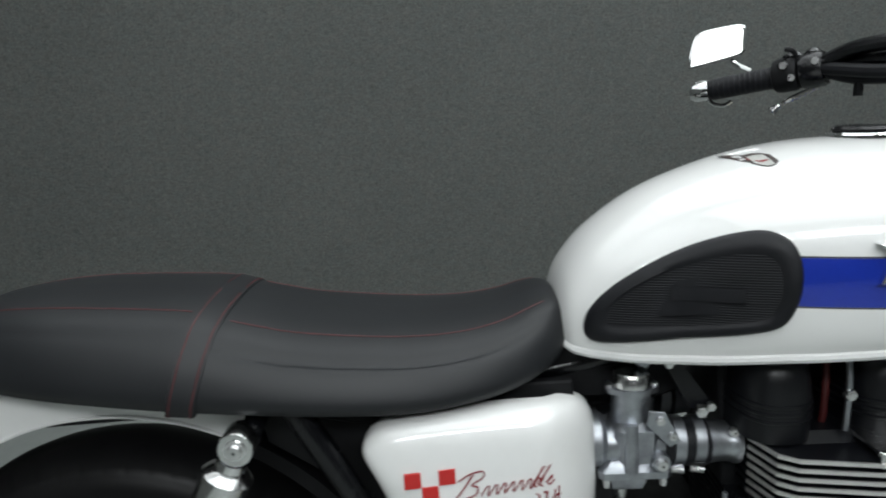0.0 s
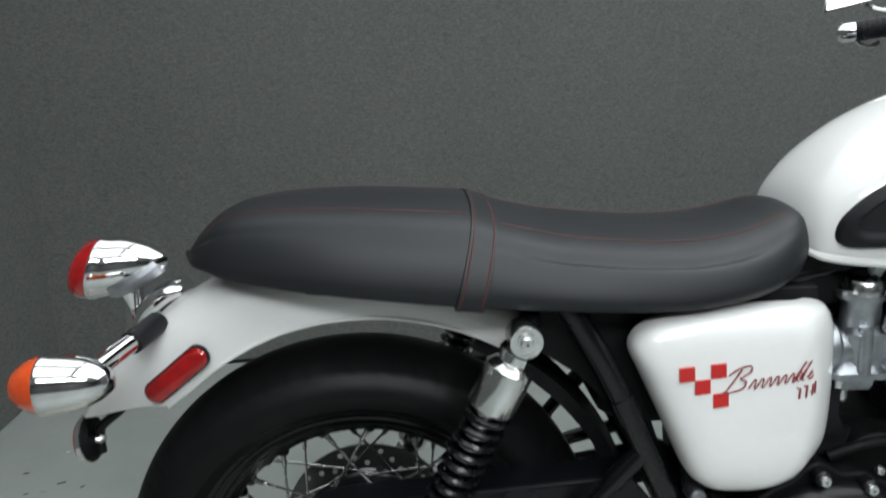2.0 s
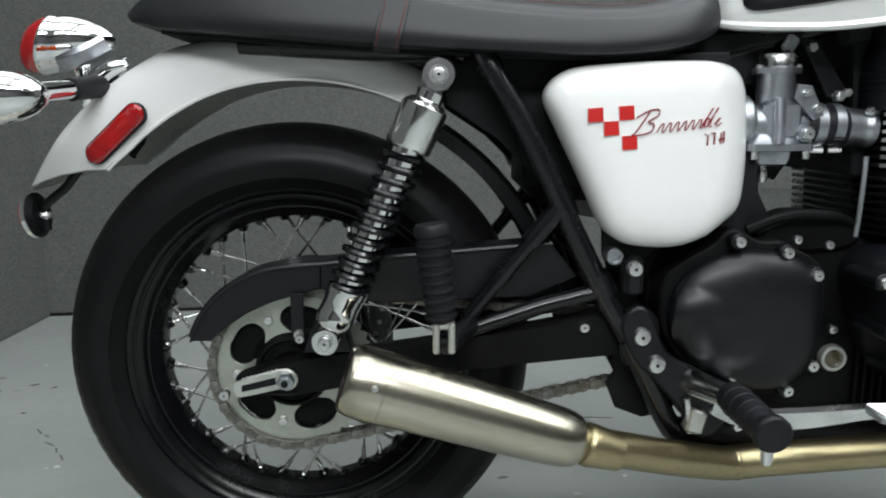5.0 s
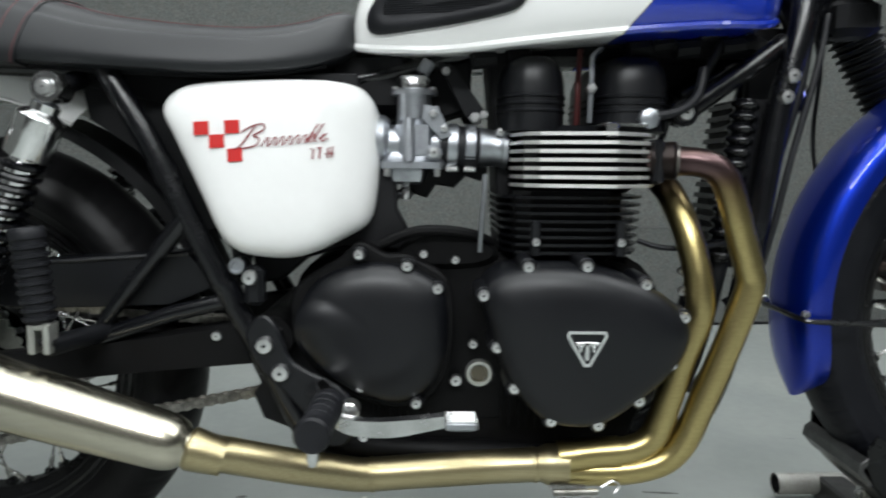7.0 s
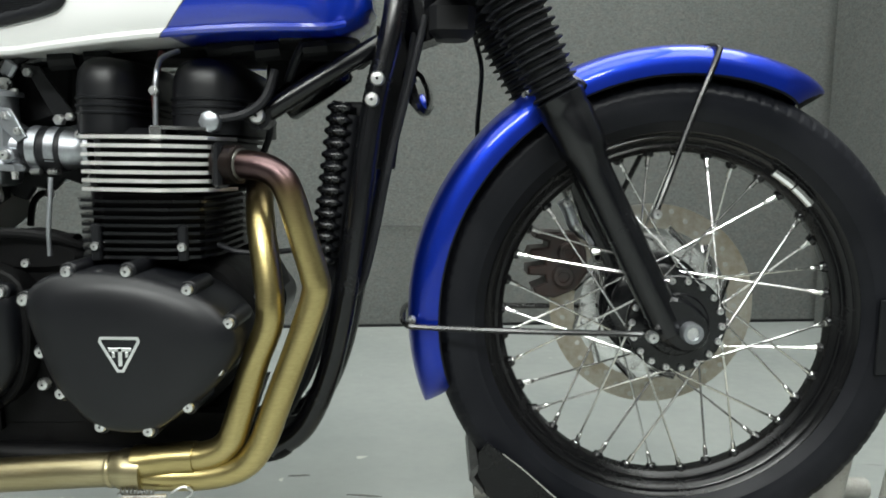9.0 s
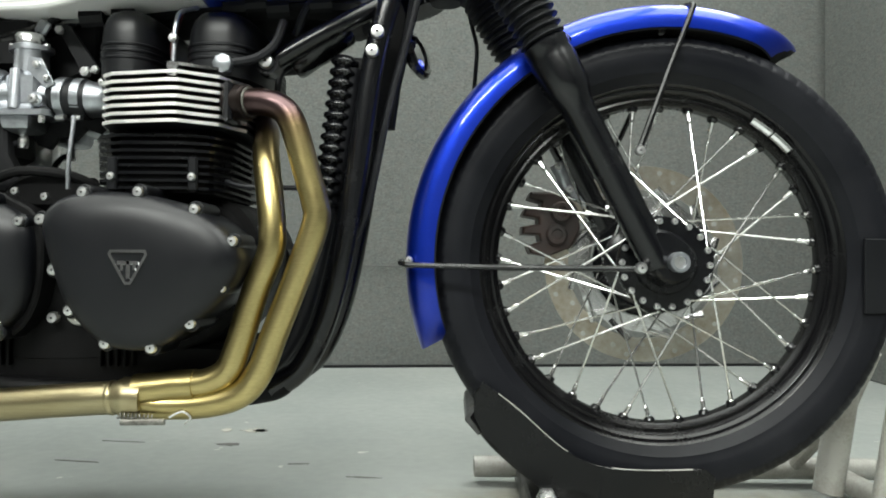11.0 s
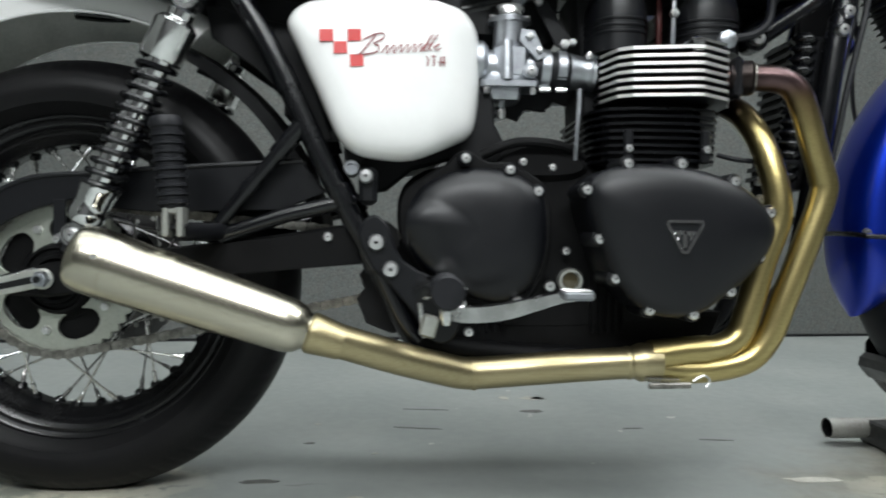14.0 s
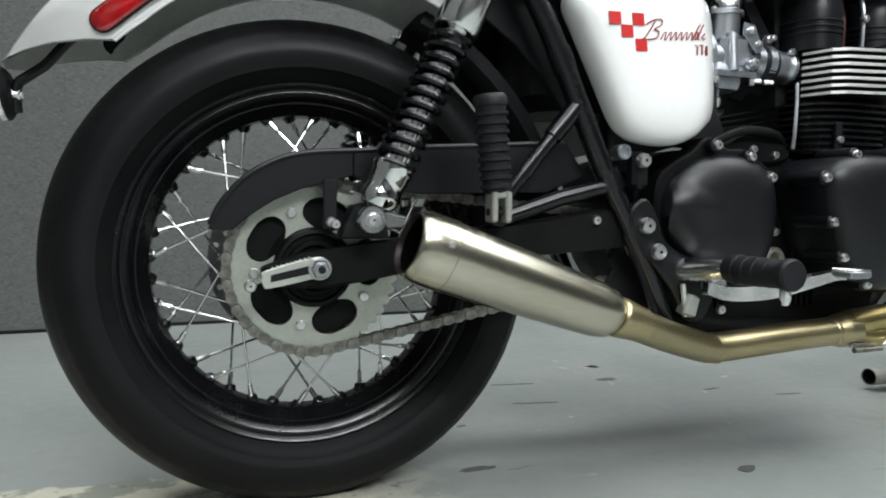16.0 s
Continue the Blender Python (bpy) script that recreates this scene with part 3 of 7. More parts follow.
rear_wheel = wheel(REAR, 0.3145, 0.23, 0.0675, 0.1905, 0.241, 0.047, (0.098, -0.046), (0.092, 0.05), 54, 66, TYRE, 40, -1.333)
front_wheel = wheel(FRONT, 0.3345, 0.259, 0.053, 0.2315, 0.27, 0.036, (0.066, -0.062), (0.068, 0.05), 60, 104, FRONT_TYRE, 36, -1.15)
turn_axle = Matrix.Translation(FRONT) @ Matrix.Rotation(radians(-2.5), 4, "Z") @ Matrix.Translation(-FRONT)
front_wheel.matrix_basis = turn_axle
part("hub_centre", Mesh().lathe([(0.0, -0.084), (0.022, -0.084), (0.03, -0.078), (0.034, -0.066), (0.034, -0.05)], FRONT, (0, 1, 0), 32), GLOSS, front_wheel)


def disc(c, y, outer, inner, carrier, mat, parent):
    """Drilled brake disc with a spoked carrier."""
    ring = part("brake_disc", Mesh().lathe([(outer, y - 0.0025), (outer, y + 0.0025), (inner, y + 0.0025), (inner, y - 0.0025)], c, (0, 1, 0), 64, caps=False, loop=True), mat, parent, "drilled steel brake disc")
    arms = Mesh().lathe([(carrier, y - 0.004), (carrier, y + 0.004), (carrier * 0.78, y + 0.004), (carrier * 0.78, y - 0.004)], c, (0, 1, 0), 40, caps=False, loop=True)
    for k in range(12):
        a = 2 * math.pi * k / 12
        p = Vector((c.x + carrier * 0.95 * math.cos(a), y, c.z + carrier * 0.95 * math.sin(a)))
        q = Vector((c.x + (inner + 0.004) * math.cos(a + 0.35), y, c.z + (inner + 0.004) * math.sin(a + 0.35)))
        part("carrier_arm", Mesh().tube([p, (p + q) / 2, q], 0.006, 8), mat if mat is DARK_STEEL else POLISHED, parent)
    part("disc_carrier", arms, mat if mat is DARK_STEEL else POLISHED, parent)
    hole = data(Mesh().lathe([(0.0038, -0.0031), (0.0038, 0.0031)], (0, 0, 0), (0, 1, 0), 10), LINING, "drilling")
    for k in range(36):
        a, r = 2 * math.pi * k / 36, inner + (outer - inner) * (0.25, 0.5, 0.75)[k % 3]
        part("drilling", hole, LINING, parent).matrix_basis = Matrix.Translation((c.x + r * math.cos(a), y, c.z + r * math.sin(a)))
    return ring


disc(FRONT, 0.078, 0.155, 0.118, 0.108, RUST, front_wheel)
part("disc_mount", Mesh().lathe([(0.0, 0.056), (0.078, 0.056), (0.082, 0.06), (0.082, 0.07), (0.0, 0.072)], FRONT, (0, 1, 0), 40), GLOSS, front_wheel, "black disc mount")
disc(REAR, 0.07, 0.122, 0.085, 0.06, DARK_STEEL, rear_wheel)
spot = Vector((-0.076, 0, 0.5625)) - REAR
part("paint_dot", Mesh().lathe([(0.0028, 0.0), (0.0028, 0.0012), (0.0, 0.0014)], (REAR.x + spot.x, -0.0655, REAR.z + spot.z), (0, -1, 0), 12), DARK_RED, rear_wheel, "small red paint dot")
# balance weight on the front rim, and the side wall of the hub
a0, weight = math.atan2(0.569 - FRONT.z, 1.659 - FRONT.x), Mesh()
for lo, hi in ((-0.14, -0.005), (0.005, 0.14)):
    weight.tube([(FRONT.x + 0.243 * math.cos(a0 + s), -0.033, FRONT.z + 0.243 * math.sin(a0 + s)) for s in np.linspace(lo, hi, 8)], 0.006, 8)
part("balance_weight", weight, POLISHED, front_wheel, "stick-on silver balance weight")


# ---- tank ----
T_TOP = [(0.529, 0.760), (0.535, 0.795), (0.55, 0.825), (0.58, 0.858), (0.638, 0.897), (0.713, 0.925), (0.782, 0.940), (0.846, 0.946), (0.92, 0.946), (0.98, 0.938), (1.03, 0.915), (1.07, 0.87), (1.088, 0.82), (1.09, 0.80)]
T_BOT = [(0.529, 0.745), (0.535, 0.736), (0.56, 0.730), (0.65, 0.7265), (0.75, 0.734), (0.86, 0.743), (0.953, 0.75), (1.03, 0.756), (1.06, 0.766), (1.08, 0.785), (1.09, 0.80)]
T_WIDE = [(0.529, 0.042), (0.535, 0.070), (0.55, 0.088), (0.6, 0.107), (0.65, 0.117), (0.7, 0.134), (0.75, 0.148), (0.8, 0.16), (0.88, 0.171), (0.95, 0.17), (1.0, 0.158), (1.04, 0.135), (1.08, 0.075), (1.09, 0.03)]


T_TOP, T_BOT, T_WIDE = smooth(T_TOP, 6), smooth(T_BOT, 6), smooth(T_WIDE, 6)


def tank_y(x, z):
    """Half the tank's width at a place on its side."""
    top, bot, w = along(x, T_TOP), along(x, T_BOT), along(x, T_WIDE)
    mid = bot + 0.36 * (top - bot)
    if z >= mid:
        return w * max(0.0, 1 - abs((z - mid) / max(top - mid, 1e-4)) ** 2.3) ** (1 / 2.3)
    return w * max(0.3, 1 - 0.3 * abs((mid - z) / max(mid - bot, 1e-4)) ** 4) ** 0.25


def tank():
    rings = []
    for x in (r[0] for r in T_TOP):
        top, bot = along(x, T_TOP), along(x, T_BOT)
        mid = bot + 0.36 * (top - bot)
        side = [bot + (mid - bot) * k / 8 for k in range(8)] + [mid + (top - mid) * math.sin(math.pi / 2 * k / 16) for k in range(17)]
        right = [(x, -tank_y(x, z), z) for z in side]
        rings.append(right + [(x, -p[1], p[2]) for p in right[::-1][1:]])
    body = part("fuel_tank", Mesh().loft(rings), TANK, bike, "white teardrop fuel tank with blue band and nose", 50)
    lip = Mesh()
    for s in (-1, 1):
        lip.tube([(x, s * (tank_y(x, along(x, T_BOT)) + 0.002), along(x, T_BOT) + 0.001) for x in np.linspace(0.533, 1.06, 40)], 0.0055, 8)
    part("seam", lip, TANK, body)
    edge = smooth([(0.552, 0.761), (0.558, 0.782), (0.582, 0.808), (0.622, 0.834), (0.675, 0.857), (0.719, 0.867), (0.742, 0.861), (0.752, 0.843), (0.754, 0.818), (0.75, 0.793), (0.737, 0.772), (0.705, 0.7625), (0.644, 0.754), (0.58, 0.747), (0.559, 0.749)], 5, loop=True)
    for s in (-1, 1):
        pad = Mesh()
        rings = []
        for d, lift in ((0.0, -0.004), (0.0, 0.004), (0.003, 0.0075), (0.009, 0.0085), (0.017, 0.0085), (0.0205, 0.006), (0.03, 0.0055), (0.038, 0.0055)):
            rings.append([(x, s * (tank_y(x, z) + lift), z) for x, z in inset(edge, d)])
        pad.loft(rings)
        knee = part("knee_pad", pad, RUBBER, body, "ribbed black rubber knee pad", 60)
        field = inset(edge, 0.0215)
        for k in range(30):
            z = 0.7705 + k * 0.00262
            cross = []
            for i in range(len(field)):
                (ax, az), (bx, bz) = field[i - 1], field[i]
                if (az - z) * (bz - z) < 0:
                    cross.append(ax + (bx - ax) * (z - az) / (bz - az))
            if len(cross) >= 2 and max(cross) - min(cross) > 0.02:
                rib = [(x, s * (tank_y(x, z) + 0.006), z) for x in np.linspace(min(cross), max(cross), 14)]
                part("rib", Mesh().tube(rib, 0.0009, 6), RUBBER, knee)
        label = Mesh()
        grid = [[(x, s * (tank_y(x, z) + 0.0085), z) for x in np.linspace(0.636, 0.703, 12)] for z in (0.797, 0.801, 0.806, 0.811)]
        label.loft(grid, closed=False, caps=False)
        part("name_panel", label, RUBBER, knee, "smooth raised panel")
        badge = Mesh()
        badge.plate([(0.819, 0.818), (0.96, 0.818), (0.975, 0.84), (0.95, 0.862), (0.85, 0.862), (0.816, 0.857), (0.829, 0.845)], s * 0.158, s * 0.172)
        part("tank_badge", badge, CHROME, body, "plain chrome badge shape")
    part("filler_cap", Mesh().lathe([(0.037, 0.943), (0.037, 0.949), (0.034, 0.951), (0.031, 0.950)], (0.888, 0, 0.0), (0, 0, 1), 40), CHROME, body, "chrome filler ring")
    part("cap_top", Mesh().lathe([(0.031, 0.948), (0.0315, 0.955), (0.029, 0.958), (0.02, 0.9585), (0.0, 0.9585)], (0.888, 0, 0), (0, 0, 1), 36), GLOSS, body, "black cap with chrome rim")

    def transfer(name, rows, lift, mat, label=""):
        grid = [[(x, -(tank_y(x, z) + lift), z) for z in np.linspace(z0, z1, 5)] for x, z0, z1 in rows]
        part(name, Mesh().loft(grid, closed=False, caps=False), mat, body, label)

    wing = ((0.722, 0.9295, 0.9303), (0.732, 0.9275, 0.9308), (0.742, 0.925, 0.9318), (0.75, 0.9232, 0.9335), (0.758, 0.925, 0.9345), (0.764, 0.9285, 0.934))
    transfer("crest", wing, 0.0010, CALIPER, "plain winged transfer shape")
    transfer("crest_field", [(x + 0.0004, a + 0.0011, b - 0.0009) for x, a, b in wing[2:5]], 0.0016, LINING)
    transfer("crest_stripe", [(x - 0.002, a + 0.004, a + 0.0052) for x, a, b in wing[2:5]], 0.0022, DARK_RED)
    return body


tank()


# ---- seat ----
S_TOP = [(-0.186, 0.757), (-0.174, 0.772), (-0.16, 0.784), (-0.147, 0.792), (-0.125, 0.8), (-0.07, 0.8075), (0.0, 0.809), (0.1, 0.8045), (0.135, 0.801), (0.15, 0.796), (0.2, 0.783), (0.25, 0.773), (0.35, 0.764), (0.42, 0.764), (0.47, 0.772), (0.5, 0.782), (0.525, 0.786), (0.54, 0.775)]
S_BOT = [(-0.186, 0.753), (-0.178, 0.742), (-0.155, 0.737), (-0.13, 0.73), (-0.07, 0.724), (0.0, 0.717), (0.12, 0.706), (0.25, 0.698), (0.317, 0.695), (0.38, 0.694), (0.44, 0.699), (0.48, 0.706), (0.51, 0.716), (0.53, 0.727), (0.54, 0.74)]
S_WIDE = [(-0.186, 0.06), (-0.175, 0.078), (-0.155, 0.092), (-0.13, 0.104), (-0.07, 0.124), (0.0, 0.138), (0.12, 0.148), (0.25, 0.153), (0.317, 0.152), (0.38, 0.146), (0.44, 0.132), (0.48, 0.116), (0.51, 0.098), (0.53, 0.078), (0.54, 0.06)]


S_TOP, S_BOT, S_WIDE = smooth(S_TOP, 5), smooth(S_BOT, 5), smooth(S_WIDE, 5)


def seat_ring(x, grow=0.0):
    top, bot, w = along(x, S_TOP) + grow, along(x, S_BOT) - grow, along(x, S_WIDE) + grow
    h = top - bot
    q = min(1.0, w / 0.15)
    half = [(0.0, top + 0.001), (0.3 * w, top - 0.001 * q), (0.5 * w, top - 0.005 * q), (0.66 * w, top - 0.011 * q), (0.765 * w, top - 0.0185 * q), (0.825 * w, top - 0.028 * q), (0.885 * w, top - 0.38 * h),
            (0.945 * w, top - 0.55 * h), (0.99 * w, top - 0.75 * h), (w, top - 0.87 * h), (0.985 * w, bot + 0.05 * h), (0.93 * w, bot), (0.5 * w, bot - 0.001), (0.0, bot - 0.001)]
    half = smooth(half, 3)
    return [(x, -y, z) for y, z in half] + [(x, y, z) for y, z in half[::-1][1:-1]]


def seat():
    spots = [r[0] for r in S_TOP]
    body = part("seat", Mesh().loft([seat_ring(x) for x in spots]), VINYL, bike, "long charcoal vinyl seat with dark red stitching", 60)
    strap = Mesh()
    band = [seat_ring(x, g) for x, g in ((0.138, -0.001), (0.139, 0.0022), (0.169, 0.0022), (0.17, -0.001))]
    lean = [[(p[0] - 0.25 * (0.80 - p[2]), p[1], p[2]) for p in ring] for ring in band]
    part("strap", strap.loft(lean, caps=False), VINYL, body, "vinyl strap across the seat")
    for s in (-1, 1):
        for lo, hi in ((-0.165, 0.132), (0.172, 0.515)):
            row = []
            for x in np.linspace(lo, hi, 40):
                top, w = along(x, S_TOP), along(x, S_WIDE)
                row.append((x, s * 0.56 * w, top - 0.0066 * min(1.0, w / 0.15)))
            part("piping", Mesh().tube(row, 0.0008, 6), PIPING, body, "dark red stitched seam")
        for x0 in (0.1425, 0.1655):
            line = [(p[0] - 0.25 * (0.80 - p[2]), p[1], p[2]) for p in seat_ring(x0, 0.0024)[1:34]]
            part("stitching", Mesh().tube([(p[0], -s * p[1], p[2]) for p in line], 0.0008, 5), PIPING, body)
    base = [[(x, y * 0.8 * along(x, S_WIDE), along(x, S_BOT) + dz) for y, dz in ((-1, -0.005), (1, -0.005), (1, 0.006), (-1, 0.006))] for x in np.linspace(-0.14, 0.5, 12)]
    part("seat_base", Mesh().loft(base), DULL, body, "black plastic seat base")
    return body


seat()


# ---- mudguards ----
def arch(c, section, start, end, n, cut_start=0.0, cut_end=0.0, skirt=()):
    """A bent sheet: section rows of y and radius; angles in degrees, cut: how far the edges stop short."""
    rings = []
    edge_r, crown = section[0][1], max(r for y, r in section)
    for k in range(n + 1):
        ring = []
        for y, r in section:
            low = (crown - r) / max(crown - edge_r, 1e-6)
            a = radians(start + cut_start * low + (end - cut_end * low - start - cut_start * low) * k / n)
            if skirt:
                r += low * along(math.degrees(a), skirt) + (1 - low) * along(math.degrees(a), ((90, 0.0), (100, 0.008), (111, 0.016), (122, 0.011), (134, 0.006), (144, -0.003)))
            wide = along(math.degrees(a), ((60, 0.84), (95, 0.86), (126, 1.0))) if skirt else 1.0
            ring.append((c.x + r * math.cos(a), c.y + y * wide, c.z + r * math.sin(a)))
        rings.append(ring)
    return rings


def rear_mudguard():
    half = [(0.088, 0.358), (0.0885, 0.372), (0.087, 0.388), (0.080, 0.402), (0.064, 0.412), (0.04, 0.417), (0.0, 0.419)]
    outer = half + [(-y, r) for y, r in half[::-1][1:]]
    inner = [(y * 0.965, r - 0.003) for y, r in outer]
    skirt = ((60, 0.012), (75, 0.012), (85, 0.0105), (95, 0.0075), (103, 0.0035), (108.5, -0.001), (116, -0.008), (124.5, -0.0155), (145.5, -0.018))
    waist = [(60, 1.0), (94, 1.0), (105, 0.955), (112, 0.905), (119, 0.845), (130, 0.73), (147, 0.6)]

    def narrowed(section, start, end):
        """The arch, drawn in towards its tail."""
        return [[(p[0], p[1] * along(math.degrees(math.atan2(p[2] - REAR.z, p[0] - REAR.x)), waist), p[2]) for p in ring] for ring in arch(REAR, section, start, end, 40, 2, 15.8, skirt)]

    body = part("rear_mudguard", Mesh().loft(narrowed(outer, 60, 146.6), closed=False, caps=False), WHITE, bike, "white painted steel rear mudguard", 60)
    part("lining", Mesh().loft(narrowed(inner, 60.3, 146.4), closed=False, caps=False), LINING, body, "grey underside of the mudguard", 60)
    rim = narrowed([(0.088, 0.3565), (0.0, 0.419), (-0.088, 0.3565)], 60, 146.6)
    for i in (0, 2):
        part("rolled_edge", Mesh().tube([ring[i] for ring in rim], 0.0026, 6), WHITE, body)
    # side reflectors: long red ovals in black surrounds, following the taper
    for s in (-1, 1):
        pill = []
        a, b, r = Vector((-0.2355, 0.5865)), Vector((-0.180, 0.633)), 0.0127
        u = (b - a).normalized()
        w = Vector((-u.y, u.x))
        for k in range(13):
            t = -math.pi / 2 + math.pi * k / 12
            pill.append(tuple(b + r * (math.cos(t) * u + math.sin(t) * w)))
        for k in range(13):
            t = math.pi / 2 + math.pi * k / 12
            pill.append(tuple(a + r * (math.cos(t) * u + math.sin(t) * w)))

        def laid(g):
            g.v = [(x, y + s * (0.065 + 0.2 * (x + 0.2355)), z) for x, y, z in g.v]
            return g

        part("reflector_base", laid(Mesh().dome(pill, ((-0.0016, -s * 0.003), (-0.0016, s * 0.003), (0.002, s * 0.004)))), DULL, body)
        part("side_reflector", laid(Mesh().dome(pill, ((0, 0.0), (0, s * 0.005), (0.003, s * 0.0075), (0.008, s * 0.008)))), RED_LENS, body, "long oval red reflector")
    return body


rear_mudguard()


def front_mudguard():
    half = [(0.061, 0.329), (0.0615, 0.34), (0.0595, 0.352), (0.053, 0.361), (0.04, 0.3675), (0.02, 0.371), (0.0, 0.372)]
    outer = half + [(-y, r) for y, r in half[::-1][1:]]

    def tapered(section):
        rings = arch(Vector((1.51, 0, 0.39)), section, 57, 201, 150, 4, 1)
        for k, ring in enumerate(rings):
            u = min(1.0, (k + 0.6) / 11 if k < 75 else (150.6 - k) / 16)
            f = math.sqrt(1 - (1 - u) ** 2)
            rings[k] = [(p[0], p[1] * f, p[2]) for p in ring]
        return rings

    body = part("front_mudguard", Mesh().loft(tapered(outer), closed=False, caps=False), BLUE, bike, "metallic blue front mudguard", 60)
    part("lining", Mesh().loft(tapered([(y * 0.96, r - 0.0025) for y, r in outer]), closed=False, caps=False), DULL, body, "black underside", 60)
    for s in (-1, 1):
        y = s * 0.1
        stay = smooth([(1.456, y, 0.38), (1.43, s * 0.092, 0.379), (1.3, s * 0.085, 0.379), (1.16, s * 0.075, 0.381), (1.138, s * 0.066, 0.383), (1.132, s * 0.04, 0.385), (1.131, 0, 0.386)], 6)
        part("rear_stay", Mesh().tube(stay, 0.0042, 8), GLOSS, body, "bent black rod stay")
        rise = smooth([(1.456, y, 0.537), (1.475, s * 0.092, 0.585), (1.51, s * 0.072, 0.67), (1.538, s * 0.063, 0.738), (1.542, s * 0.055, 0.752), (1.536, s * 0.03, 0.757), (1.532, 0, 0.758)], 6)
        part("upper_stay", Mesh().tube(rise, 0.0042, 8), GLOSS, body, "bent black rod stay")
        bolt(body, 1.456, s * 0.107, 0.380, 0.95)
        bolt(body, 1.456, s * 0.107, 0.537, 0.95)
        bolt(body, 1.146, s * 0.061, 0.388, 0.8)
        bolt(body, 1.530, s * 0.05, 0.748, 0.8)
    for x, y in ((1.295, -0.035), (1.303, 0.01)):
        bolt(body, x, y, 0.69, 0.8)
    part("bracket", Mesh().box((1.352, 0, 0.705), (0.04, 0.13, 0.018), 0.004, Matrix.Rotation(radians(25), 3, "Y")), SATIN, body)
    return body


front_mudguard()


# ---- rear end ----
def coil(a, b, radius, wire_r, turns, n=14):
    a, b = Vector(a), Vector(b)
    axis = (b - a).normalized()
    u = axis.orthogonal().normalized()
    w = axis.cross(u)
    path = []
    for k in range(turns * n + 1):
        t = 2 * math.pi * k / n
        path.append(a + (b - a) * (k / (turns * n)) + radius * (math.cos(t) * u + math.sin(t) * w))
    return Mesh().tube(path, wire_r, 7)


def shock(s):
    y = s * 0.148
    top, low = Vector((0.188, y, 0.672)), Vector((0.052, y, 0.368))
    axis = (low - top).normalized()
    body = part("shock_absorber", Mesh().lathe([(0.0165, 0.02), (0.0165, 0.30)], top, axis, 20), CHROME, bike, "chrome shock absorber with black coil spring")
    part("shroud", Mesh().lathe([(0.012, 0.028), (0.020, 0.031), (0.027, 0.038), (0.0275, 0.085), (0.0255, 0.088), (0.017, 0.088)], top, axis, 28), POLISHED, body, "polished alloy upper shroud")
    part("spring", coil(top + axis * 0.086, top + axis * 0.265, 0.0222, 0.0043, 12), GLOSS, body, "black coil spring")
    part("lower_seat", Mesh().lathe([(0.016, 0.262), (0.0245, 0.264), (0.025, 0.272), (0.0235, 0.275), (0.0235, 0.282), (0.0225, 0.284), (0.0225, 0.298), (0.0235, 0.3), (0.0235, 0.309), (0.019, 0.316), (0.008, 0.32)], top, axis, 28), CHROME, body, "chrome lower cup")
    for p, size in ((top, 0.86), (low, 0.74)):
        eye = Mesh().lathe([(0.0125 * size, 0.017), (0.0205 * size, 0.017), (0.022 * size, 0.014), (0.022 * size, -0.014), (0.0205 * size, -0.017), (0.0125 * size, -0.017)], p, (0, 1, 0), 28, caps=False, loop=True)
        part("eye", eye, POLISHED, body)
        part("bush", Mesh().lathe([(0.0125 * size, 0.019), (0.0125 * size, -0.019)], p, (0, 1, 0), 20), STEEL, body)
        bolt(body, p.x, p.y - 0.019, p.z, 1.1)
    part("neck", Mesh().box(top + axis * 0.026, (0.026, 0.022, 0.022), 0.004, aim((0, 0, 0), axis).to_3x3()), CAST, body)
    return body


shock(-1)
shock(1)


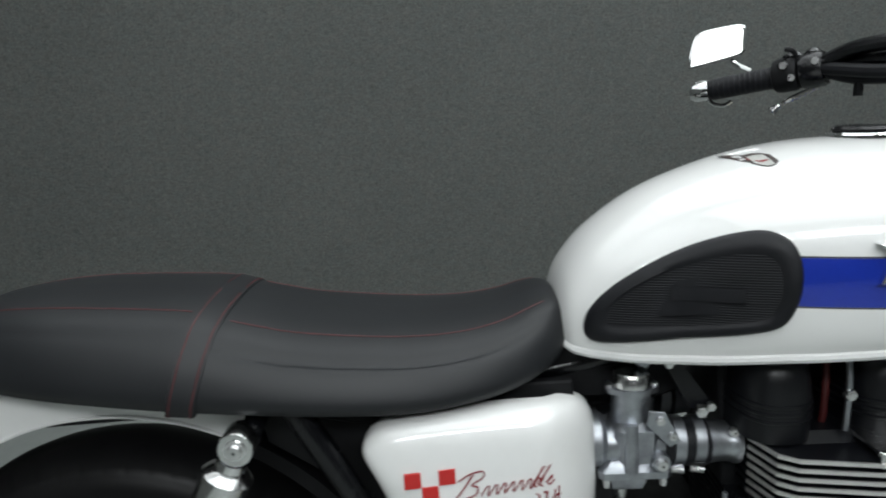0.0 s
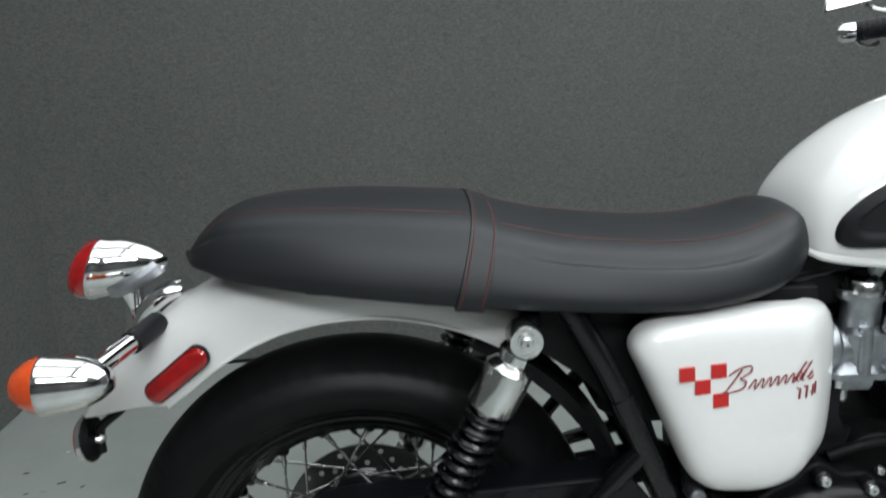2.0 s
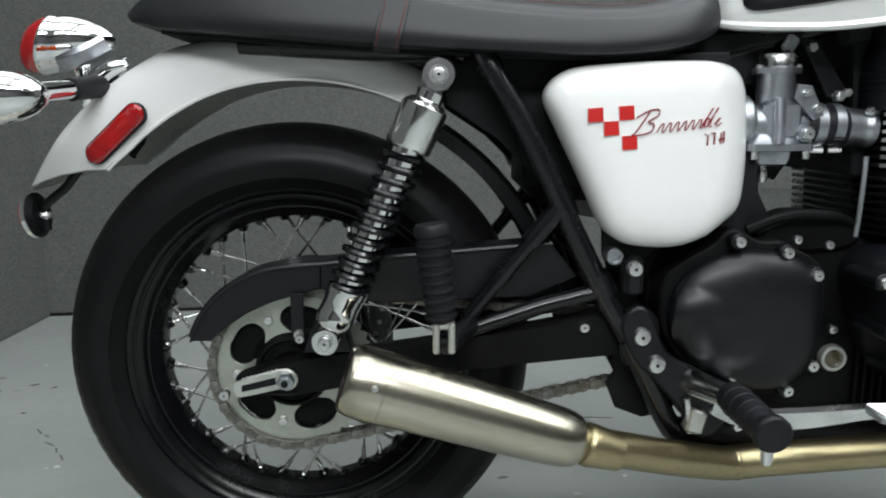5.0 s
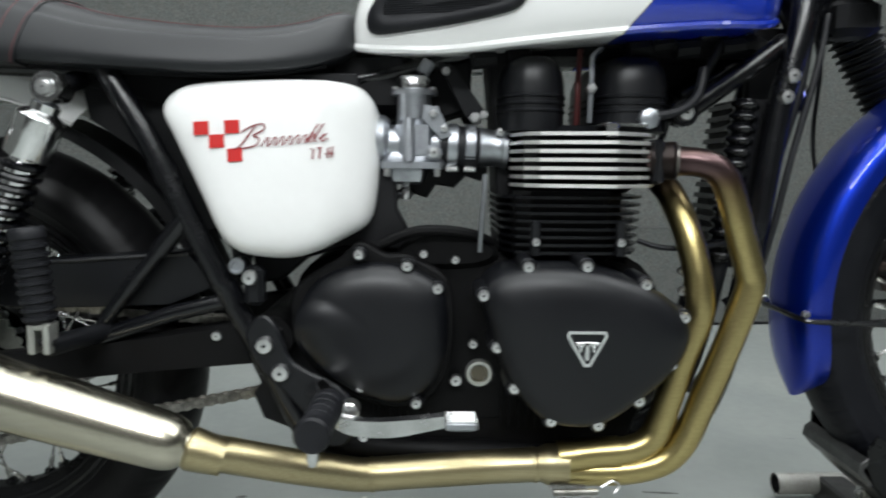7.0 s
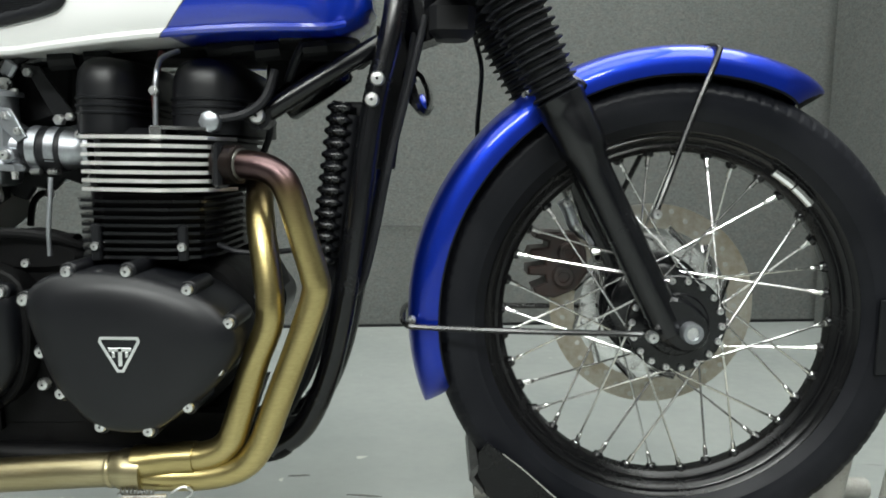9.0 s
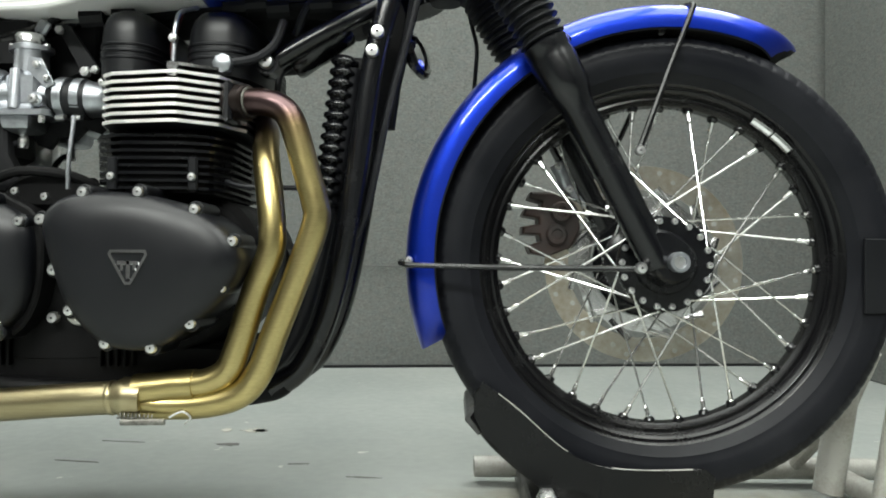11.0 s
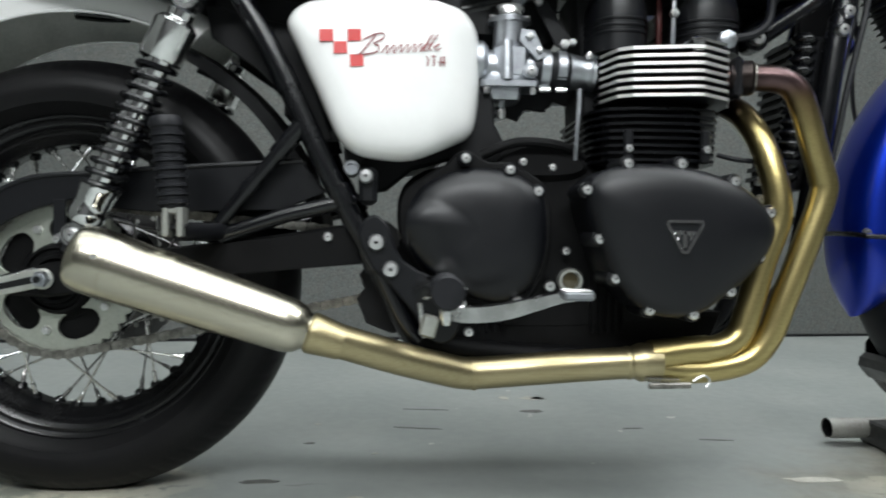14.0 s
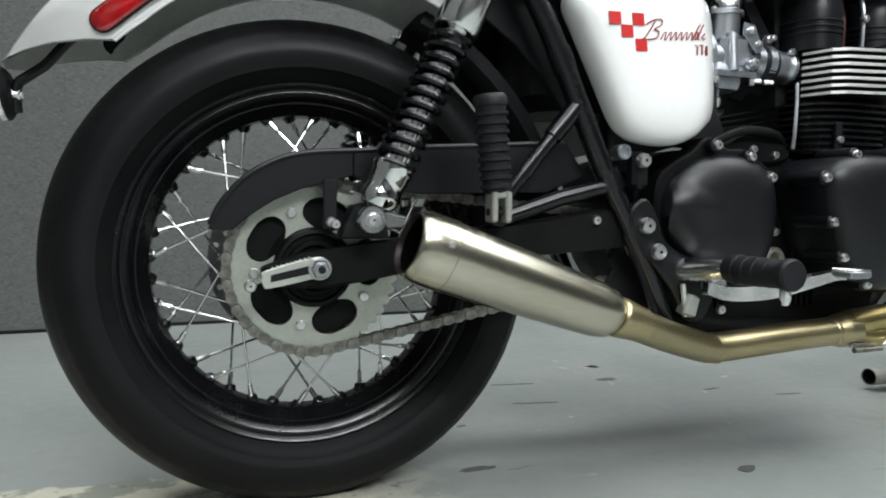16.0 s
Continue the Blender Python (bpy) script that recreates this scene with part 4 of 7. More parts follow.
def swingarm():
    beam = Mesh()
    for s in (-1, 1):
        y = s * 0.108
        outline = [(-0.066, 0.289), (-0.067, 0.31), (-0.03, 0.324), (0.02, 0.334), (0.06, 0.341), (0.12, 0.348), (0.30, 0.372), (0.42, 0.392), (0.45, 0.38), (0.45, 0.345), (0.42, 0.335), (0.28, 0.322), (0.1, 0.302), (0.04, 0.291), (0.0, 0.285)]
        beam.plate(outline, y - 0.016, y + 0.016, 0.006)
    beam.tube([(0.43, -0.12, 0.365), (0.43, 0.12, 0.365)], 0.03, 20)
    beam.tube([(0.29, -0.1, 0.35), (0.29, 0.1, 0.35)], 0.018, 14)
    body = part("swingarm", beam, CASE, bike, "satin black steel swingarm")
    for s in (-1, 1):
        part("axle_lug", Mesh().dome([(0.02, 0.345), (0.035, 0.385), (0.06, 0.39), (0.075, 0.37), (0.08, 0.345)], ((0.002, s * 0.10), (0, s * 0.104), (0, s * 0.13), (0.002, s * 0.133))), SATIN, body)
        adj = Mesh()
        slot = smooth([(-0.066, 0.291), (-0.068, 0.303), (-0.062, 0.309), (-0.01, 0.323), (0.004, 0.32), (0.004, 0.302), (-0.01, 0.298), (-0.058, 0.288)], 3, loop=True)
        adj.plate(slot, s * 0.124, s * 0.128, 0.001)
        part("adjuster_plate", adj, ZINC, body, "slotted zinc chain adjuster plate")
        for k in range(9):
            part("tooth", Mesh().box((-0.056 + 0.0052 * k, s * 0.126, 0.3115 + 0.00145 * k), (0.0026, 0.004, 0.003), 0.0006), STEEL, body)
        # a black plate on the surface stands in for the slot's dark opening
        part("slot", Mesh().plate([(-0.058, 0.2952), (-0.0575, 0.3035), (-0.015, 0.3135), (-0.0135, 0.3045)], s * 0.1272, s * 0.1288, 0.0004), DULL, body)
        part("axle_washer", Mesh().lathe([(0.0135, 0.0), (0.0135, 0.003), (0.0125, 0.004), (0.0, 0.004)], (-0.002, s * 0.126, 0.31), (0, s, 0), 28), ZINC, body)
        part("axle_nut", Mesh().lathe([(0.0112, 0.0), (0.0112, 0.006), (0.0098, 0.0085), (0.0075, 0.009), (0.0075, 0.0135), (0.0045, 0.0135), (0.0045, 0.008), (0.0, 0.008)], (-0.002, s * 0.13, 0.31), (0, s, 0), 6), CAST, body, "plated hexagon axle nut")
        # a black plug stands in for the dark inside of the axle
        part("axle_bore", Mesh().lathe([(0.0046, 0.0), (0.0046, 0.0142), (0.0, 0.0143)], (-0.002, s * 0.13, 0.31), (0, s, 0), 14), DULL, body)
        bolt(body, -0.08, s * 0.126, 0.291, 1.0)
    part("axle", Mesh().tube([(-0.002, -0.13, 0.31), (-0.002, 0.13, 0.31)], 0.0085, 14), STEEL, body)
    bolt(body, 0.016, -0.128, 0.362, 0.8)
    bolt(body, 0.365, -0.125, 0.37, 0.95)
    return body


swingarm()


def sprocket():
    y, c, teeth = -0.08, REAR, 43
    ring = []
    for k in range(teeth * 4):
        r = (0.1055, 0.1035, 0.0995, 0.1035)[k % 4]
        a = 2 * math.pi * k / (teeth * 4)
        ring.append((c.x + r * math.cos(a), c.z + r * math.sin(a)))
    n = len(ring)
    g = Mesh()
    rows = []
    for r, yy in ((None, y - 0.003), (None, y + 0.003), (0.086, y + 0.003), (0.086, y - 0.003)):
        rows.append([(x, yy, z) for x, z in ring] if r is None else [(c.x + r * math.cos(2 * math.pi * k / n), yy, c.z + r * math.sin(2 * math.pi * k / n)) for k in range(n)])
    g.loft(rows, caps=False, loop=True)
    body = part("rear_sprocket", g, SPROCKET, bike, "zinc-plated rear sprocket with five wide slots")
    inner = Mesh()
    for k in range(5):
        a = radians(113 + 72 * k)
        pts = []
        for r, w in ((0.0862, 0.5), (0.083, 0.36), (0.077, 0.25), (0.067, 0.195), (0.057, 0.24), (0.046, 0.52)):
            pts.append((r, w))
        left = [(c.x + r * math.cos(a - w), c.z + r * math.sin(a - w)) for r, w in pts]
        right = [(c.x + r * math.cos(a + w), c.z + r * math.sin(a + w)) for r, w in pts[::-1]]
        out = [(c.x + 0.089 * math.cos(a + t), c.z + 0.089 * math.sin(a + t)) for t in (0.4, 0.2, 0, -0.2, -0.4)]
        inner.plate(smooth(left, 4) + smooth(right, 4) + out, y - 0.0026, y + 0.0026, 0.0005)
        bolt(body, c.x + 0.072 * math.cos(a), y - 0.004, c.z + 0.072 * math.sin(a), 0.6, NUT)
    inner.lathe([(0.048, y - 0.0026), (0.048, y + 0.0026), (0.036, y + 0.0026), (0.036, y - 0.0026)], (c.x, 0, c.z), (0, 1, 0), 40, caps=False, loop=True)
    part("spider", inner, SPROCKET, body)
    drum = Mesh().lathe([(0.0, -0.096), (0.018, -0.096), (0.021, -0.091), (0.026, -0.091), (0.028, -0.096), (0.033, -0.096), (0.035, -0.09), (0.04, -0.09), (0.042, -0.094), (0.046, -0.093), (0.05, -0.08), (0.056, -0.075), (0.086, -0.073), (0.088, -0.06), (0.088, -0.045)], (c.x, 0, c.z), (0, 1, 0), 40)
    part("cush_drive", drum, CASE, body, "black hub carrier behind the sprocket")
    return body


sprocket()


def chain():
    """Closed run round the rear and the front sprocket, link by link."""
    r1, r2, c1, c2, y = 0.1035, 0.036, Vector((REAR.x, REAR.z)), Vector((0.475, 0.335)), -0.08
    base, off = math.atan2((c2 - c1).y, (c2 - c1).x), math.acos((r1 - r2) / (c2 - c1).length)
    path = [c1 + r1 * Vector((math.cos(a), math.sin(a))) for a in np.linspace(base + off, base + 2 * math.pi - off, 90)]
    path += [c2 + r2 * Vector((math.cos(a), math.sin(a))) for a in np.linspace(base - off, base + off, 24)]
    path.append(path[0])
    length = [0.0]
    for a, b in zip(path, path[1:]):
        length.append(length[-1] + (b - a).length)
    count = int(length[-1] / 0.0158) // 2 * 2
    step = length[-1] / count

    def spot(s):
        s %= length[-1]
        return Vector((np.interp(s, length, [p.x for p in path]), np.interp(s, length, [p.y for p in path])))

    def link_mesh(wide):
        half, side = 0.0079, 0.0082 if wide else 0.0062
        shape = [(-half + 0.0066 * math.cos(t), 0.0066 * math.sin(t)) for t in np.linspace(math.pi / 2, 3 * math.pi / 2, 7)]
        shape += [(0, -0.0048)] + [(half + 0.0066 * math.cos(t), 0.0066 * math.sin(t)) for t in np.linspace(-math.pi / 2, math.pi / 2, 7)] + [(0, 0.0048)]
        g = Mesh()
        for s in (-1, 1):
            g.plate(shape, s * side - 0.0009, s * side + 0.0009, 0.0003)
        for x in (-half, half):
            g.tube([(x, -side - 0.0014, 0), (x, side + 0.0014, 0)], 0.0026 if wide else 0.0045, 8)
        return data(g, CHAIN, "link")

    kinds = (link_mesh(True), link_mesh(False))
    root = part("chain", Mesh().tube([(p.x, y, p.y) for p in path[:-1]], 0.0022, 6, loop=True), CHAIN, bike, "oily steel drive chain")
    for k in range(count):
        a, b = spot(k * step), spot((k + 1) * step)
        mid, ang = (a + b) / 2, math.atan2((b - a).y, (b - a).x)
        part("link", kinds[k % 2], CHAIN, root).matrix_basis = Matrix.Translation((mid.x, y, mid.y)) @ Matrix.Rotation(-ang, 4, "Y")
    return root


chain()


def chain_guard():
    outer = smooth([(-0.125, 0.354), (-0.117, 0.373), (-0.105, 0.392), (-0.081, 0.417), (-0.042, 0.438), (-0.003, 0.446), (0.041, 0.449)], 3)
    low = [(0.041, 0.42), (0.02, 0.414), (-0.02, 0.403), (-0.052, 0.389), (-0.078, 0.372), (-0.099, 0.354)]
    g = Mesh().plate(outer + low, -0.106, -0.1, 0.0012)
    fwd = [(0.041, 0.449), (0.127, 0.457), (0.327, 0.471), (0.36, 0.43), (0.3, 0.405), (0.2, 0.402), (0.127, 0.4), (0.065, 0.405), (0.041, 0.42)]
    g.plate(fwd, -0.106, -0.1, 0.0012)
    g.loft([[(x, -0.105, z + 0.001), (x, -0.062, z + 0.004), (x, -0.062, z), (x, -0.105, z - 0.003)] for x, z in outer + [(0.127, 0.457), (0.327, 0.471)]])
    g.tube([(x, -0.105, z + 0.001) for x, z in outer[1:] + [(0.127, 0.457), (0.327, 0.471)]], 0.0035, 8)
    body = part("chain_guard", g, SATIN, bike, "satin black chain guard")
    part("bracket", Mesh().box((0.012, -0.112, 0.385), (0.016, 0.004, 0.06), 0.001), SATIN, body)
    bolt(body, 0.013, -0.116, 0.364, 0.9)
    return body


chain_guard()


def tail_lamp():
    # bullet-shaped chrome lamp on a chrome stalk
    axis, tip = Vector((-1, 0, -0.09)).normalized(), Vector((-0.231, 0, 0.73))

    def sheared(g):
        g.v = [(x + 0.36 * min(1.0, max(0.0, (-0.236 - x) / 0.08)) * (z - 0.726), y, z) for x, y, z in g.v]
        return g

    shell = [(0.002, -0.004), (0.011, 0.002), (0.02, 0.014), (0.028, 0.030), (0.034, 0.048), (0.0365, 0.065), (0.0372, 0.074), (0.0382, 0.076), (0.0382, 0.081), (0.036, 0.082)]
    body = part("tail_lamp", sheared(Mesh().lathe(shell, tip, axis, 36)), CHROME, bike, "chrome bullet tail lamp with red lens", 50)
    part("red_lens", sheared(Mesh().lathe([(0.0368, 0.0815), (0.0368, 0.0865), (0.035, 0.095), (0.03, 0.102), (0.02, 0.108), (0.0, 0.11)], tip, axis, 36)), RED_LENS, body, "domed red lens", 60)
    plate_lens = Mesh()
    rings = []
    for u, w, drop in ((0.008, 0.006, 0.008), (0.025, 0.016, 0.018), (0.045, 0.021, 0.026), (0.062, 0.018, 0.031), (0.076, 0.006, 0.033)):
        p = tip + axis * u
        rings.append([p + Vector((0.005 * k, -w - 0.012, -drop + 0.012 - 0.005 * k)) for k in range(2)] + [p + Vector((0.008, -w, -drop - 0.004)), p + Vector((0.008, w, -drop - 0.004)), p + Vector((0, w + 0.012, -drop + 0.012))])
    part("plate_lamp", plate_lens.loft(rings), CAST, body, "clear number plate lamp window")
    stalk = smooth([(-0.279, 0, 0.705), (-0.276, 0, 0.685), (-0.274, 0, 0.662), (-0.272, 0, 0.635)], 5)
    part("stalk", Mesh().tube(stalk, [0.0145 + 0.003 * math.cos(2 * math.pi * k / len(stalk)) for k in range(len(stalk))], 14), CHROME, body)
    fillet = smooth([(-0.205, 0, 0.694), (-0.226, 0, 0.683), (-0.246, 0, 0.664), (-0.258, 0, 0.648), (-0.268, 0, 0.632)], 5)
    part("lamp_bracket", Mesh().tube(fillet, [0.022 - 0.01 * abs(k / len(fillet) - 0.4) for k in range(len(fillet))], 14), CHROME, body, "flowing chrome bracket on the mudguard")
    for s in (-1, 1):
        wing = smooth([(-0.21, s * 0.016, 0.696), (-0.232, s * 0.017, 0.69), (-0.254, s * 0.016, 0.672), (-0.27, s * 0.012, 0.646)], 5)
        part("bracket_wing", Mesh().tube(wing, [0.006 + 0.006 * math.sin(math.pi * k / (len(wing) - 1)) for k in range(len(wing))], 14), CHROME, body)
    return body


tail_lamp()


def indicator(s):
    a, axis = Vector((-0.234, s * 0.178, 0.653 if s < 0 else 0.61)), Vector((-1, 0, -0.03)).normalized()
    shell = [(0.001, -0.002), (0.01, 0.0), (0.019, 0.011), (0.0255, 0.025), (0.029, 0.042), (0.0305, 0.056), (0.032, 0.061), (0.032, 0.065), (0.029, 0.066)]
    body = part("rear_indicator", Mesh().lathe(shell, a, axis, 32), CHROME, bike, "chrome bullet indicator with amber lens", 50)
    part("amber_lens", Mesh().lathe([(0.031, 0.065), (0.028, 0.077), (0.021, 0.09), (0.012, 0.099), (0.0, 0.102)], a, axis, 32), AMBER_LENS, body, "pointed amber lens", 60)
    stem = smooth([(-0.26, s * 0.155, a.z + 0.003), (-0.25, s * 0.12, a.z + 0.007), (-0.238, s * 0.085, 0.664)], 4)
    part("stem", Mesh().tube(stem, 0.011, 14), CHROME, body)
    part("rubber_collar", Mesh().tube([(-0.243, s * 0.1, 0.662), (-0.236, s * 0.075, 0.665), (-0.23, s * 0.05, 0.668)], 0.0135, 16), RUBBER, body, "black rubber collar")
    return body


indicator(-1)


def plate_bracket():
    rod = smooth([(-0.272, -0.012, 0.578), (-0.289, -0.015, 0.557), (-0.302, -0.015, 0.541), (-0.318, -0.016, 0.528), (-0.33, -0.018, 0.517), (-0.332, -0.018, 0.503), (-0.331, -0.018, 0.484)], 4)
    body = part("plate_bracket", Mesh().tube(rod, 0.006, 10), SATIN, bike, "bent black rod bracket under the mudguard")
    c = Vector((-0.3455, -0.018, 0.504))
    part("round_reflector", Mesh().lathe([(0.0, -0.009), (0.026, -0.007), (0.028, 0.0), (0.028, 0.004)], c, (1, 0, 0.12), 28), RED_LENS, body, "round red reflector in chrome")
    part("reflector_rim", Mesh().lathe([(0.028, -0.005), (0.03, -0.003), (0.03, 0.003)], c, (1, 0, 0.12), 28, caps=False), CHROME, body, "chrome rim")
    part("reflector_back", Mesh().lathe([(0.03, 0.002), (0.03, 0.005), (0.024, 0.01), (0.0, 0.011)], c, (1, 0, 0.12), 28), DULL, body)
    part("reflector_stud", NUT, STEEL, body).matrix_basis = Matrix.Translation((c.x + 0.014, c.y, c.z)) @ Matrix.Rotation(radians(90), 4, "Z") @ Matrix.Diagonal((0.7, 0.7, 0.7, 1))
    return body


plate_bracket()


# ---- frame ----
def frame_tubes():
    g, cradle = Mesh(), Mesh()
    for s in (-1, 1):
        y = s * 0.125
        g.tube(smooth([(0.236, s * 0.116, 0.706), (0.251, s * 0.122, 0.678), (0.294, y, 0.602), (0.37, y, 0.444), (0.4235, y, 0.347), (0.464, s * 0.122, 0.263), (0.483, s * 0.115, 0.23)], 5), 0.0145, 14)
        g.tube([(0.222, s * 0.122, 0.368), (0.31, y, 0.398), (0.40, y, 0.42)], 0.0105, 12)
        g.tube([(0.222, s * 0.122, 0.385), (0.262, s * 0.124, 0.435), (0.326, s * 0.126, 0.512)], 0.0095, 12)
        g.tube([(0.256, s * 0.124, 0.4275), (0.268, s * 0.124, 0.4425)], 0.0108, 12)
        g.tube([(0.296, s * 0.125, 0.476), (0.33, s * 0.126, 0.517)], 0.0125, 12)
        g.tube(smooth([(1.125, s * 0.045, 0.83), (1.118, s * 0.055, 0.77), (1.092, s * 0.06, 0.66), (1.066, s * 0.062, 0.48), (1.038, s * 0.062, 0.33), (1.0, s * 0.063, 0.24), (0.955, s * 0.066, 0.207)], 6), 0.0165, 14)
        cradle.tube(smooth([(0.975, s * 0.0645, 0.216), (0.95, s * 0.066, 0.205), (0.86, s * 0.075, 0.198), (0.6, s * 0.1, 0.212), (0.483, s * 0.113, 0.23)], 6), 0.0162, 14)
        if s < 0:
            g.tube(smooth([(1.10, s * 0.045, 0.752), (1.03, s * 0.075, 0.705), (0.955, s * 0.09, 0.654)], 5), 0.013, 12)
        g.tube(smooth([(0.22, s * 0.095, 0.70), (0.1, s * 0.085, 0.705), (-0.05, s * 0.07, 0.715)], 4), 0.012, 12)
        g.tube(smooth([(0.225, s * 0.08, 0.70), (0.4, s * 0.05, 0.685), (0.55, s * 0.04, 0.70), (0.7, s * 0.045, 0.74), (1.0, s * 0.035, 0.83), (1.13, s * 0.03, 0.86)], 5), 0.012, 12)
        g.tube([(0.2, s * 0.1, 0.69), (0.197, s * 0.135, 0.678), (0.19, s * 0.14, 0.672)], 0.012, 12)
    g.tube([(1.165, 0, 0.76), (1.115, 0, 0.90)], 0.033, 20)
    body = part("frame", g, GLOSS, bike, "gloss black tubular steel frame")
    part("lower_cradle", cradle, CASE, body, "deep black lower frame tubes")
    for s in (-1, 1):
        for x, z in ((0.301, 0.588), (0.378, 0.437), (0.418, 0.355)):
            part("clamp", Mesh().tube([(x, s * 0.125, z), (x + 0.012, s * 0.125, z - 0.026)], 0.0162, 14), GLOSS, body)
        bolt(body, 1.1, s * 0.062 - 0.014, 0.7045, 1.4)
        bolt(body, 1.093, s * 0.062 - 0.014, 0.678, 1.4)
        if s > 0:
            continue
        part("stay_boss", Mesh().tube([(0.953, s * 0.075, 0.654), (0.953, s * 0.103, 0.654)], 0.017, 18), GLOSS, body)
        bolt(body, 0.953, s * 0.105, 0.654, 1.5)
    return body


frame_tubes()


def under_seat():
    """The dark parts under the seat and tank: air box, battery tray, inner guard, wiring."""
    box = part("air_box", Mesh().box((0.42, 0, 0.60), (0.25, 0.16, 0.16), 0.02), DULL, bike, "black plastic air box")
    part("inner_mudguard", Mesh().loft(arch(REAR, [(0.055, 0.345), (0.055, 0.362), (0, 0.37), (-0.055, 0.362), (-0.055, 0.345)], 8, 66, 20), closed=False, caps=False), DULL, box, "black plastic inner mudguard")
    for s in (-1, 1):
        part("rear_rail", Mesh().plate([(0.24, 0.70), (0.19, 0.69), (0.2, 0.64), (0.26, 0.60), (0.30, 0.56), (0.345, 0.50), (0.365, 0.505), (0.33, 0.60), (0.31, 0.69)], s * 0.085, s * 0.079, 0.001), DULL, box)
        part("side_tray", Mesh().plate([(0.12, 0.708), (0.3, 0.70), (0.54, 0.70), (0.545, 0.66), (0.3, 0.66), (0.22, 0.675)], s * 0.09, s * 0.075, 0.002), DULL, box)
    part("seat_bracket", Mesh().box((0.55, 0, 0.695), (0.12, 0.10, 0.09), 0.015), DULL, box)
    # added black shapes fill the dark area between carburettors and head
    part("filler_block", Mesh().plate([(0.57, 0.75), (0.57, 0.64), (0.64, 0.645), (0.685, 0.66), (0.69, 0.75)], -0.03, 0.06, 0.004), DULL, box, "plain black block behind the carburettors")
    part("filler_plate", Mesh().plate([(0.705, 0.75), (0.715, 0.65), (0.725, 0.47), (0.745, 0.47), (0.745, 0.75)], -0.06, 0.06, 0.003), DULL, box)
    # added black plate stands in for dark clutter below the carburettors
    part("clutter_plate", Mesh().plate([(0.585, 0.62), (0.592, 0.575), (0.61, 0.548), (0.628, 0.542), (0.64, 0.56), (0.665, 0.556), (0.68, 0.572), (0.70, 0.565), (0.71, 0.58), (0.70, 0.625)], -0.045, -0.035, 0.002), DULL, box, "plain black plate between the carburettors")
    part("lower_shroud", Mesh().plate([(0.41, 0.56), (0.40, 0.50), (0.405, 0.43), (0.44, 0.435), (0.475, 0.465), (0.52, 0.478), (0.60, 0.474), (0.606, 0.50), (0.59, 0.53), (0.586, 0.62), (0.54, 0.64)], -0.085, -0.06, 0.004), DULL, box, "black plastic shroud behind the side cover")
    part("top_tray", Mesh().box((0.80, 0, 0.745), (0.56, 0.12, 0.03), 0.01), DULL, box, "dark wiring tray under the tank")
    return box


under_seat()


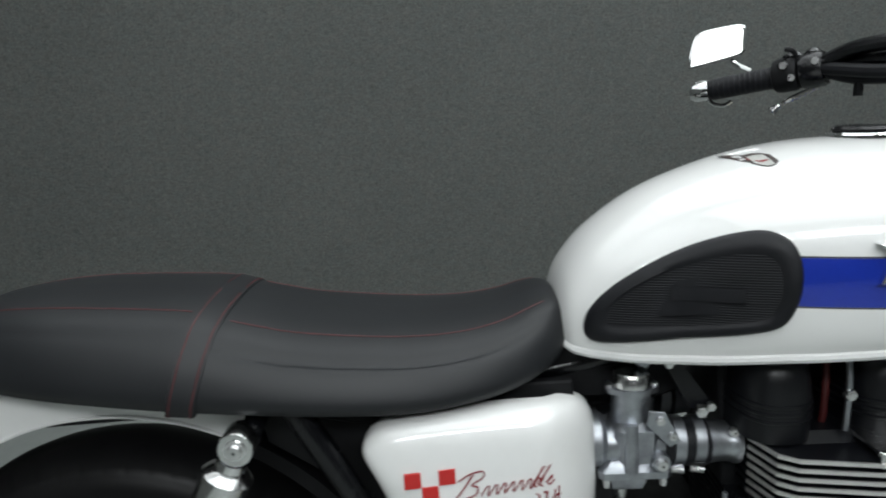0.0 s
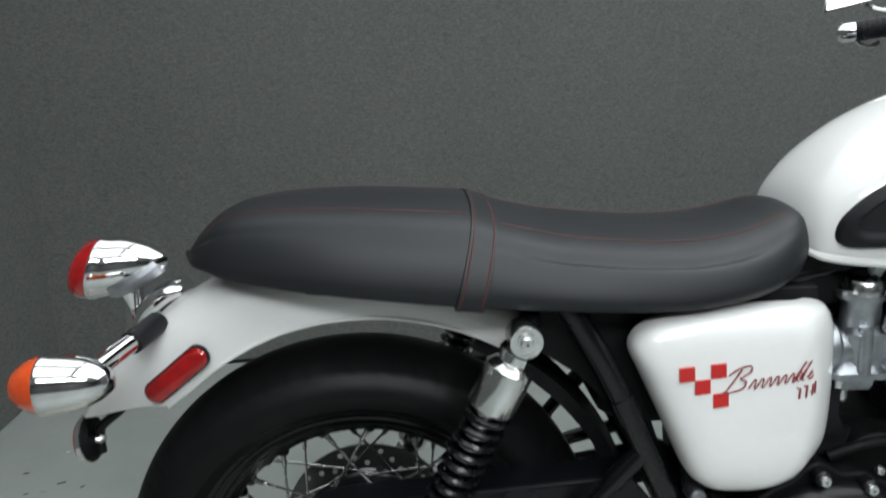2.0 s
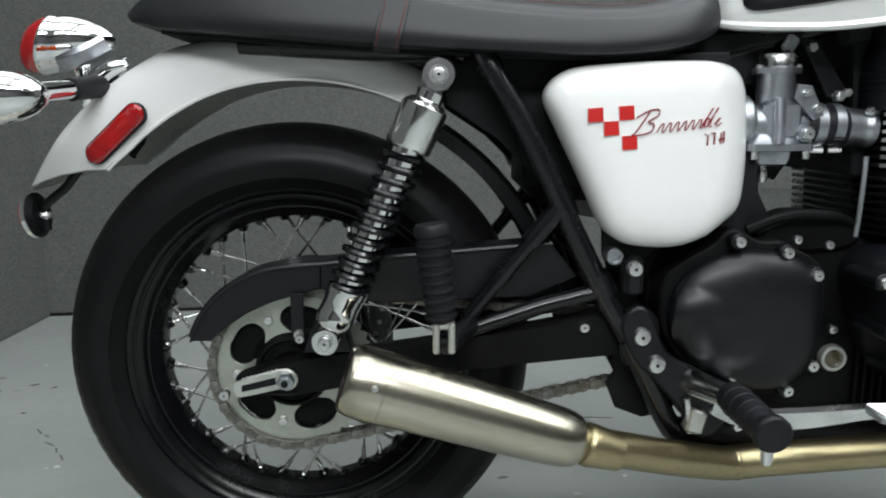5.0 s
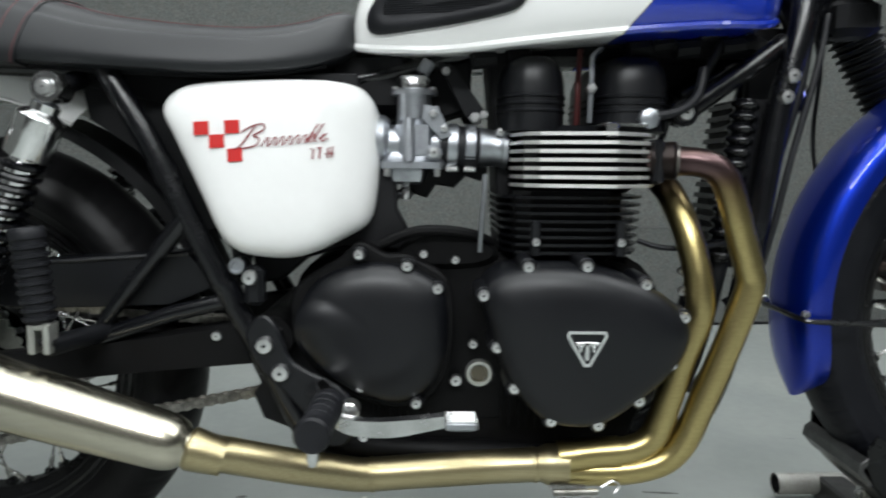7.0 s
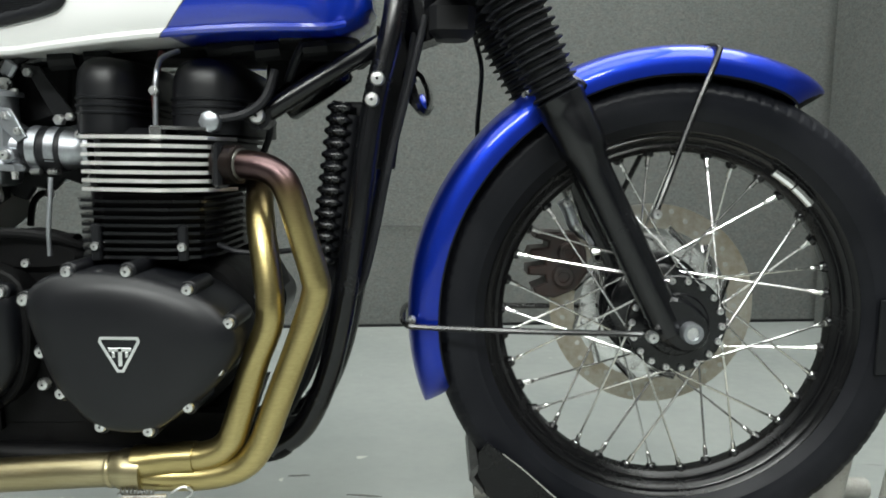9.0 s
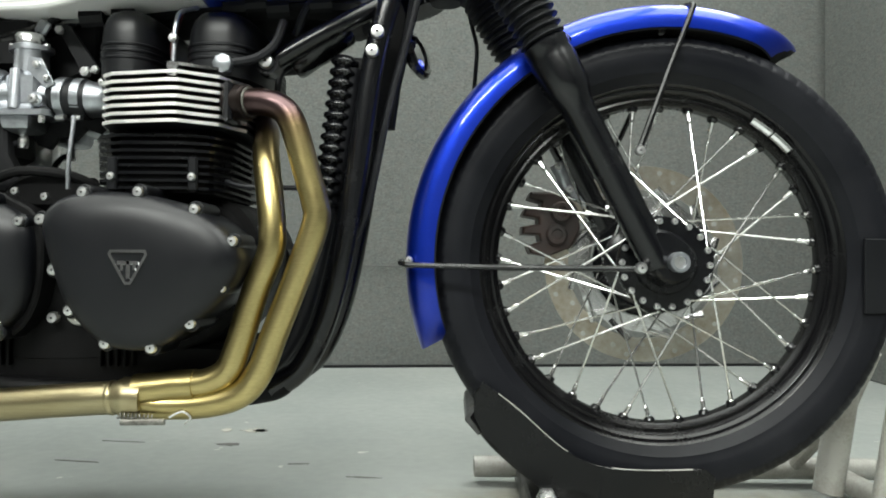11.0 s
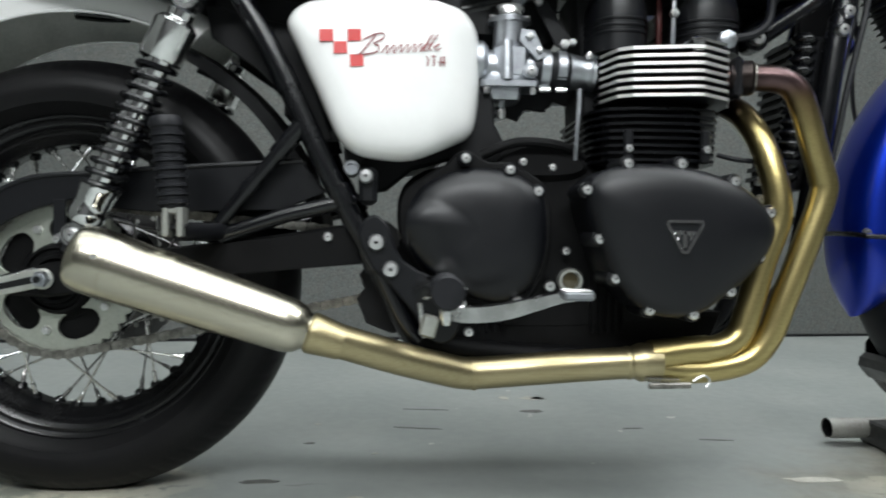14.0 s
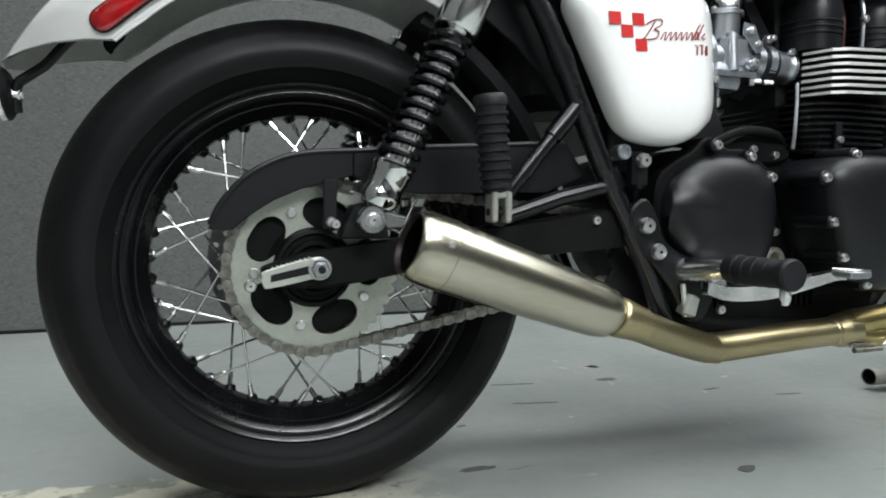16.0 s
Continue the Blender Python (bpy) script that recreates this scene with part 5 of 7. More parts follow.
def side_cover(s):
    edge = smooth([(0.310, 0.648), (0.325, 0.672), (0.36, 0.683), (0.45, 0.688), (0.52, 0.687), (0.55, 0.678), (0.566, 0.65), (0.568, 0.60), (0.565, 0.55), (0.556, 0.514), (0.53, 0.496), (0.475, 0.473), (0.42, 0.474), (0.393, 0.484), (0.376, 0.503), (0.352, 0.555), (0.325, 0.612)], 4, loop=True)
    rings = []
    for d, lift in ((0.0, -0.105), (0.0, -0.122), (0.003, -0.131), (0.009, -0.139), (0.018, -0.1445), (0.03, -0.148), (0.045, -0.1505), (0.07, -0.152)):
        ring = []
        for x, z in inset(edge, d):
            lean = (x - 0.45) * 0.06 + max(0.0, x - 0.505) * 0.58 - max(0.0, 0.633 - z) * 0.11
            ring.append((x, -s * (lift + lean) if s > 0 else lift + lean, z))
        rings.append(ring)
    cover = part("side_cover", Mesh().loft(rings), WHITE, bike, "white side cover with red checks" if s < 0 else "white side cover", 60)
    if s > 0:
        return cover

    def face(x, z, lift=0.0012):
        return -0.1525 + (x - 0.45) * 0.06 + max(0.0, x - 0.505) * 0.58 - max(0.0, 0.633 - z) * 0.11 - lift

    def patch(name, quad, mat):
        ring = [(x, face(x, z), z) for x, z in quad]
        back = [(x, face(x, z) + 0.003, z) for x, z in quad]
        part(name, Mesh().loft([back, ring]), mat, cover)

    def stroke(points, width):
        """A thin flat ribbon that lies on the cover."""
        pts = smooth(points, 6)
        rows = []
        for i, (x, z) in enumerate(pts):
            (ax, az), (bx, bz) = pts[max(i - 1, 0)], pts[min(i + 1, len(pts) - 1)]
            d = Vector((bx - ax, bz - az)).normalized() * width / 2
            rows.append([(x - d.y, face(x, z, 0.0004), z + d.x), (x - d.y, face(x, z, 0.0014), z + d.x), (x + d.y, face(x, z, 0.0014), z - d.x), (x + d.y, face(x, z, 0.0004), z - d.x)])
        part("flourish", Mesh().loft(rows), DARK_RED, cover)

    for x, z in ((0.3555, 0.6185), (0.3735, 0.6035), (0.391, 0.6205), (0.3945, 0.5875)):
        patch("check", [(x, z), (x + 0.0172, z + 0.001), (x + 0.0165, z + 0.0165), (x - 0.0005, z + 0.0155)], RED)

    # the model script as a plain wavy flourish, the line below it as plain bars
    def slanted(u, v):
        return (0.4 + u + 0.42 * v, 0.602 + 0.1 * u + v)

    stroke([slanted(u, v) for u, v in ((0.0, 0.0), (0.006, 0.002), (0.011, 0.013), (0.015, 0.026))], 0.0016)
    stroke([slanted(u, v) for u, v in ((0.002, 0.021), (0.012, 0.027), (0.024, 0.028), (0.027, 0.021), (0.018, 0.015), (0.026, 0.011), (0.026, 0.003), (0.012, 0.0005), (0.004, 0.002))], 0.0014)
    wave = []
    for k in range(7):
        u = 0.033 + 0.0088 * k
        wave += [(u, 0.0012), (u + 0.0026, 0.0098), (u + 0.0052, 0.0098), (u + 0.0068, 0.0014)]
    stroke([slanted(u, v) for u, v in wave], 0.0011)
    for u in (0.088, 0.0945):
        stroke([slanted(u + a, v) for a, v in ((-0.003, 0.004), (0.002, 0.02), (0.0028, 0.022), (0.0008, 0.018), (0.0, 0.003), (0.003, 0.0012))], 0.0011)
    stroke([slanted(u, v) for u, v in ((0.099, 0.004), (0.104, 0.008), (0.104, 0.01), (0.101, 0.006), (0.104, 0.001), (0.109, 0.004))], 0.0011)
    for k, (x, tall, wide) in enumerate(((0.4905, 0.0118, 0.0016), (0.4985, 0.0122, 0.005), (0.5075, 0.0126, 0.0016), (0.512, 0.013, 0.005))):
        z = 0.5915 + 0.0009 * k
        patch("mark", [(x + 0.002, z), (x + 0.0036, z), (x + 0.0046, z + tall), (x + 0.003, z + tall)], DARK_RED)
        patch("mark", [(x, z + (tall if k in (0, 1) else 0.004)), (x + wide, z + (tall if k in (0, 1) else 0.004)), (x + wide, z + (tall if k in (0, 1) else 0.004) + 0.0014), (x, z + (tall if k in (0, 1) else 0.004) + 0.0014)], DARK_RED)
    part("cover_fixing", Mesh().lathe([(0.0105, 0.02), (0.0105, -0.003), (0.009, -0.005), (0.0065, -0.005), (0.006, -0.002), (0.0, -0.002)], (0.396, -0.136, 0.4605), (0, 1, 0), 20), CAST, cover, "quick-release side cover stud")
    part("lug", Mesh().plate([(0.384, 0.495), (0.386, 0.458), (0.396, 0.449), (0.408, 0.456), (0.412, 0.482)], -0.12, -0.112, 0.002), DULL, cover)
    return cover


side_cover(-1)
side_cover(1)


# ---- engine ----
def engine():
    cases = Mesh()
    outline = smooth([(0.455, 0.40), (0.475, 0.455), (0.55, 0.475), (0.70, 0.468), (0.78, 0.482), (0.89, 0.47), (0.935, 0.425), (0.937, 0.37), (0.905, 0.305), (0.85, 0.258), (0.74, 0.24), (0.55, 0.243), (0.48, 0.30)], 3, loop=True)
    cases.dome(outline, ((0.02, 0.16), (0.0, 0.14), (0, -0.075), (0.012, -0.086)))
    body = part("engine", cases, CASE, bike, "satin black twin-cylinder engine")
    # right-hand covers
    round_cover = smooth([(0.697, 0.425), (0.708, 0.452), (0.745, 0.467), (0.82, 0.467), (0.89, 0.447), (0.93, 0.418), (0.945, 0.385), (0.926, 0.342), (0.885, 0.304), (0.838, 0.275), (0.778, 0.279), (0.734, 0.32), (0.712, 0.37)], 5, loop=True)
    main = part("engine_cover", Mesh().dome(round_cover, ((0, -0.09), (0, -0.178), (0.003, -0.185), (0.009, -0.191), (0.018, -0.1955), (0.03, -0.199), (0.045, -0.2015), (0.065, -0.2032), (0.085, -0.204))), SATIN, body, "satin black pear-shaped engine cover", 40)
    for x, z in ((0.749, 0.468), (0.818, 0.469), (0.888, 0.448), (0.935, 0.409), (0.922, 0.352), (0.885, 0.307), (0.837, 0.277), (0.78, 0.282), (0.735, 0.322), (0.714, 0.372), (0.697, 0.434)):
        part("boss", Mesh().lathe([(0.0105, 0.06), (0.0105, -0.002), (0.009, -0.004), (0.0, -0.004)], (x, -0.178, z), (0, 1, 0), 14), SATIN, main)
        bolt(main, x, -0.184, z, 1.0)
    badge = Mesh()
    tri = [(0.794, 0.397), (0.838, 0.397), (0.84, 0.391), (0.8205, 0.355), (0.8125, 0.355), (0.792, 0.391)]
    rim = inset(tri, 0.0035)
    badge.loft([[(x, -0.2035, z) for x, z in tri], [(x, -0.2065, z) for x, z in tri], [(x, -0.2065, z) for x, z in rim], [(x, -0.2035, z) for x, z in rim]], caps=False)
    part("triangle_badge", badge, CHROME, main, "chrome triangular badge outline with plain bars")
    for x0, x1, z0, z1 in ((0.8138, 0.8188, 0.362, 0.384), (0.803, 0.8295, 0.379, 0.3838), (0.8068, 0.8105, 0.372, 0.379), (0.822, 0.8257, 0.372, 0.379)):
        part("bar", Mesh().plate([(x0, z0), (x1, z0), (x1, z1), (x0, z1)], -0.2035, -0.206, 0.0005), CHROME, main)
    clutch_edge = smooth([(0.468, 0.392), (0.478, 0.424), (0.505, 0.449), (0.552, 0.464), (0.607, 0.46), (0.645, 0.438), (0.656, 0.405), (0.654, 0.345), (0.635, 0.305), (0.6, 0.285), (0.56, 0.29), (0.525, 0.308), (0.49, 0.332), (0.47, 0.362)], 5, loop=True)
    # the bulge over the clutch lifter grows out of the cover: creased above, flowing below
    mid, rows = Vector((0.566, 0.376)), [[(x, -0.09, z) for x, z in clutch_edge]]
    for t in (1.0, 0.992, 0.978, 0.96, 0.93, 0.9, 0.86, 0.82, 0.77, 0.72, 0.66, 0.6, 0.53, 0.46, 0.39, 0.32, 0.24, 0.16, 0.08, 0.02):
        ring = []
        for x, z in clutch_edge:
            x, z = mid.x + (x - mid.x) * t, mid.y + (z - mid.y) * t
            h = 0.126 + 0.029 * (1 - t ** 3.2) ** 0.5
            d = Vector(((x - 0.512) / 0.054, (z - 0.383) / 0.045))
            lump = 0.13 + 0.028 * max(0.0, 1 - d.length_squared) ** 0.42 * (1 - 0.6 * min(1.0, max(0.0, 0.1 - d.y)))
            k = 0.0012 + 0.014 * min(1.0, max(0.0, 0.75 - d.y))
            w = min(1.0, max(0.0, 0.5 + 0.5 * (lump - h) / k)) if d.length < 1.25 else 0.0
            ring.append((x, -(h * (1 - w) + lump * w + k * w * (1 - w) * (0.5 if t < 0.95 else 0.0)), z))
        rows.append(ring)
    clutch = part("clutch_cover", Mesh().loft(rows), SATIN, body, "satin black clutch cover with a rounded bulge", 60)
    flange = smooth([(0.461, 0.425), (0.488, 0.451), (0.518, 0.468), (0.534, 0.484), (0.547, 0.489), (0.56, 0.484), (0.578, 0.474), (0.604, 0.474), (0.62, 0.466), (0.655, 0.444), (0.665, 0.40), (0.661, 0.34), (0.64, 0.294), (0.6, 0.275), (0.55, 0.285), (0.5, 0.312), (0.462, 0.365)], 3, loop=True)
    part("flange", Mesh().plate(flange, -0.122, -0.085, 0.003), CASE, clutch, "black joint face behind the cover")
    housing = smooth([(0.59, 0.465), (0.6, 0.488), (0.63, 0.505), (0.665, 0.504), (0.7, 0.492), (0.722, 0.472), (0.7, 0.455), (0.63, 0.452)], 4, loop=True)
    part("starter_housing", Mesh().plate(housing, -0.095, -0.04, 0.008), CASE, body, "black starter housing")
    for x, z in ((0.546, 0.476), (0.605, 0.462), (0.643, 0.434), (0.640, 0.366), (0.617, 0.288), (0.548, 0.309)):
        part("boss", Mesh().lathe([(0.01, 0.05), (0.01, -0.002), (0.0085, -0.004), (0.0, -0.004)], (x, -0.133, z), (0, 1, 0), 14), SATIN, clutch)
        bolt(clutch, x, -0.139, z, 1.0)
    part("oil_window_ring", Mesh().lathe([(0.0115, -0.06), (0.0185, -0.06), (0.0185, -0.091), (0.0165, -0.094), (0.0125, -0.094), (0.0115, -0.09)], (0.699, 0, 0.313), (0, 1, 0), 30, caps=False, loop=True), ZINC, body, "dull plated oil window ring")
    part("oil_window", Mesh().lathe([(0.012, -0.06), (0.012, -0.088), (0.0, -0.089)], (0.699, 0, 0.313), (0, 1, 0), 24), OIL_GLASS, body, "oil-stained sight glass")
    bolt(body, 0.668, -0.1, 0.306, 1.15)
    bolt(body, 0.69, -0.1, 0.355, 0.9)
    bolt(body, 0.625, -0.12, 0.475, 0.8)
    bolt(body, 0.665, -0.12, 0.468, 0.8)
    bolt(body, 0.955, -0.12, 0.43, 0.9)
    bolt(body, 0.955, -0.115, 0.455, 0.9)
    left = Mesh().dome(round_cover, ((0, 0.09), (0, 0.17), (0.01, 0.18), (0.03, 0.185)))
    left.dome(clutch_edge, ((0, 0.09), (0, 0.13), (0.01, 0.14), (0.03, 0.145)))
    part("left_cover", left, SATIN, body)
    # ribbed sump behind the covers
    for k in range(10):
        x = (0.560, 0.571, 0.582, 0.593, 0.604, 0.730, 0.741, 0.752, 0.763, 0.774)[k]
        part("rib", Mesh().box((x, -0.085, 0.285), (0.0035, 0.02, 0.09), 0.001), CASE, body)
    part("sump", Mesh().dome([(0.50, 0.27), (0.92, 0.27), (0.90, 0.215), (0.86, 0.202), (0.56, 0.205), (0.52, 0.22)], ((0.006, -0.085), (0, -0.079), (0, 0.084), (0.006, 0.09))), CASE, body)

    # barrels
    core = Mesh().box((0.81, 0, 0.515), (0.14, 0.22, 0.12), 0.02)
    barrel = part("cylinder_barrel", core, SATIN, body, "black finned cylinder barrels")
    for k in range(8):
        z, w = 0.479 + 0.0098 * k, 0.006 * k / 7
        fin = [(0.725 - w, -0.09), (0.74, -0.125), (0.775, -0.138), (0.85, -0.138), (0.885, -0.125), (0.90 + w, -0.09), (0.90 + w, 0.09), (0.885, 0.125), (0.74, 0.125), (0.725 - w, 0.09)]
        part("fin", Mesh().loft([[(x, y, z + h) for x, y in fin] for h in (-0.0018, 0.0018)]), GLOSS, barrel)
    for x in (0.763, 0.868):
        part("stud", Mesh().box((x, -0.137, 0.497), (0.012, 0.008, 0.045), 0.002), SATIN, barrel)
        bolt(barrel, x, -0.142, 0.493, 0.8)

    # head with bright-edged fins
    head = part("cylinder_head", Mesh().box((0.825, 0, 0.595), (0.15, 0.24, 0.085), 0.015), SATIN, body, "black cylinder head with machined fin edges")
    plan = [(0.735, -0.092), (0.748, -0.135), (0.765, -0.148), (0.843, -0.163), (0.855, -0.163), (0.90, -0.134), (0.922, -0.085), (0.922, 0.085), (0.90, 0.134), (0.85, 0.163), (0.765, 0.148), (0.735, 0.092)]
    for k in range(7):
        z = 0.5625 + 0.0104 * k
        part("fin", Mesh().loft([[(x, y, z + h) for x, y in plan] for h in (-0.002, 0.002)]), SATIN, head)
        edge = Mesh()
        rows = []
        for x, y in plan[:7]:
            o = Vector((x - 0.83, y)).normalized() * 0.0008
            rows.append([(x + o.x, y + o.y, z - 0.0021), (x + o.x, y + o.y, z + 0.0021), (x - o.x * 2, y - o.y * 2, z + 0.0024), (x - o.x * 2, y - o.y * 2, z - 0.0024)])
        part("fin_edge", edge.loft(rows), MILLED, head, "bright machined fin edge", 20)
    part("top_fin", Mesh().loft([[(x, y, 0.636 + h) for x, y in ((0.84, -0.158), (0.855, -0.158), (0.898, -0.132), (0.905, -0.1), (0.84, -0.1))] for h in (-0.002, 0.002)]), POLISHED, head)
    part("post", Mesh().box((0.848, -0.158, 0.629), (0.014, 0.008, 0.018), 0.001), POLISHED, head)
    # cam covers
    for x, wide in ((0.763, 1.1), (0.888, 1.28)):
        def ring(z, k, grow=0.0):
            line = []
            for n in range(36):
                a = 2 * math.pi * n / 36
                c, d = math.cos(a), math.sin(a)
                line.append((x + (0.0405 * wide * k + grow) * math.copysign(abs(c) ** 0.72, c), (0.122 - 0.045 * (1 - k) + grow) * math.copysign(abs(d) ** 0.55, d), z))
            return line

        cup = part("cam_cover", Mesh().loft([ring(z, k) for z, k in ((0.63, 1.0), (0.66, 1.0), (0.688, 0.99), (0.7, 0.955), (0.71, 0.885), (0.718, 0.76), (0.723, 0.56), (0.725, 0.3))]), SATIN, body, "satin black rounded cam cover", 60)
        for z in (0.655, 0.664, 0.673):
            part("rib", Mesh().loft([ring(z + h, 1.0, g) for h, g in ((-0.0022, 0.0), (-0.001, 0.0018), (0.001, 0.0018), (0.0022, 0.0))]), SATIN, cup)
    part("pipe_union", Mesh().lathe([(0.0135, 0.03), (0.0135, -0.003), (0.0125, -0.006), (0.009, -0.008), (0.0, -0.0085)], (0.901, -0.124, 0.645), (0, 1, 0), 8), CAST, body, "large plated union bolt")
    part("breather", Mesh().tube(smooth([(0.905, -0.118, 0.648), (0.94, -0.115, 0.655), (0.965, -0.11, 0.675), (0.975, -0.1, 0.71)], 4), 0.006, 8), RUBBER, body)
    part("oil_pipe", Mesh().tube(smooth([(0.830, -0.112, 0.64), (0.831, -0.112, 0.672), (0.832, -0.11, 0.70), (0.835, -0.1, 0.722), (0.85, -0.08, 0.735)], 4), 0.0034, 10), CAST, body, "thin steel oil pipe")
    bolt(body, 0.831, -0.115, 0.682, 0.62, NUT)
    part("drain_pipe", Mesh().tube(smooth([(0.701, -0.118, 0.575), (0.70, -0.12, 0.55), (0.697, -0.122, 0.51), (0.696, -0.12, 0.478)], 4), 0.003, 10), CAST, body, "thin vertical steel pipe")
    part("spark_lead", Mesh().tube(smooth([(0.818, -0.08, 0.62), (0.82, -0.085, 0.65), (0.82, -0.085, 0.69), (0.825, -0.07, 0.735)], 4), 0.004, 8), LEAD, body, "dark red ignition lead")
    # starter, rear of the engine top
    part("starter_cover", Mesh().tube([(0.60, -0.06, 0.478), (0.70, -0.06, 0.476)], 0.024, 20), CASE, body)
    part("hose", Mesh().tube(smooth([(0.57, -0.1, 0.485), (0.62, -0.105, 0.503), (0.68, -0.1, 0.50), (0.715, -0.08, 0.485)], 5), 0.007, 10), CASE, body)
    return body


engine()


def carburettor(s):
    y, z0 = s * 0.064, 0.612
    body = part("carburettor", Mesh().lathe([(0.025, -0.05), (0.026, -0.03), (0.0255, 0.03), (0.024, 0.04)], (0.61, y, z0), (1, 0, 0), 28), CAST, bike, "cast alloy carburettor body")
    part("throttle_block", Mesh().box((0.613, y, z0 + 0.006), (0.05, 0.058, 0.054), 0.008), CAST, body)
    part("top_chamber", Mesh().lathe([(0.023, 0.62), (0.0222, 0.674), (0.0225, 0.676)], (0.611, y, 0), (0, 0, 1), 28), CAST, body)
    lid = [(0.611 + (0.03 if abs(math.cos(t)) > 0.75 else 0.0245) * math.cos(t), y + 0.0245 * math.sin(t)) for t in np.linspace(0, 2 * math.pi, 24, endpoint=False)]
    part("chamber_lid", Mesh().loft([[(u, v, z) for u, v in lid] for z in (0.676, 0.6825)]), CAST, body)
    part("cap", Mesh().lathe([(0.022, 0.682), (0.0235, 0.684), (0.0235, 0.695), (0.0205, 0.6995), (0.006, 0.7005), (0.0, 0.7005)], (0.611, y, 0), (0, 0, 1), 28), POLISHED, body, "polished round cap")
    part("cap_screw", Mesh().lathe([(0.004, 0.0), (0.0038, 0.006), (0.0, 0.007)], (0.586, y + s * 0.006, 0.68), (0, 0, 1), 10), STEEL, body)
    part("cap_screw", Mesh().lathe([(0.004, 0.0), (0.0038, 0.006), (0.0, 0.007)], (0.636, y + s * 0.006, 0.68), (0, 0, 1), 10), STEEL, body)
    part("pillar", Mesh().tube([(0.605, y + s * 0.024, 0.645), (0.605, y + s * 0.029, 0.59)], 0.0085, 12), CAST, body)
    part("mixture_boss", Mesh().tube([(0.637, y + s * 0.01, 0.602), (0.637, y + s * 0.036, 0.602)], [0.012, 0.010], 14), CAST, body)
    bolt(body, 0.637, y + s * 0.039, 0.602, 1.0)
    part("bell_mouth", Mesh().lathe([(0.024, 0.0), (0.031, 0.002), (0.0325, 0.007), (0.0325, 0.013), (0.029, 0.017), (0.0255, 0.02)], (0.56, y, z0 + 0.006), (1, 0, 0), 30), CAST, body)
    part("linkage", Mesh().plate([(0.624, 0.662), (0.642, 0.66), (0.652, 0.64), (0.66, 0.625), (0.648, 0.618), (0.634, 0.632), (0.622, 0.645)], y + s * 0.026, y + s * 0.03, 0.0008), CAST, body)
    bolt(body, 0.636, y + s * 0.032, 0.651, 0.5, NUT)
    bolt(body, 0.65, y + s * 0.032, 0.632, 0.7)
    part("float_flange", Mesh().loft([[(0.61 + a * sx, y + b * sy, z) for sx, sy in ((-1, -0.8), (-0.85, -1), (0.85, -1), (1, -0.8), (1, 0.8), (0.85, 1), (-0.85, 1), (-1, 0.8))] for a, b, z in ((0.031, 0.026, 0.602), (0.039, 0.031, 0.592), (0.041, 0.033, 0.590), (0.041, 0.033, 0.582), (0.039, 0.031, 0.581))]), CAST, body)
    part("float_bowl", Mesh().loft([[(0.603 + a * sx, y + b * sy, z) for sx, sy in ((-1, -0.7), (-0.8, -1), (0.8, -1), (1, -0.7), (1, 0.7), (0.8, 1), (-0.8, 1), (-1, 0.7))] for a, b, z in ((0.024, 0.026, 0.582), (0.0235, 0.0255, 0.572), (0.021, 0.023, 0.565), (0.014, 0.016, 0.5615))]), CAST, body, "pale alloy float bowl")
    for u in (-0.032, 0.032):
        part("bowl_screw", Mesh().lathe([(0.0045, 0.0), (0.0042, 0.01), (0.0, 0.0105)], (0.61 + u, y + s * 0.027, 0.5815), (0, 0, -1), 10), STEEL, body)
    part("drain_screw", Mesh().lathe([(0.006, 0.541), (0.0072, 0.545), (0.0072, 0.552), (0.005, 0.562)], (0.601, y, 0), (0, 0, 1), 10), STEEL, body)
    part("overflow_hose", Mesh().tube(smooth([(0.598, y, 0.548), (0.586, y, 0.545), (0.578, y * 0.9, 0.53), (0.58, y * 0.7, 0.50)], 5), 0.005, 8), RUBBER, body)
    part("intake_rubber", Mesh().lathe([(0.0265, 0.0), (0.0275, 0.002), (0.0275, 0.05), (0.0265, 0.052)], (0.645, y, z0 - 0.001), (1, 0, -0.05), 28), RUBBER, body, "black intake rubber")
    for x, r in ((0.6615, 0.0295), (0.6845, 0.0285)):
        part("hose_clamp", Mesh().lathe([(r - 0.002, -0.0066), (r, -0.006), (r, 0.006), (r - 0.002, 0.0066)], (x, y, z0 - 0.001), (1, 0, -0.05), 30), CAST, body, "broad plated hose clamp")
        part("clamp_screw", Mesh().tube([(x - 0.007, y + s * 0.012, z0 - 0.0305), (x + 0.007, y + s * 0.016, z0 - 0.0305)], 0.0042, 10), STEEL, body)
    part("air_duct", Mesh().tube([(0.51, y * 0.9, 0.612), (0.565, y, 0.613)], 0.026, 20), RUBBER, body)
    part("inlet_stub", Mesh().lathe([(0.0262, 0.0), (0.0262, 0.006), (0.0245, 0.016), (0.0232, 0.026), (0.0238, 0.034), (0.026, 0.037), (0.026, 0.043)], (0.69, y, z0 - 0.002), (1, 0, -0.04), 28), CAST, body, "cast inlet stub")
    part("stub_lug", Mesh().box((0.728, y + s * 0.012, 0.628), (0.016, 0.02, 0.009), 0.003), CAST, body)
    bolt(body, 0.722, y + s * 0.022, 0.629, 0.8)
    part("clip", Mesh().box((0.626, y, 0.712), (0.017, 0.01, 0.022), 0.003, Matrix.Rotation(radians(30), 3, "Y")), CAST, body)
    part("cable", Mesh().tube(smooth([(0.618, y, 0.69), (0.63, y, 0.715), (0.66, y * 0.8, 0.735), (0.75, y * 0.5, 0.745)], 5), 0.0042, 8), RUBBER, body)
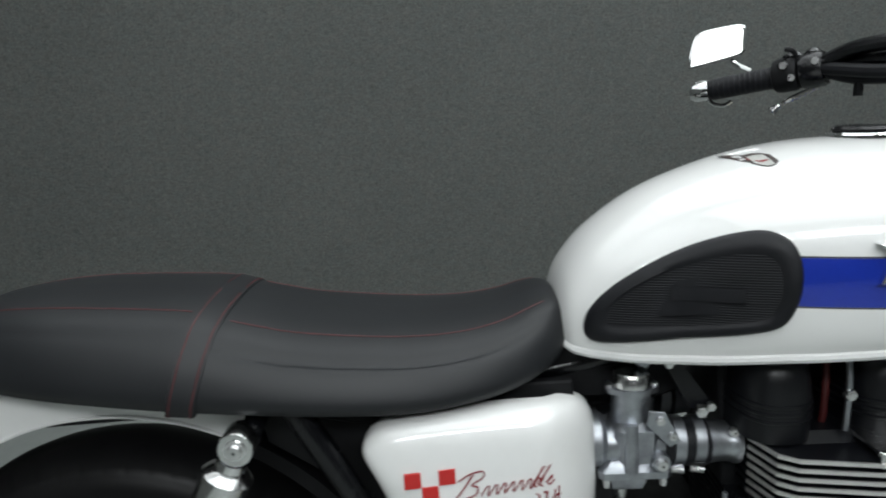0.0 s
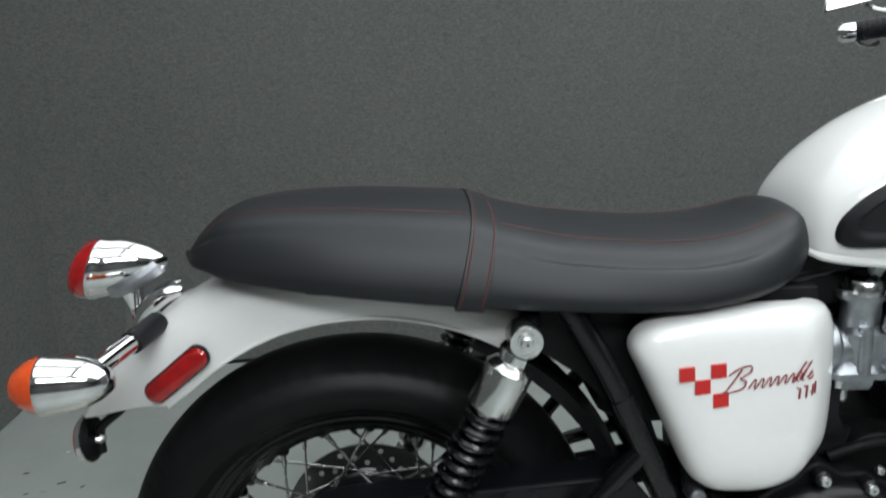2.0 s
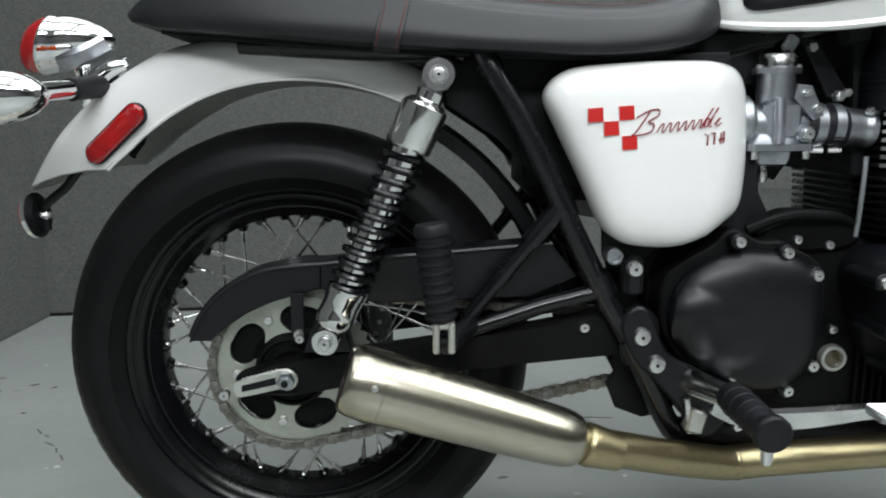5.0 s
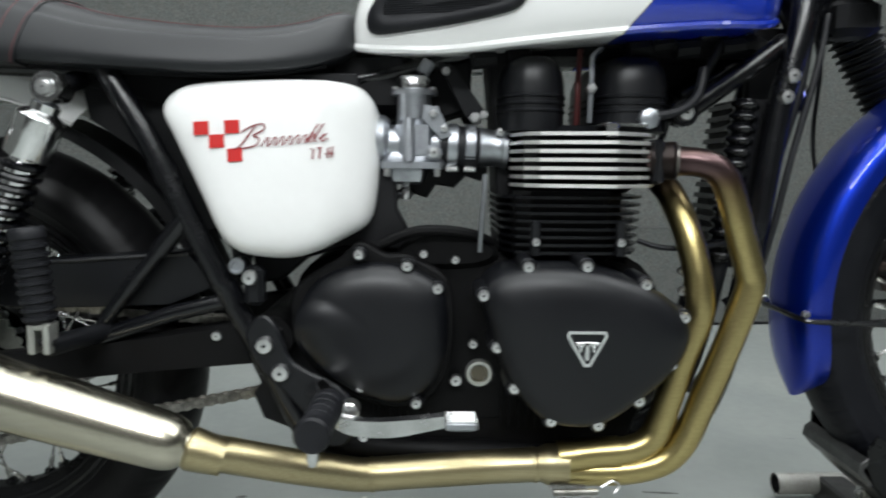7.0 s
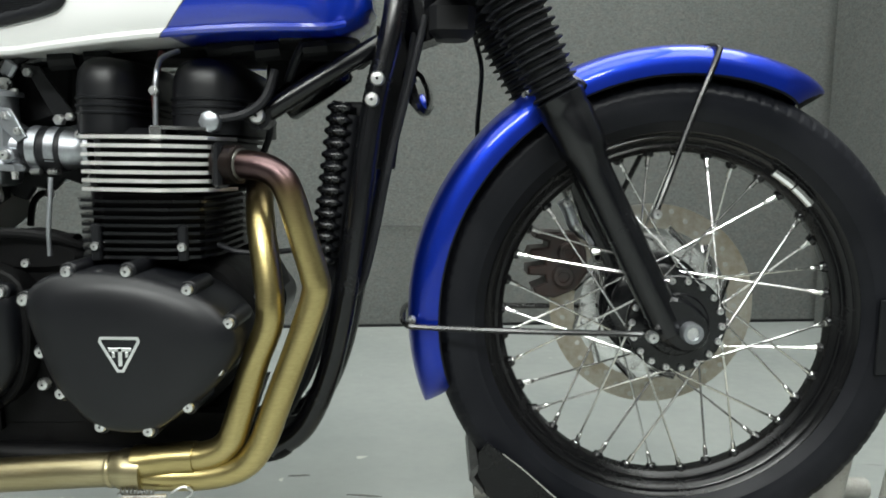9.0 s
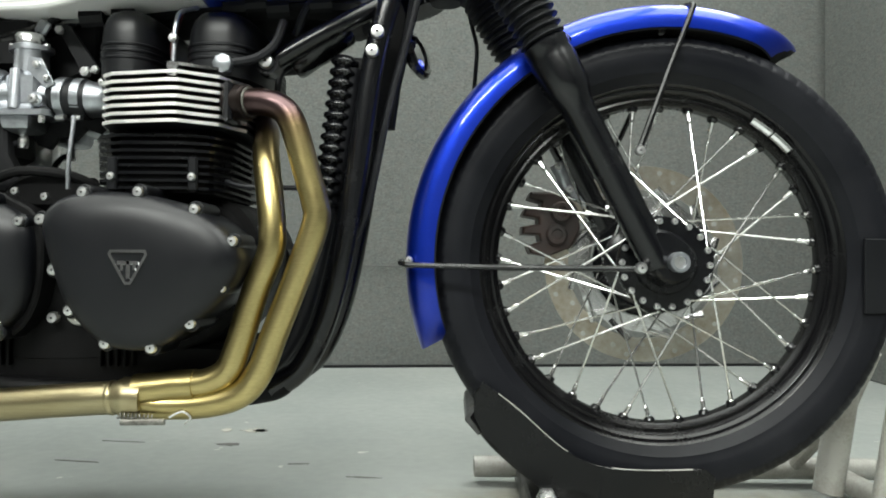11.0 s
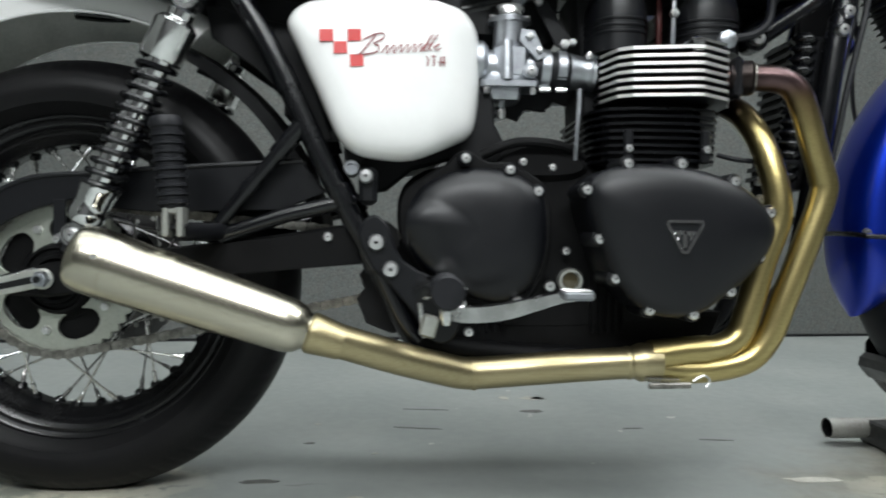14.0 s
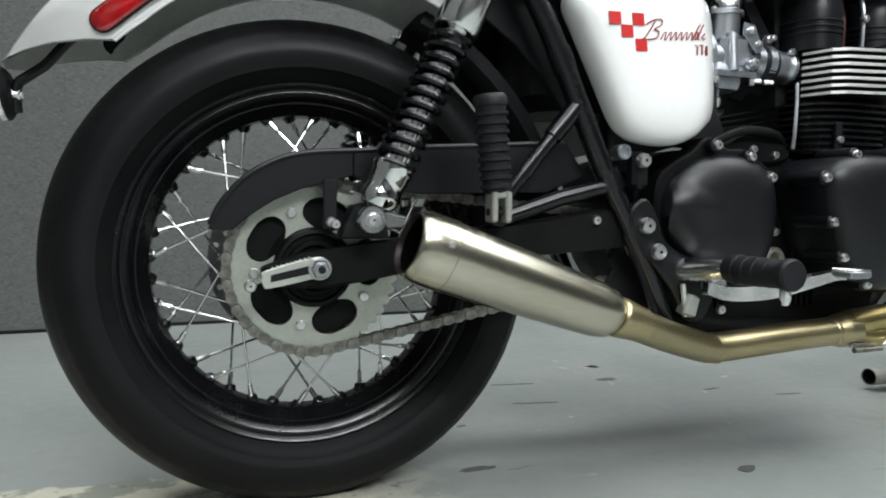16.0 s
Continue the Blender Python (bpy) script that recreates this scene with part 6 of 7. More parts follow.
    part("bracket", Mesh().plate([(0.640, 0.72), (0.662, 0.716), (0.705, 0.655), (0.69, 0.645), (0.68, 0.648)], y * 0.9 - 0.002, y * 0.9 + 0.002, 0.0008), SATIN, body)
    bolt(body, 0.652, y + s * 0.005, 0.707, 0.55, NUT)
    bolt(body, 0.69, y + s * 0.005, 0.648, 0.7, NUT)
    bolt(body, 0.702, y + s * 0.002, 0.652, 0.55, NUT)
    return body


carburettor(-1)
carburettor(1)


# ---- exhaust ----
def exhaust():
    near = smooth([(0.905, -0.115, 0.594), (0.935, -0.126, 0.594), (0.966, -0.134, 0.591), (0.987, -0.137, 0.58), (1.0, -0.139, 0.557), (1.017, -0.14, 0.50), (1.028, -0.141, 0.462), (1.03, -0.141, 0.436), (1.01, -0.141, 0.375), (0.977, -0.14, 0.288), (0.960, -0.139, 0.244), (0.936, -0.137, 0.214), (0.895, -0.135, 0.2), (0.84, -0.133, 0.196), (0.79, -0.134, 0.2)], 8)
    far = smooth([(0.905, 0.02, 0.594), (0.93, -0.02, 0.582), (0.944, -0.06, 0.562), (0.951, -0.09, 0.538), (0.959, -0.113, 0.505), (0.967, -0.127, 0.465), (0.972, -0.134, 0.427), (0.97, -0.135, 0.395), (0.951, -0.136, 0.345), (0.93, -0.138, 0.272), (0.917, -0.138, 0.243), (0.891, -0.138, 0.228), (0.85, -0.136, 0.223), (0.79, -0.135, 0.214)], 8)
    body = part("exhaust", Mesh().tube(near, 0.0178, 24), HEADER, bike, "two-into-one exhaust, steel tinted straw and purple", 60)
    part("header_pipe", Mesh().tube(far, 0.0178, 24), HEADER, body, "straw-tinted header pipe", 60)
    part("port_collar", Mesh().lathe([(0.02, -0.03), (0.0235, -0.028), (0.0235, -0.002), (0.021, 0.0), (0.0185, 0.001)], (0.937, -0.127, 0.594), (1, -0.4, 0), 28), SCORCHED, body, "scorched brown port collar")
    part("collar_ring", Mesh().lathe([(0.0182, 0.0), (0.0198, 0.0008), (0.0198, 0.0022), (0.0182, 0.003)], (0.9375, -0.1272, 0.594), (1, -0.35, -0.02), 28), CHAIN, body)
    part("port_flange", Mesh().box((0.912, -0.118, 0.592), (0.012, 0.05, 0.055), 0.004), SATIN, body)
    part("joint", Mesh().tube([(0.876, -0.137, 0.225), (0.846, -0.136, 0.2228), (0.80, -0.135, 0.2155)], [0.0198, 0.0196, 0.022], 24), HEADER, body, "slip joint sleeve", 60)
    mid = smooth([(0.81, -0.135, 0.207), (0.775, -0.135, 0.2065), (0.70, -0.132, 0.201), (0.60, -0.128, 0.1925), (0.572, -0.128, 0.1905), (0.557, -0.129, 0.1898), (0.543, -0.133, 0.1915), (0.525, -0.139, 0.1962), (0.46, -0.161, 0.2155), (0.40, -0.182, 0.236), (0.36, -0.1965, 0.2495), (0.335, -0.2, 0.2583)], 6)
    part("link_pipe", Mesh().tube(mid, [0.026] * 6 + [0.0215] * (len(mid) - 6), 28), PIPE, body, "pale straw connecting pipe", 60)
    for x, y, z, ax in ((0.56, -0.128, 0.1895, (1, 0.03, 0.06)), (0.768, -0.135, 0.206, (1, 0.03, 0.07))):
        part("weld", Mesh().lathe([(0.0214, -0.004), (0.0226, -0.001), (0.0226, 0.002), (0.0214, 0.004)], (x, y, z), ax, 28), PIPE, body)
    a, b = Vector((0.362, -0.198, 0.2495)), Vector((0.078, -0.216, 0.345))
    axis, length = (b - a).normalized(), (b - a).length
    can = [(0.0218, -0.004), (0.0225, 0.0135), (0.0242, 0.0165), (0.0268, 0.019), (0.0298, 0.0235), (0.0322, 0.031), (0.0338, 0.042), (0.0348, 0.06), (0.0363, 0.10), (0.0383, 0.16), (0.0402, 0.24),
           (0.0412, length - 0.036), (0.0409, length - 0.022), (0.0399, length - 0.0125), (0.038, length - 0.006), (0.0355, length - 0.0022), (0.0338, length - 0.0014), (0.0328, length - 0.004), (0.0324, length - 0.06), (0.0, length - 0.06)]
    part("silencer", Mesh().lathe(can, a, axis, 48), SILENCER, body, "brushed steel tapered silencer", 50)
    part("joint_flare", Mesh().lathe([(0.0228, 0.0125), (0.0252, 0.0105), (0.0256, 0.006), (0.0248, -0.002), (0.0233, -0.014), (0.022, -0.026), (0.0214, -0.032)], a, axis, 32, caps=False), PIPE, body, "flared end of the connecting pipe", 60)
    part("end_seam", Mesh().lathe([(0.0405, length - 0.046), (0.04165, length - 0.0455), (0.04165, length - 0.0448), (0.0405, length - 0.0443)], a, axis, 48), SILENCER, body)
    p = a + axis * (length - 0.04)
    bolt(body, p.x, p.y - 0.0395, p.z + 0.012, 0.5)
    part("end_rim", Mesh().lathe([(0.0352, length - 0.0018), (0.034, length - 0.0008), (0.0326, length - 0.0028), (0.032, length - 0.05)], a, axis, 48, caps=False), SCORCHED, body, "heat-browned silencer rim")
    part("baffle", Mesh().lathe([(0.0318, length - 0.054), (0.0318, length - 0.007), (0.031, length - 0.007), (0.031, length - 0.054)], a, axis, 40, caps=False, loop=True), MOUTH_BLACK, body, "dark silencer mouth")
    part("baffle_plate", Mesh().lathe([(0.0345, length - 0.05), (0.0, length - 0.049)], a, axis, 40), MOUTH_BLACK, body)
    spring = coil((0.83, -0.157, 0.186), (0.785, -0.157, 0.188), 0.0032, 0.001, 9)
    part("spring", spring, CHAIN, body, "small retaining spring")
    part("spring_sleeve", Mesh().tube([(0.845, -0.159, 0.181), (0.79, -0.159, 0.18)], 0.0042, 10), CHAIN, body)
    part("spring_hook", Mesh().tube(smooth([(0.85, -0.157, 0.186), (0.865, -0.155, 0.193), (0.875, -0.151, 0.185), (0.868, -0.153, 0.177)], 4), 0.0015, 6), STEEL, body)
    return body


exhaust()


# ---- foot controls ----
def foot_controls():
    hanger = smooth([(0.405, 0.375), (0.425, 0.40), (0.445, 0.385), (0.465, 0.34), (0.52, 0.31), (0.545, 0.275), (0.53, 0.235), (0.50, 0.235), (0.48, 0.27), (0.445, 0.31), (0.425, 0.33)], 3, loop=True)
    body = part("footrest_hanger", Mesh().plate(hanger, -0.143, -0.133, 0.003), SATIN, bike, "black steel footrest hanger")
    bolt(body, 0.43, -0.146, 0.3635, 1.6)
    bolt(body, 0.449, -0.146, 0.3285, 1.6)
    bolt(body, 0.416, -0.155, 0.449, 1.35)
    part("upper_bracket", Mesh().box((0.418, -0.136, 0.437), (0.024, 0.026, 0.05), 0.006), SATIN, body)
    part("footrest_pivot", Mesh().tube([(0.495, -0.138, 0.303), (0.515, -0.205, 0.309)], [0.017, 0.014], 12), POLISHED, body, "polished footrest pivot")
    p0, p1 = Vector((0.517, -0.207, 0.310)), Vector((0.515, -0.312, 0.311))
    part("footrest_rubber", Mesh().tube([p0, p0.lerp(p1, 0.1), p0.lerp(p1, 0.9), p1], [0.018, 0.0188, 0.0172, 0.016], 18), RUBBER, body, "black rubber footrest")
    part("end_knob", Mesh().lathe([(0.017, -0.002), (0.0192, 0.002), (0.0196, 0.011), (0.0172, 0.0145), (0.0, 0.015)], p0.lerp(p1, 0.87), p1 - p0, 20), RUBBER, body)
    for k in range(4):
        part("rubber_rib", Mesh().lathe([(0.018 - 0.0005 * k, -0.004), (0.0196 - 0.0005 * k, -0.002), (0.0196 - 0.0005 * k, 0.002), (0.018 - 0.0005 * k, 0.004)], p0.lerp(p1, 0.16 + 0.17 * k), p1 - p0, 18), RUBBER, body)
    part("feeler_peg", Mesh().tube([(0.514, -0.30, 0.294), (0.514, -0.301, 0.282), (0.514, -0.301, 0.275)], [0.0065, 0.0065, 0.004], 8), POLISHED, body)
    lever = smooth([(0.512, -0.165, 0.281, 0.009), (0.535, -0.18, 0.275, 0.01), (0.57, -0.195, 0.277, 0.0105), (0.6, -0.21, 0.284, 0.0103), (0.63, -0.225, 0.294, 0.0085), (0.655, -0.236, 0.302, 0.007), (0.668, -0.242, 0.3035, 0.006)], 5)
    bars = [[(x, y - 0.006, z - h), (x, y + 0.006, z - h - 0.001), (x, y + 0.006, z + h), (x, y - 0.006, z + h - 0.0015)] for x, y, z, h in lever]
    pedal = part("brake_pedal", Mesh().loft(bars), POLISHED, bike, "polished alloy brake pedal")
    part("pad", Mesh().box((0.669, -0.253, 0.3055), (0.036, 0.034, 0.0105), 0.0025), CAST, pedal, "ribbed alloy pedal pad")
    for k in range(6):
        part("rib", Mesh().box((0.669, -0.2675 + 0.0058 * k, 0.3108), (0.034, 0.003, 0.003), 0.0009), POLISHED, pedal)
    part("pivot", Mesh().lathe([(0.013, 0.01), (0.013, -0.012), (0.01, -0.014), (0.0, -0.014)], (0.535, -0.152, 0.283), (0, 1, 0), 14), STEEL, pedal)
    part("switch_block", Mesh().box((0.50, -0.145, 0.255), (0.022, 0.02, 0.03), 0.003, Matrix.Rotation(radians(15), 3, "Y")), ZINC, pedal)
    part("switch_rod", Mesh().tube([(0.488, -0.148, 0.285), (0.494, -0.148, 0.24)], 0.004, 8), STEEL, pedal)
    bolt(pedal, 0.552, -0.15, 0.248, 0.9)
    # folded-up rear footrest
    for s in (-1, 1):
        peg = part("rear_footrest", Mesh().lathe([(0.011, 0.0), (0.0155, 0.004), (0.0165, 0.05), (0.0178, 0.098), (0.0195, 0.1), (0.0198, 0.108), (0.017, 0.1125), (0.0, 0.1135)], (0.188, s * 0.2, 0.4), (-0.1, 0, 1), 20), RUBBER, bike, "folded black rubber pillion footrest")
        for k in range(9):
            r = 0.0172 + 0.00018 * k
            part("rubber_rib", Mesh().lathe([(r - 0.002, -0.0032), (r + 0.0012, -0.0018), (r + 0.0012, 0.0018), (r - 0.002, 0.0032)], (0.1872 - 0.00102 * k, s * 0.2, 0.4085 + 0.0102 * k), (-0.1, 0, 1), 20), RUBBER, peg)
        clevis = Mesh()
        for dx in (-0.0085, 0.0085):
            clevis.box((0.19 + dx, s * 0.202, 0.385), (0.0075, 0.024, 0.036), 0.002)
        clevis.box((0.19, s * 0.2, 0.399), (0.024, 0.024, 0.009), 0.002)
        part("clevis", clevis, ZINC, peg, "zinc-plated hinge fork")
        part("hinge_pin", Mesh().tube([(0.176, s * 0.202, 0.379), (0.205, s * 0.202, 0.379)], 0.0042, 10), DULL, peg)
        part("peg_bracket", Mesh().tube([(0.193, s * 0.198, 0.374), (0.21, s * 0.155, 0.374), (0.225, s * 0.122, 0.375)], 0.012, 12), SATIN, peg)


foot_controls()


# ---- front end ----
def fork():
    up = Vector((1.274, 0, 0.789)) - Vector((1.484, 0, 0.385))
    up.normalize()
    body = None
    for s in (-1, 1):
        y = s * 0.095
        low = Vector((1.484, y, 0.385))
        slider = [(0.015, -0.01), (0.022, -0.002), (0.0228, 0.05), (0.0228, 0.228), (0.0238, 0.243), (0.0275, 0.255), (0.0312, 0.264), (0.032, 0.275), (0.0322, 0.312), (0.0305, 0.319), (0.0318, 0.324), (0.0318, 0.335), (0.024, 0.342)]
        leg = Mesh().lathe(slider, low, up, 28)
        leg.dome(smooth([(1.474, 0.43), (1.503, 0.425), (1.527, 0.403), (1.53, 0.38), (1.517, 0.363), (1.495, 0.36), (1.477, 0.372), (1.466, 0.40)], 4, loop=True), ((0.004, y - 0.02), (0, y - 0.015), (0, y + 0.015), (0.004, y + 0.02)))
        if body is None:
            body = part("fork", leg, GLOSS, bike, "black telescopic fork with rubber gaiters")
        else:
            part("slider", leg, GLOSS, body)
        bellows = []
        for k in range(15):
            h = 0.335 + 0.0118 * k
            bellows += [(0.0255 + 0.0006 * k, h), (0.0255 + 0.0006 * k, h + 0.004), (0.0325 + 0.0008 * k, h + 0.0065), (0.0325 + 0.0008 * k, h + 0.0085), (0.0255 + 0.0006 * k, h + 0.0112)]
        part("gaiter", Mesh().lathe(bellows, low, up, 28), RUBBER, body, "ribbed black rubber gaiter", 20)
        part("stanchion", Mesh().lathe([(0.02, 0.50), (0.02, 0.66)], low, up, 20), CHROME, body)
        part("mount", Mesh().box((1.345, s * 0.07, 0.682), (0.045, 0.03, 0.02), 0.004, Matrix.Rotation(radians(25), 3, "Y")), SATIN, body)
        bolt(body, 1.456, s * 0.116 if s > 0 else -0.116, 0.38, 1.1)
        part("axle_end", Mesh().lathe([(0.0135, 0.0), (0.0135, 0.016), (0.0125, 0.018), (0.0085, 0.018), (0.008, 0.008), (0.0, 0.008)], (1.503, s * 0.112, 0.388), (0, s, 0), 24), CAST, body, "dull hollow axle end")
    part("axle", Mesh().tube([(1.503, -0.125, 0.388), (1.503, 0.125, 0.388)], 0.0095, 14), STEEL, body)
    for h in (0.515, 0.665):
        c = Vector((1.484, 0, 0.385)) + up * h
        part("yoke", Mesh().box(c + Vector((-0.02, 0, 0)), (0.10, 0.25, 0.032), 0.008, Matrix.Rotation(radians(-26), 3, "Y")), SATIN, body, "black fork yoke")
    part("cable", Mesh().tube(smooth([(1.225, 0.11, 0.82), (1.236, 0.13, 0.785), (1.245, 0.13, 0.745), (1.243, 0.13, 0.70), (1.24, 0.13, 0.655), (1.243, 0.13, 0.61), (1.253, 0.13, 0.575), (1.275, 0.12, 0.54)], 5), 0.0036, 8), RUBBER, body, "black cable")
    part("horn_bracket", Mesh().box((1.195, -0.03, 0.785), (0.06, 0.06, 0.05), 0.01), DULL, body)
    part("indicator_lens", Mesh().lathe([(0.0, -0.03), (0.02, -0.022), (0.03, -0.005), (0.03, 0.0), (0.0, 0.012)], (1.315, -0.19, 0.835), (-0.9, 0, 0.2), 24), AMBER_LENS, body, "amber front indicator")
    part("indicator_stem", Mesh().tube([(1.31, -0.19, 0.835), (1.26, -0.11, 0.85)], 0.008, 10), CHROME, body)
    return body


fork()


def brake_caliper():
    """A finned two-piston caliper behind the disc, with its alloy bracket."""
    outline = [(1.352, 0.497), (1.33, 0.498), (1.326, 0.488), (1.347, 0.482), (1.346, 0.474), (1.321, 0.471), (1.317, 0.461), (1.342, 0.456), (1.342, 0.447), (1.317, 0.443), (1.317, 0.431), (1.343, 0.43), (1.345, 0.42), (1.325, 0.412),
               (1.33, 0.4), (1.358, 0.396), (1.392, 0.41), (1.408, 0.438), (1.404, 0.472), (1.386, 0.496)]
    body = part("brake_caliper", Mesh().plate(outline, 0.062, 0.118, 0.003), CALIPER, bike, "finned two-piston brake caliper, dark with grime")
    for x, z in ((1.377, 0.466), (1.37, 0.43)):
        part("piston", Mesh().lathe([(0.017, 0.07), (0.017, 0.056), (0.014, 0.053), (0.009, 0.053), (0.008, 0.056), (0.0, 0.056)], (x, 0, z), (0, 1, 0), 20), CALIPER, body, "rust-brown piston housing")
    arm = Mesh().tube(smooth([(1.372, 0.085, 0.545), (1.382, 0.085, 0.528), (1.39, 0.085, 0.505), (1.405, 0.085, 0.49), (1.425, 0.085, 0.478)], 4), [0.011, 0.012, 0.012, 0.012, 0.012, 0.012, 0.011, 0.011, 0.01, 0.01, 0.009, 0.009, 0.008, 0.008, 0.008, 0.008, 0.008], 12)
    part("caliper_bracket", arm, CAST, body, "alloy caliper bracket")
    for x, z in ((1.375, 0.54), (1.392, 0.503)):
        bolt(body, x, 0.072, z, 0.9)
    return body


brake_caliper()


def oil_cooler():
    body = part("oil_cooler", Mesh().plate([(1.02, 0.46), (1.046, 0.678), (1.09, 0.678), (1.073, 0.45), (1.03, 0.45)], -0.045, 0.05, 0.004), DULL, bike, "black finned oil cooler")
    fin = data(Mesh().loft([[(x, y, z) for x, y in ((-0.014, -0.05), (-0.008, -0.057), (0.01, -0.057), (0.016, -0.05), (0.016, 0.05), (-0.014, 0.05))] for z in (-0.0035, 0.0035)]), GLOSS, "fin")
    ridge = data(Mesh().lathe([(0.0125, -0.0085), (0.0145, -0.005), (0.0185, -0.0028), (0.0192, 0.0), (0.0185, 0.0028), (0.0145, 0.005), (0.0125, 0.0085)], (0, 0, 0), (0, 0, 1), 20), GLOSS, "bellows_ridge", 60)
    for k in range(14):
        z = 0.468 + 0.0154 * k
        x = 1.038 + (z - 0.541) * 0.13
        part("fin", fin, GLOSS, body).matrix_basis = Matrix.Translation((x, 0, z)) @ Matrix.Rotation(radians(8), 4, "Y")
        part("bellows_ridge", ridge, GLOSS, body).matrix_basis = Matrix.Translation((x - 0.004, -0.05, z)) @ Matrix.Rotation(radians(7), 4, "Y")
    return body


def tank_filler():
    """Black shapes added to fill the dark area under the front of the tank."""
    body = part("tank_filler", Mesh().plate([(0.94, 0.665), (0.985, 0.668), (1.02, 0.688), (1.05, 0.715), (1.055, 0.75), (0.94, 0.765)], 0.0, 0.02, 0.006), DULL, bike, "plain black plate under the tank")
    part("filler_drum", Mesh().lathe([(0.0, -0.052), (0.02, -0.05), (0.024, -0.044), (0.024, 0.044), (0.02, 0.05), (0.0, 0.052)], (1.01, -0.02, 0.70), (1, 0, 0.7), 24), GLOSS, body, "plain black drum", 40)
    part("lead", Mesh().tube(smooth([(0.97, -0.02, 0.672), (0.955, -0.03, 0.655), (0.95, -0.03, 0.63), (0.94, -0.02, 0.61)], 5), 0.0045, 8), RUBBER, body)
    return body


def gap_plates():
    """Black plates added to fill the dark gaps between the frame tubes."""
    part("head_fill", Mesh().plate([(1.09, 0.79), (1.145, 0.785), (1.14, 0.726), (1.125, 0.656), (1.116, 0.589), (1.081, 0.588)], 0.03, 0.045, 0.003), DULL, bike, "plain black plate behind the down tube")
    part("pivot_fill", Mesh().plate([(0.432, 0.36), (0.482, 0.366), (0.50, 0.30), (0.49, 0.245), (0.45, 0.238), (0.415, 0.252), (0.402, 0.285), (0.412, 0.3), (0.405, 0.318), (0.418, 0.338)], -0.095, -0.085, 0.002), DULL, bike, "plain black plate by the pivot")


oil_cooler()
tank_filler()
gap_plates()


def front_clutter():
    """Cables, hoses and the small round reflector ahead of the frame."""
    wires = None
    for pts, r in (([(1.16, -0.04, 0.79), (1.145, -0.05, 0.72), (1.115, -0.055, 0.60), (1.095, -0.055, 0.50), (1.075, -0.05, 0.43), (1.04, -0.04, 0.40)], 0.0048),
                   ([(1.15, -0.02, 0.80), (1.135, -0.03, 0.70), (1.105, -0.03, 0.58), (1.08, -0.03, 0.47), (1.05, -0.03, 0.34), (1.0, -0.03, 0.27)], 0.006),
                   ([(0.90, -0.10, 0.492), (0.93, -0.11, 0.484), (0.98, -0.10, 0.484), (1.03, -0.07, 0.487)], 0.0035),
                   ([(0.985, -0.07, 0.70), (1.0, -0.075, 0.735), (1.02, -0.06, 0.77)], 0.006)):
        g = Mesh().tube(smooth(pts, 6), r, 8)
        if wires is None:
            wires = part("wiring", g, RUBBER, bike, "black cables along the frame")
        else:
            part("cable", g, RUBBER, wires)
    # two black tubes added to fill the dark gap behind the headers
    for y in (-0.045, 0.03):
        line = smooth([(1.062, y, 0.66), (1.048, y, 0.56), (1.03, y, 0.46), (1.004, y, 0.34), (0.972, y, 0.262), (0.93, y, 0.225), (0.88, y, 0.215)], 6)
        part("filler_tube", Mesh().tube(line, 0.0125, 12), RUBBER, wires, "plain black tube beside the down tube")
    c = Vector((1.15, 0.02, 0.70))
    cap = part("horn_cap", Mesh().lathe([(0.0, 0.008), (0.033, 0.007), (0.0375, 0.002), (0.0375, -0.004), (0.033, -0.007), (0.0, -0.005)], c, (0.88, -0.36, 0.3), 32), GLOSS, wires, "small round horn with a chrome face")
    for sign in (-1, 1):
        part("horn_face", Mesh().lathe([(0.0325, sign * 0.0065), (0.029, sign * 0.0095), (0.02, sign * 0.0135), (0.01, sign * 0.0155), (0.0, sign * 0.016)], c, (0.88, -0.36, 0.3), 32), CHROME, cap, "domed chrome face", 60)
    for x, z, r in ((0.96, 0.735, 0.012), (0.99, 0.755, 0.009), (0.93, 0.74, 0.01), (0.90, 0.735, 0.011), (0.70, 0.72, 0.012), (0.745, 0.725, 0.01), (1.02, 0.74, 0.01)):
        part("connector", Mesh().tube([(x - 0.015, -0.075, z), (x + 0.015, -0.07, z + 0.004)], r, 8), DULL, wires)


front_clutter()


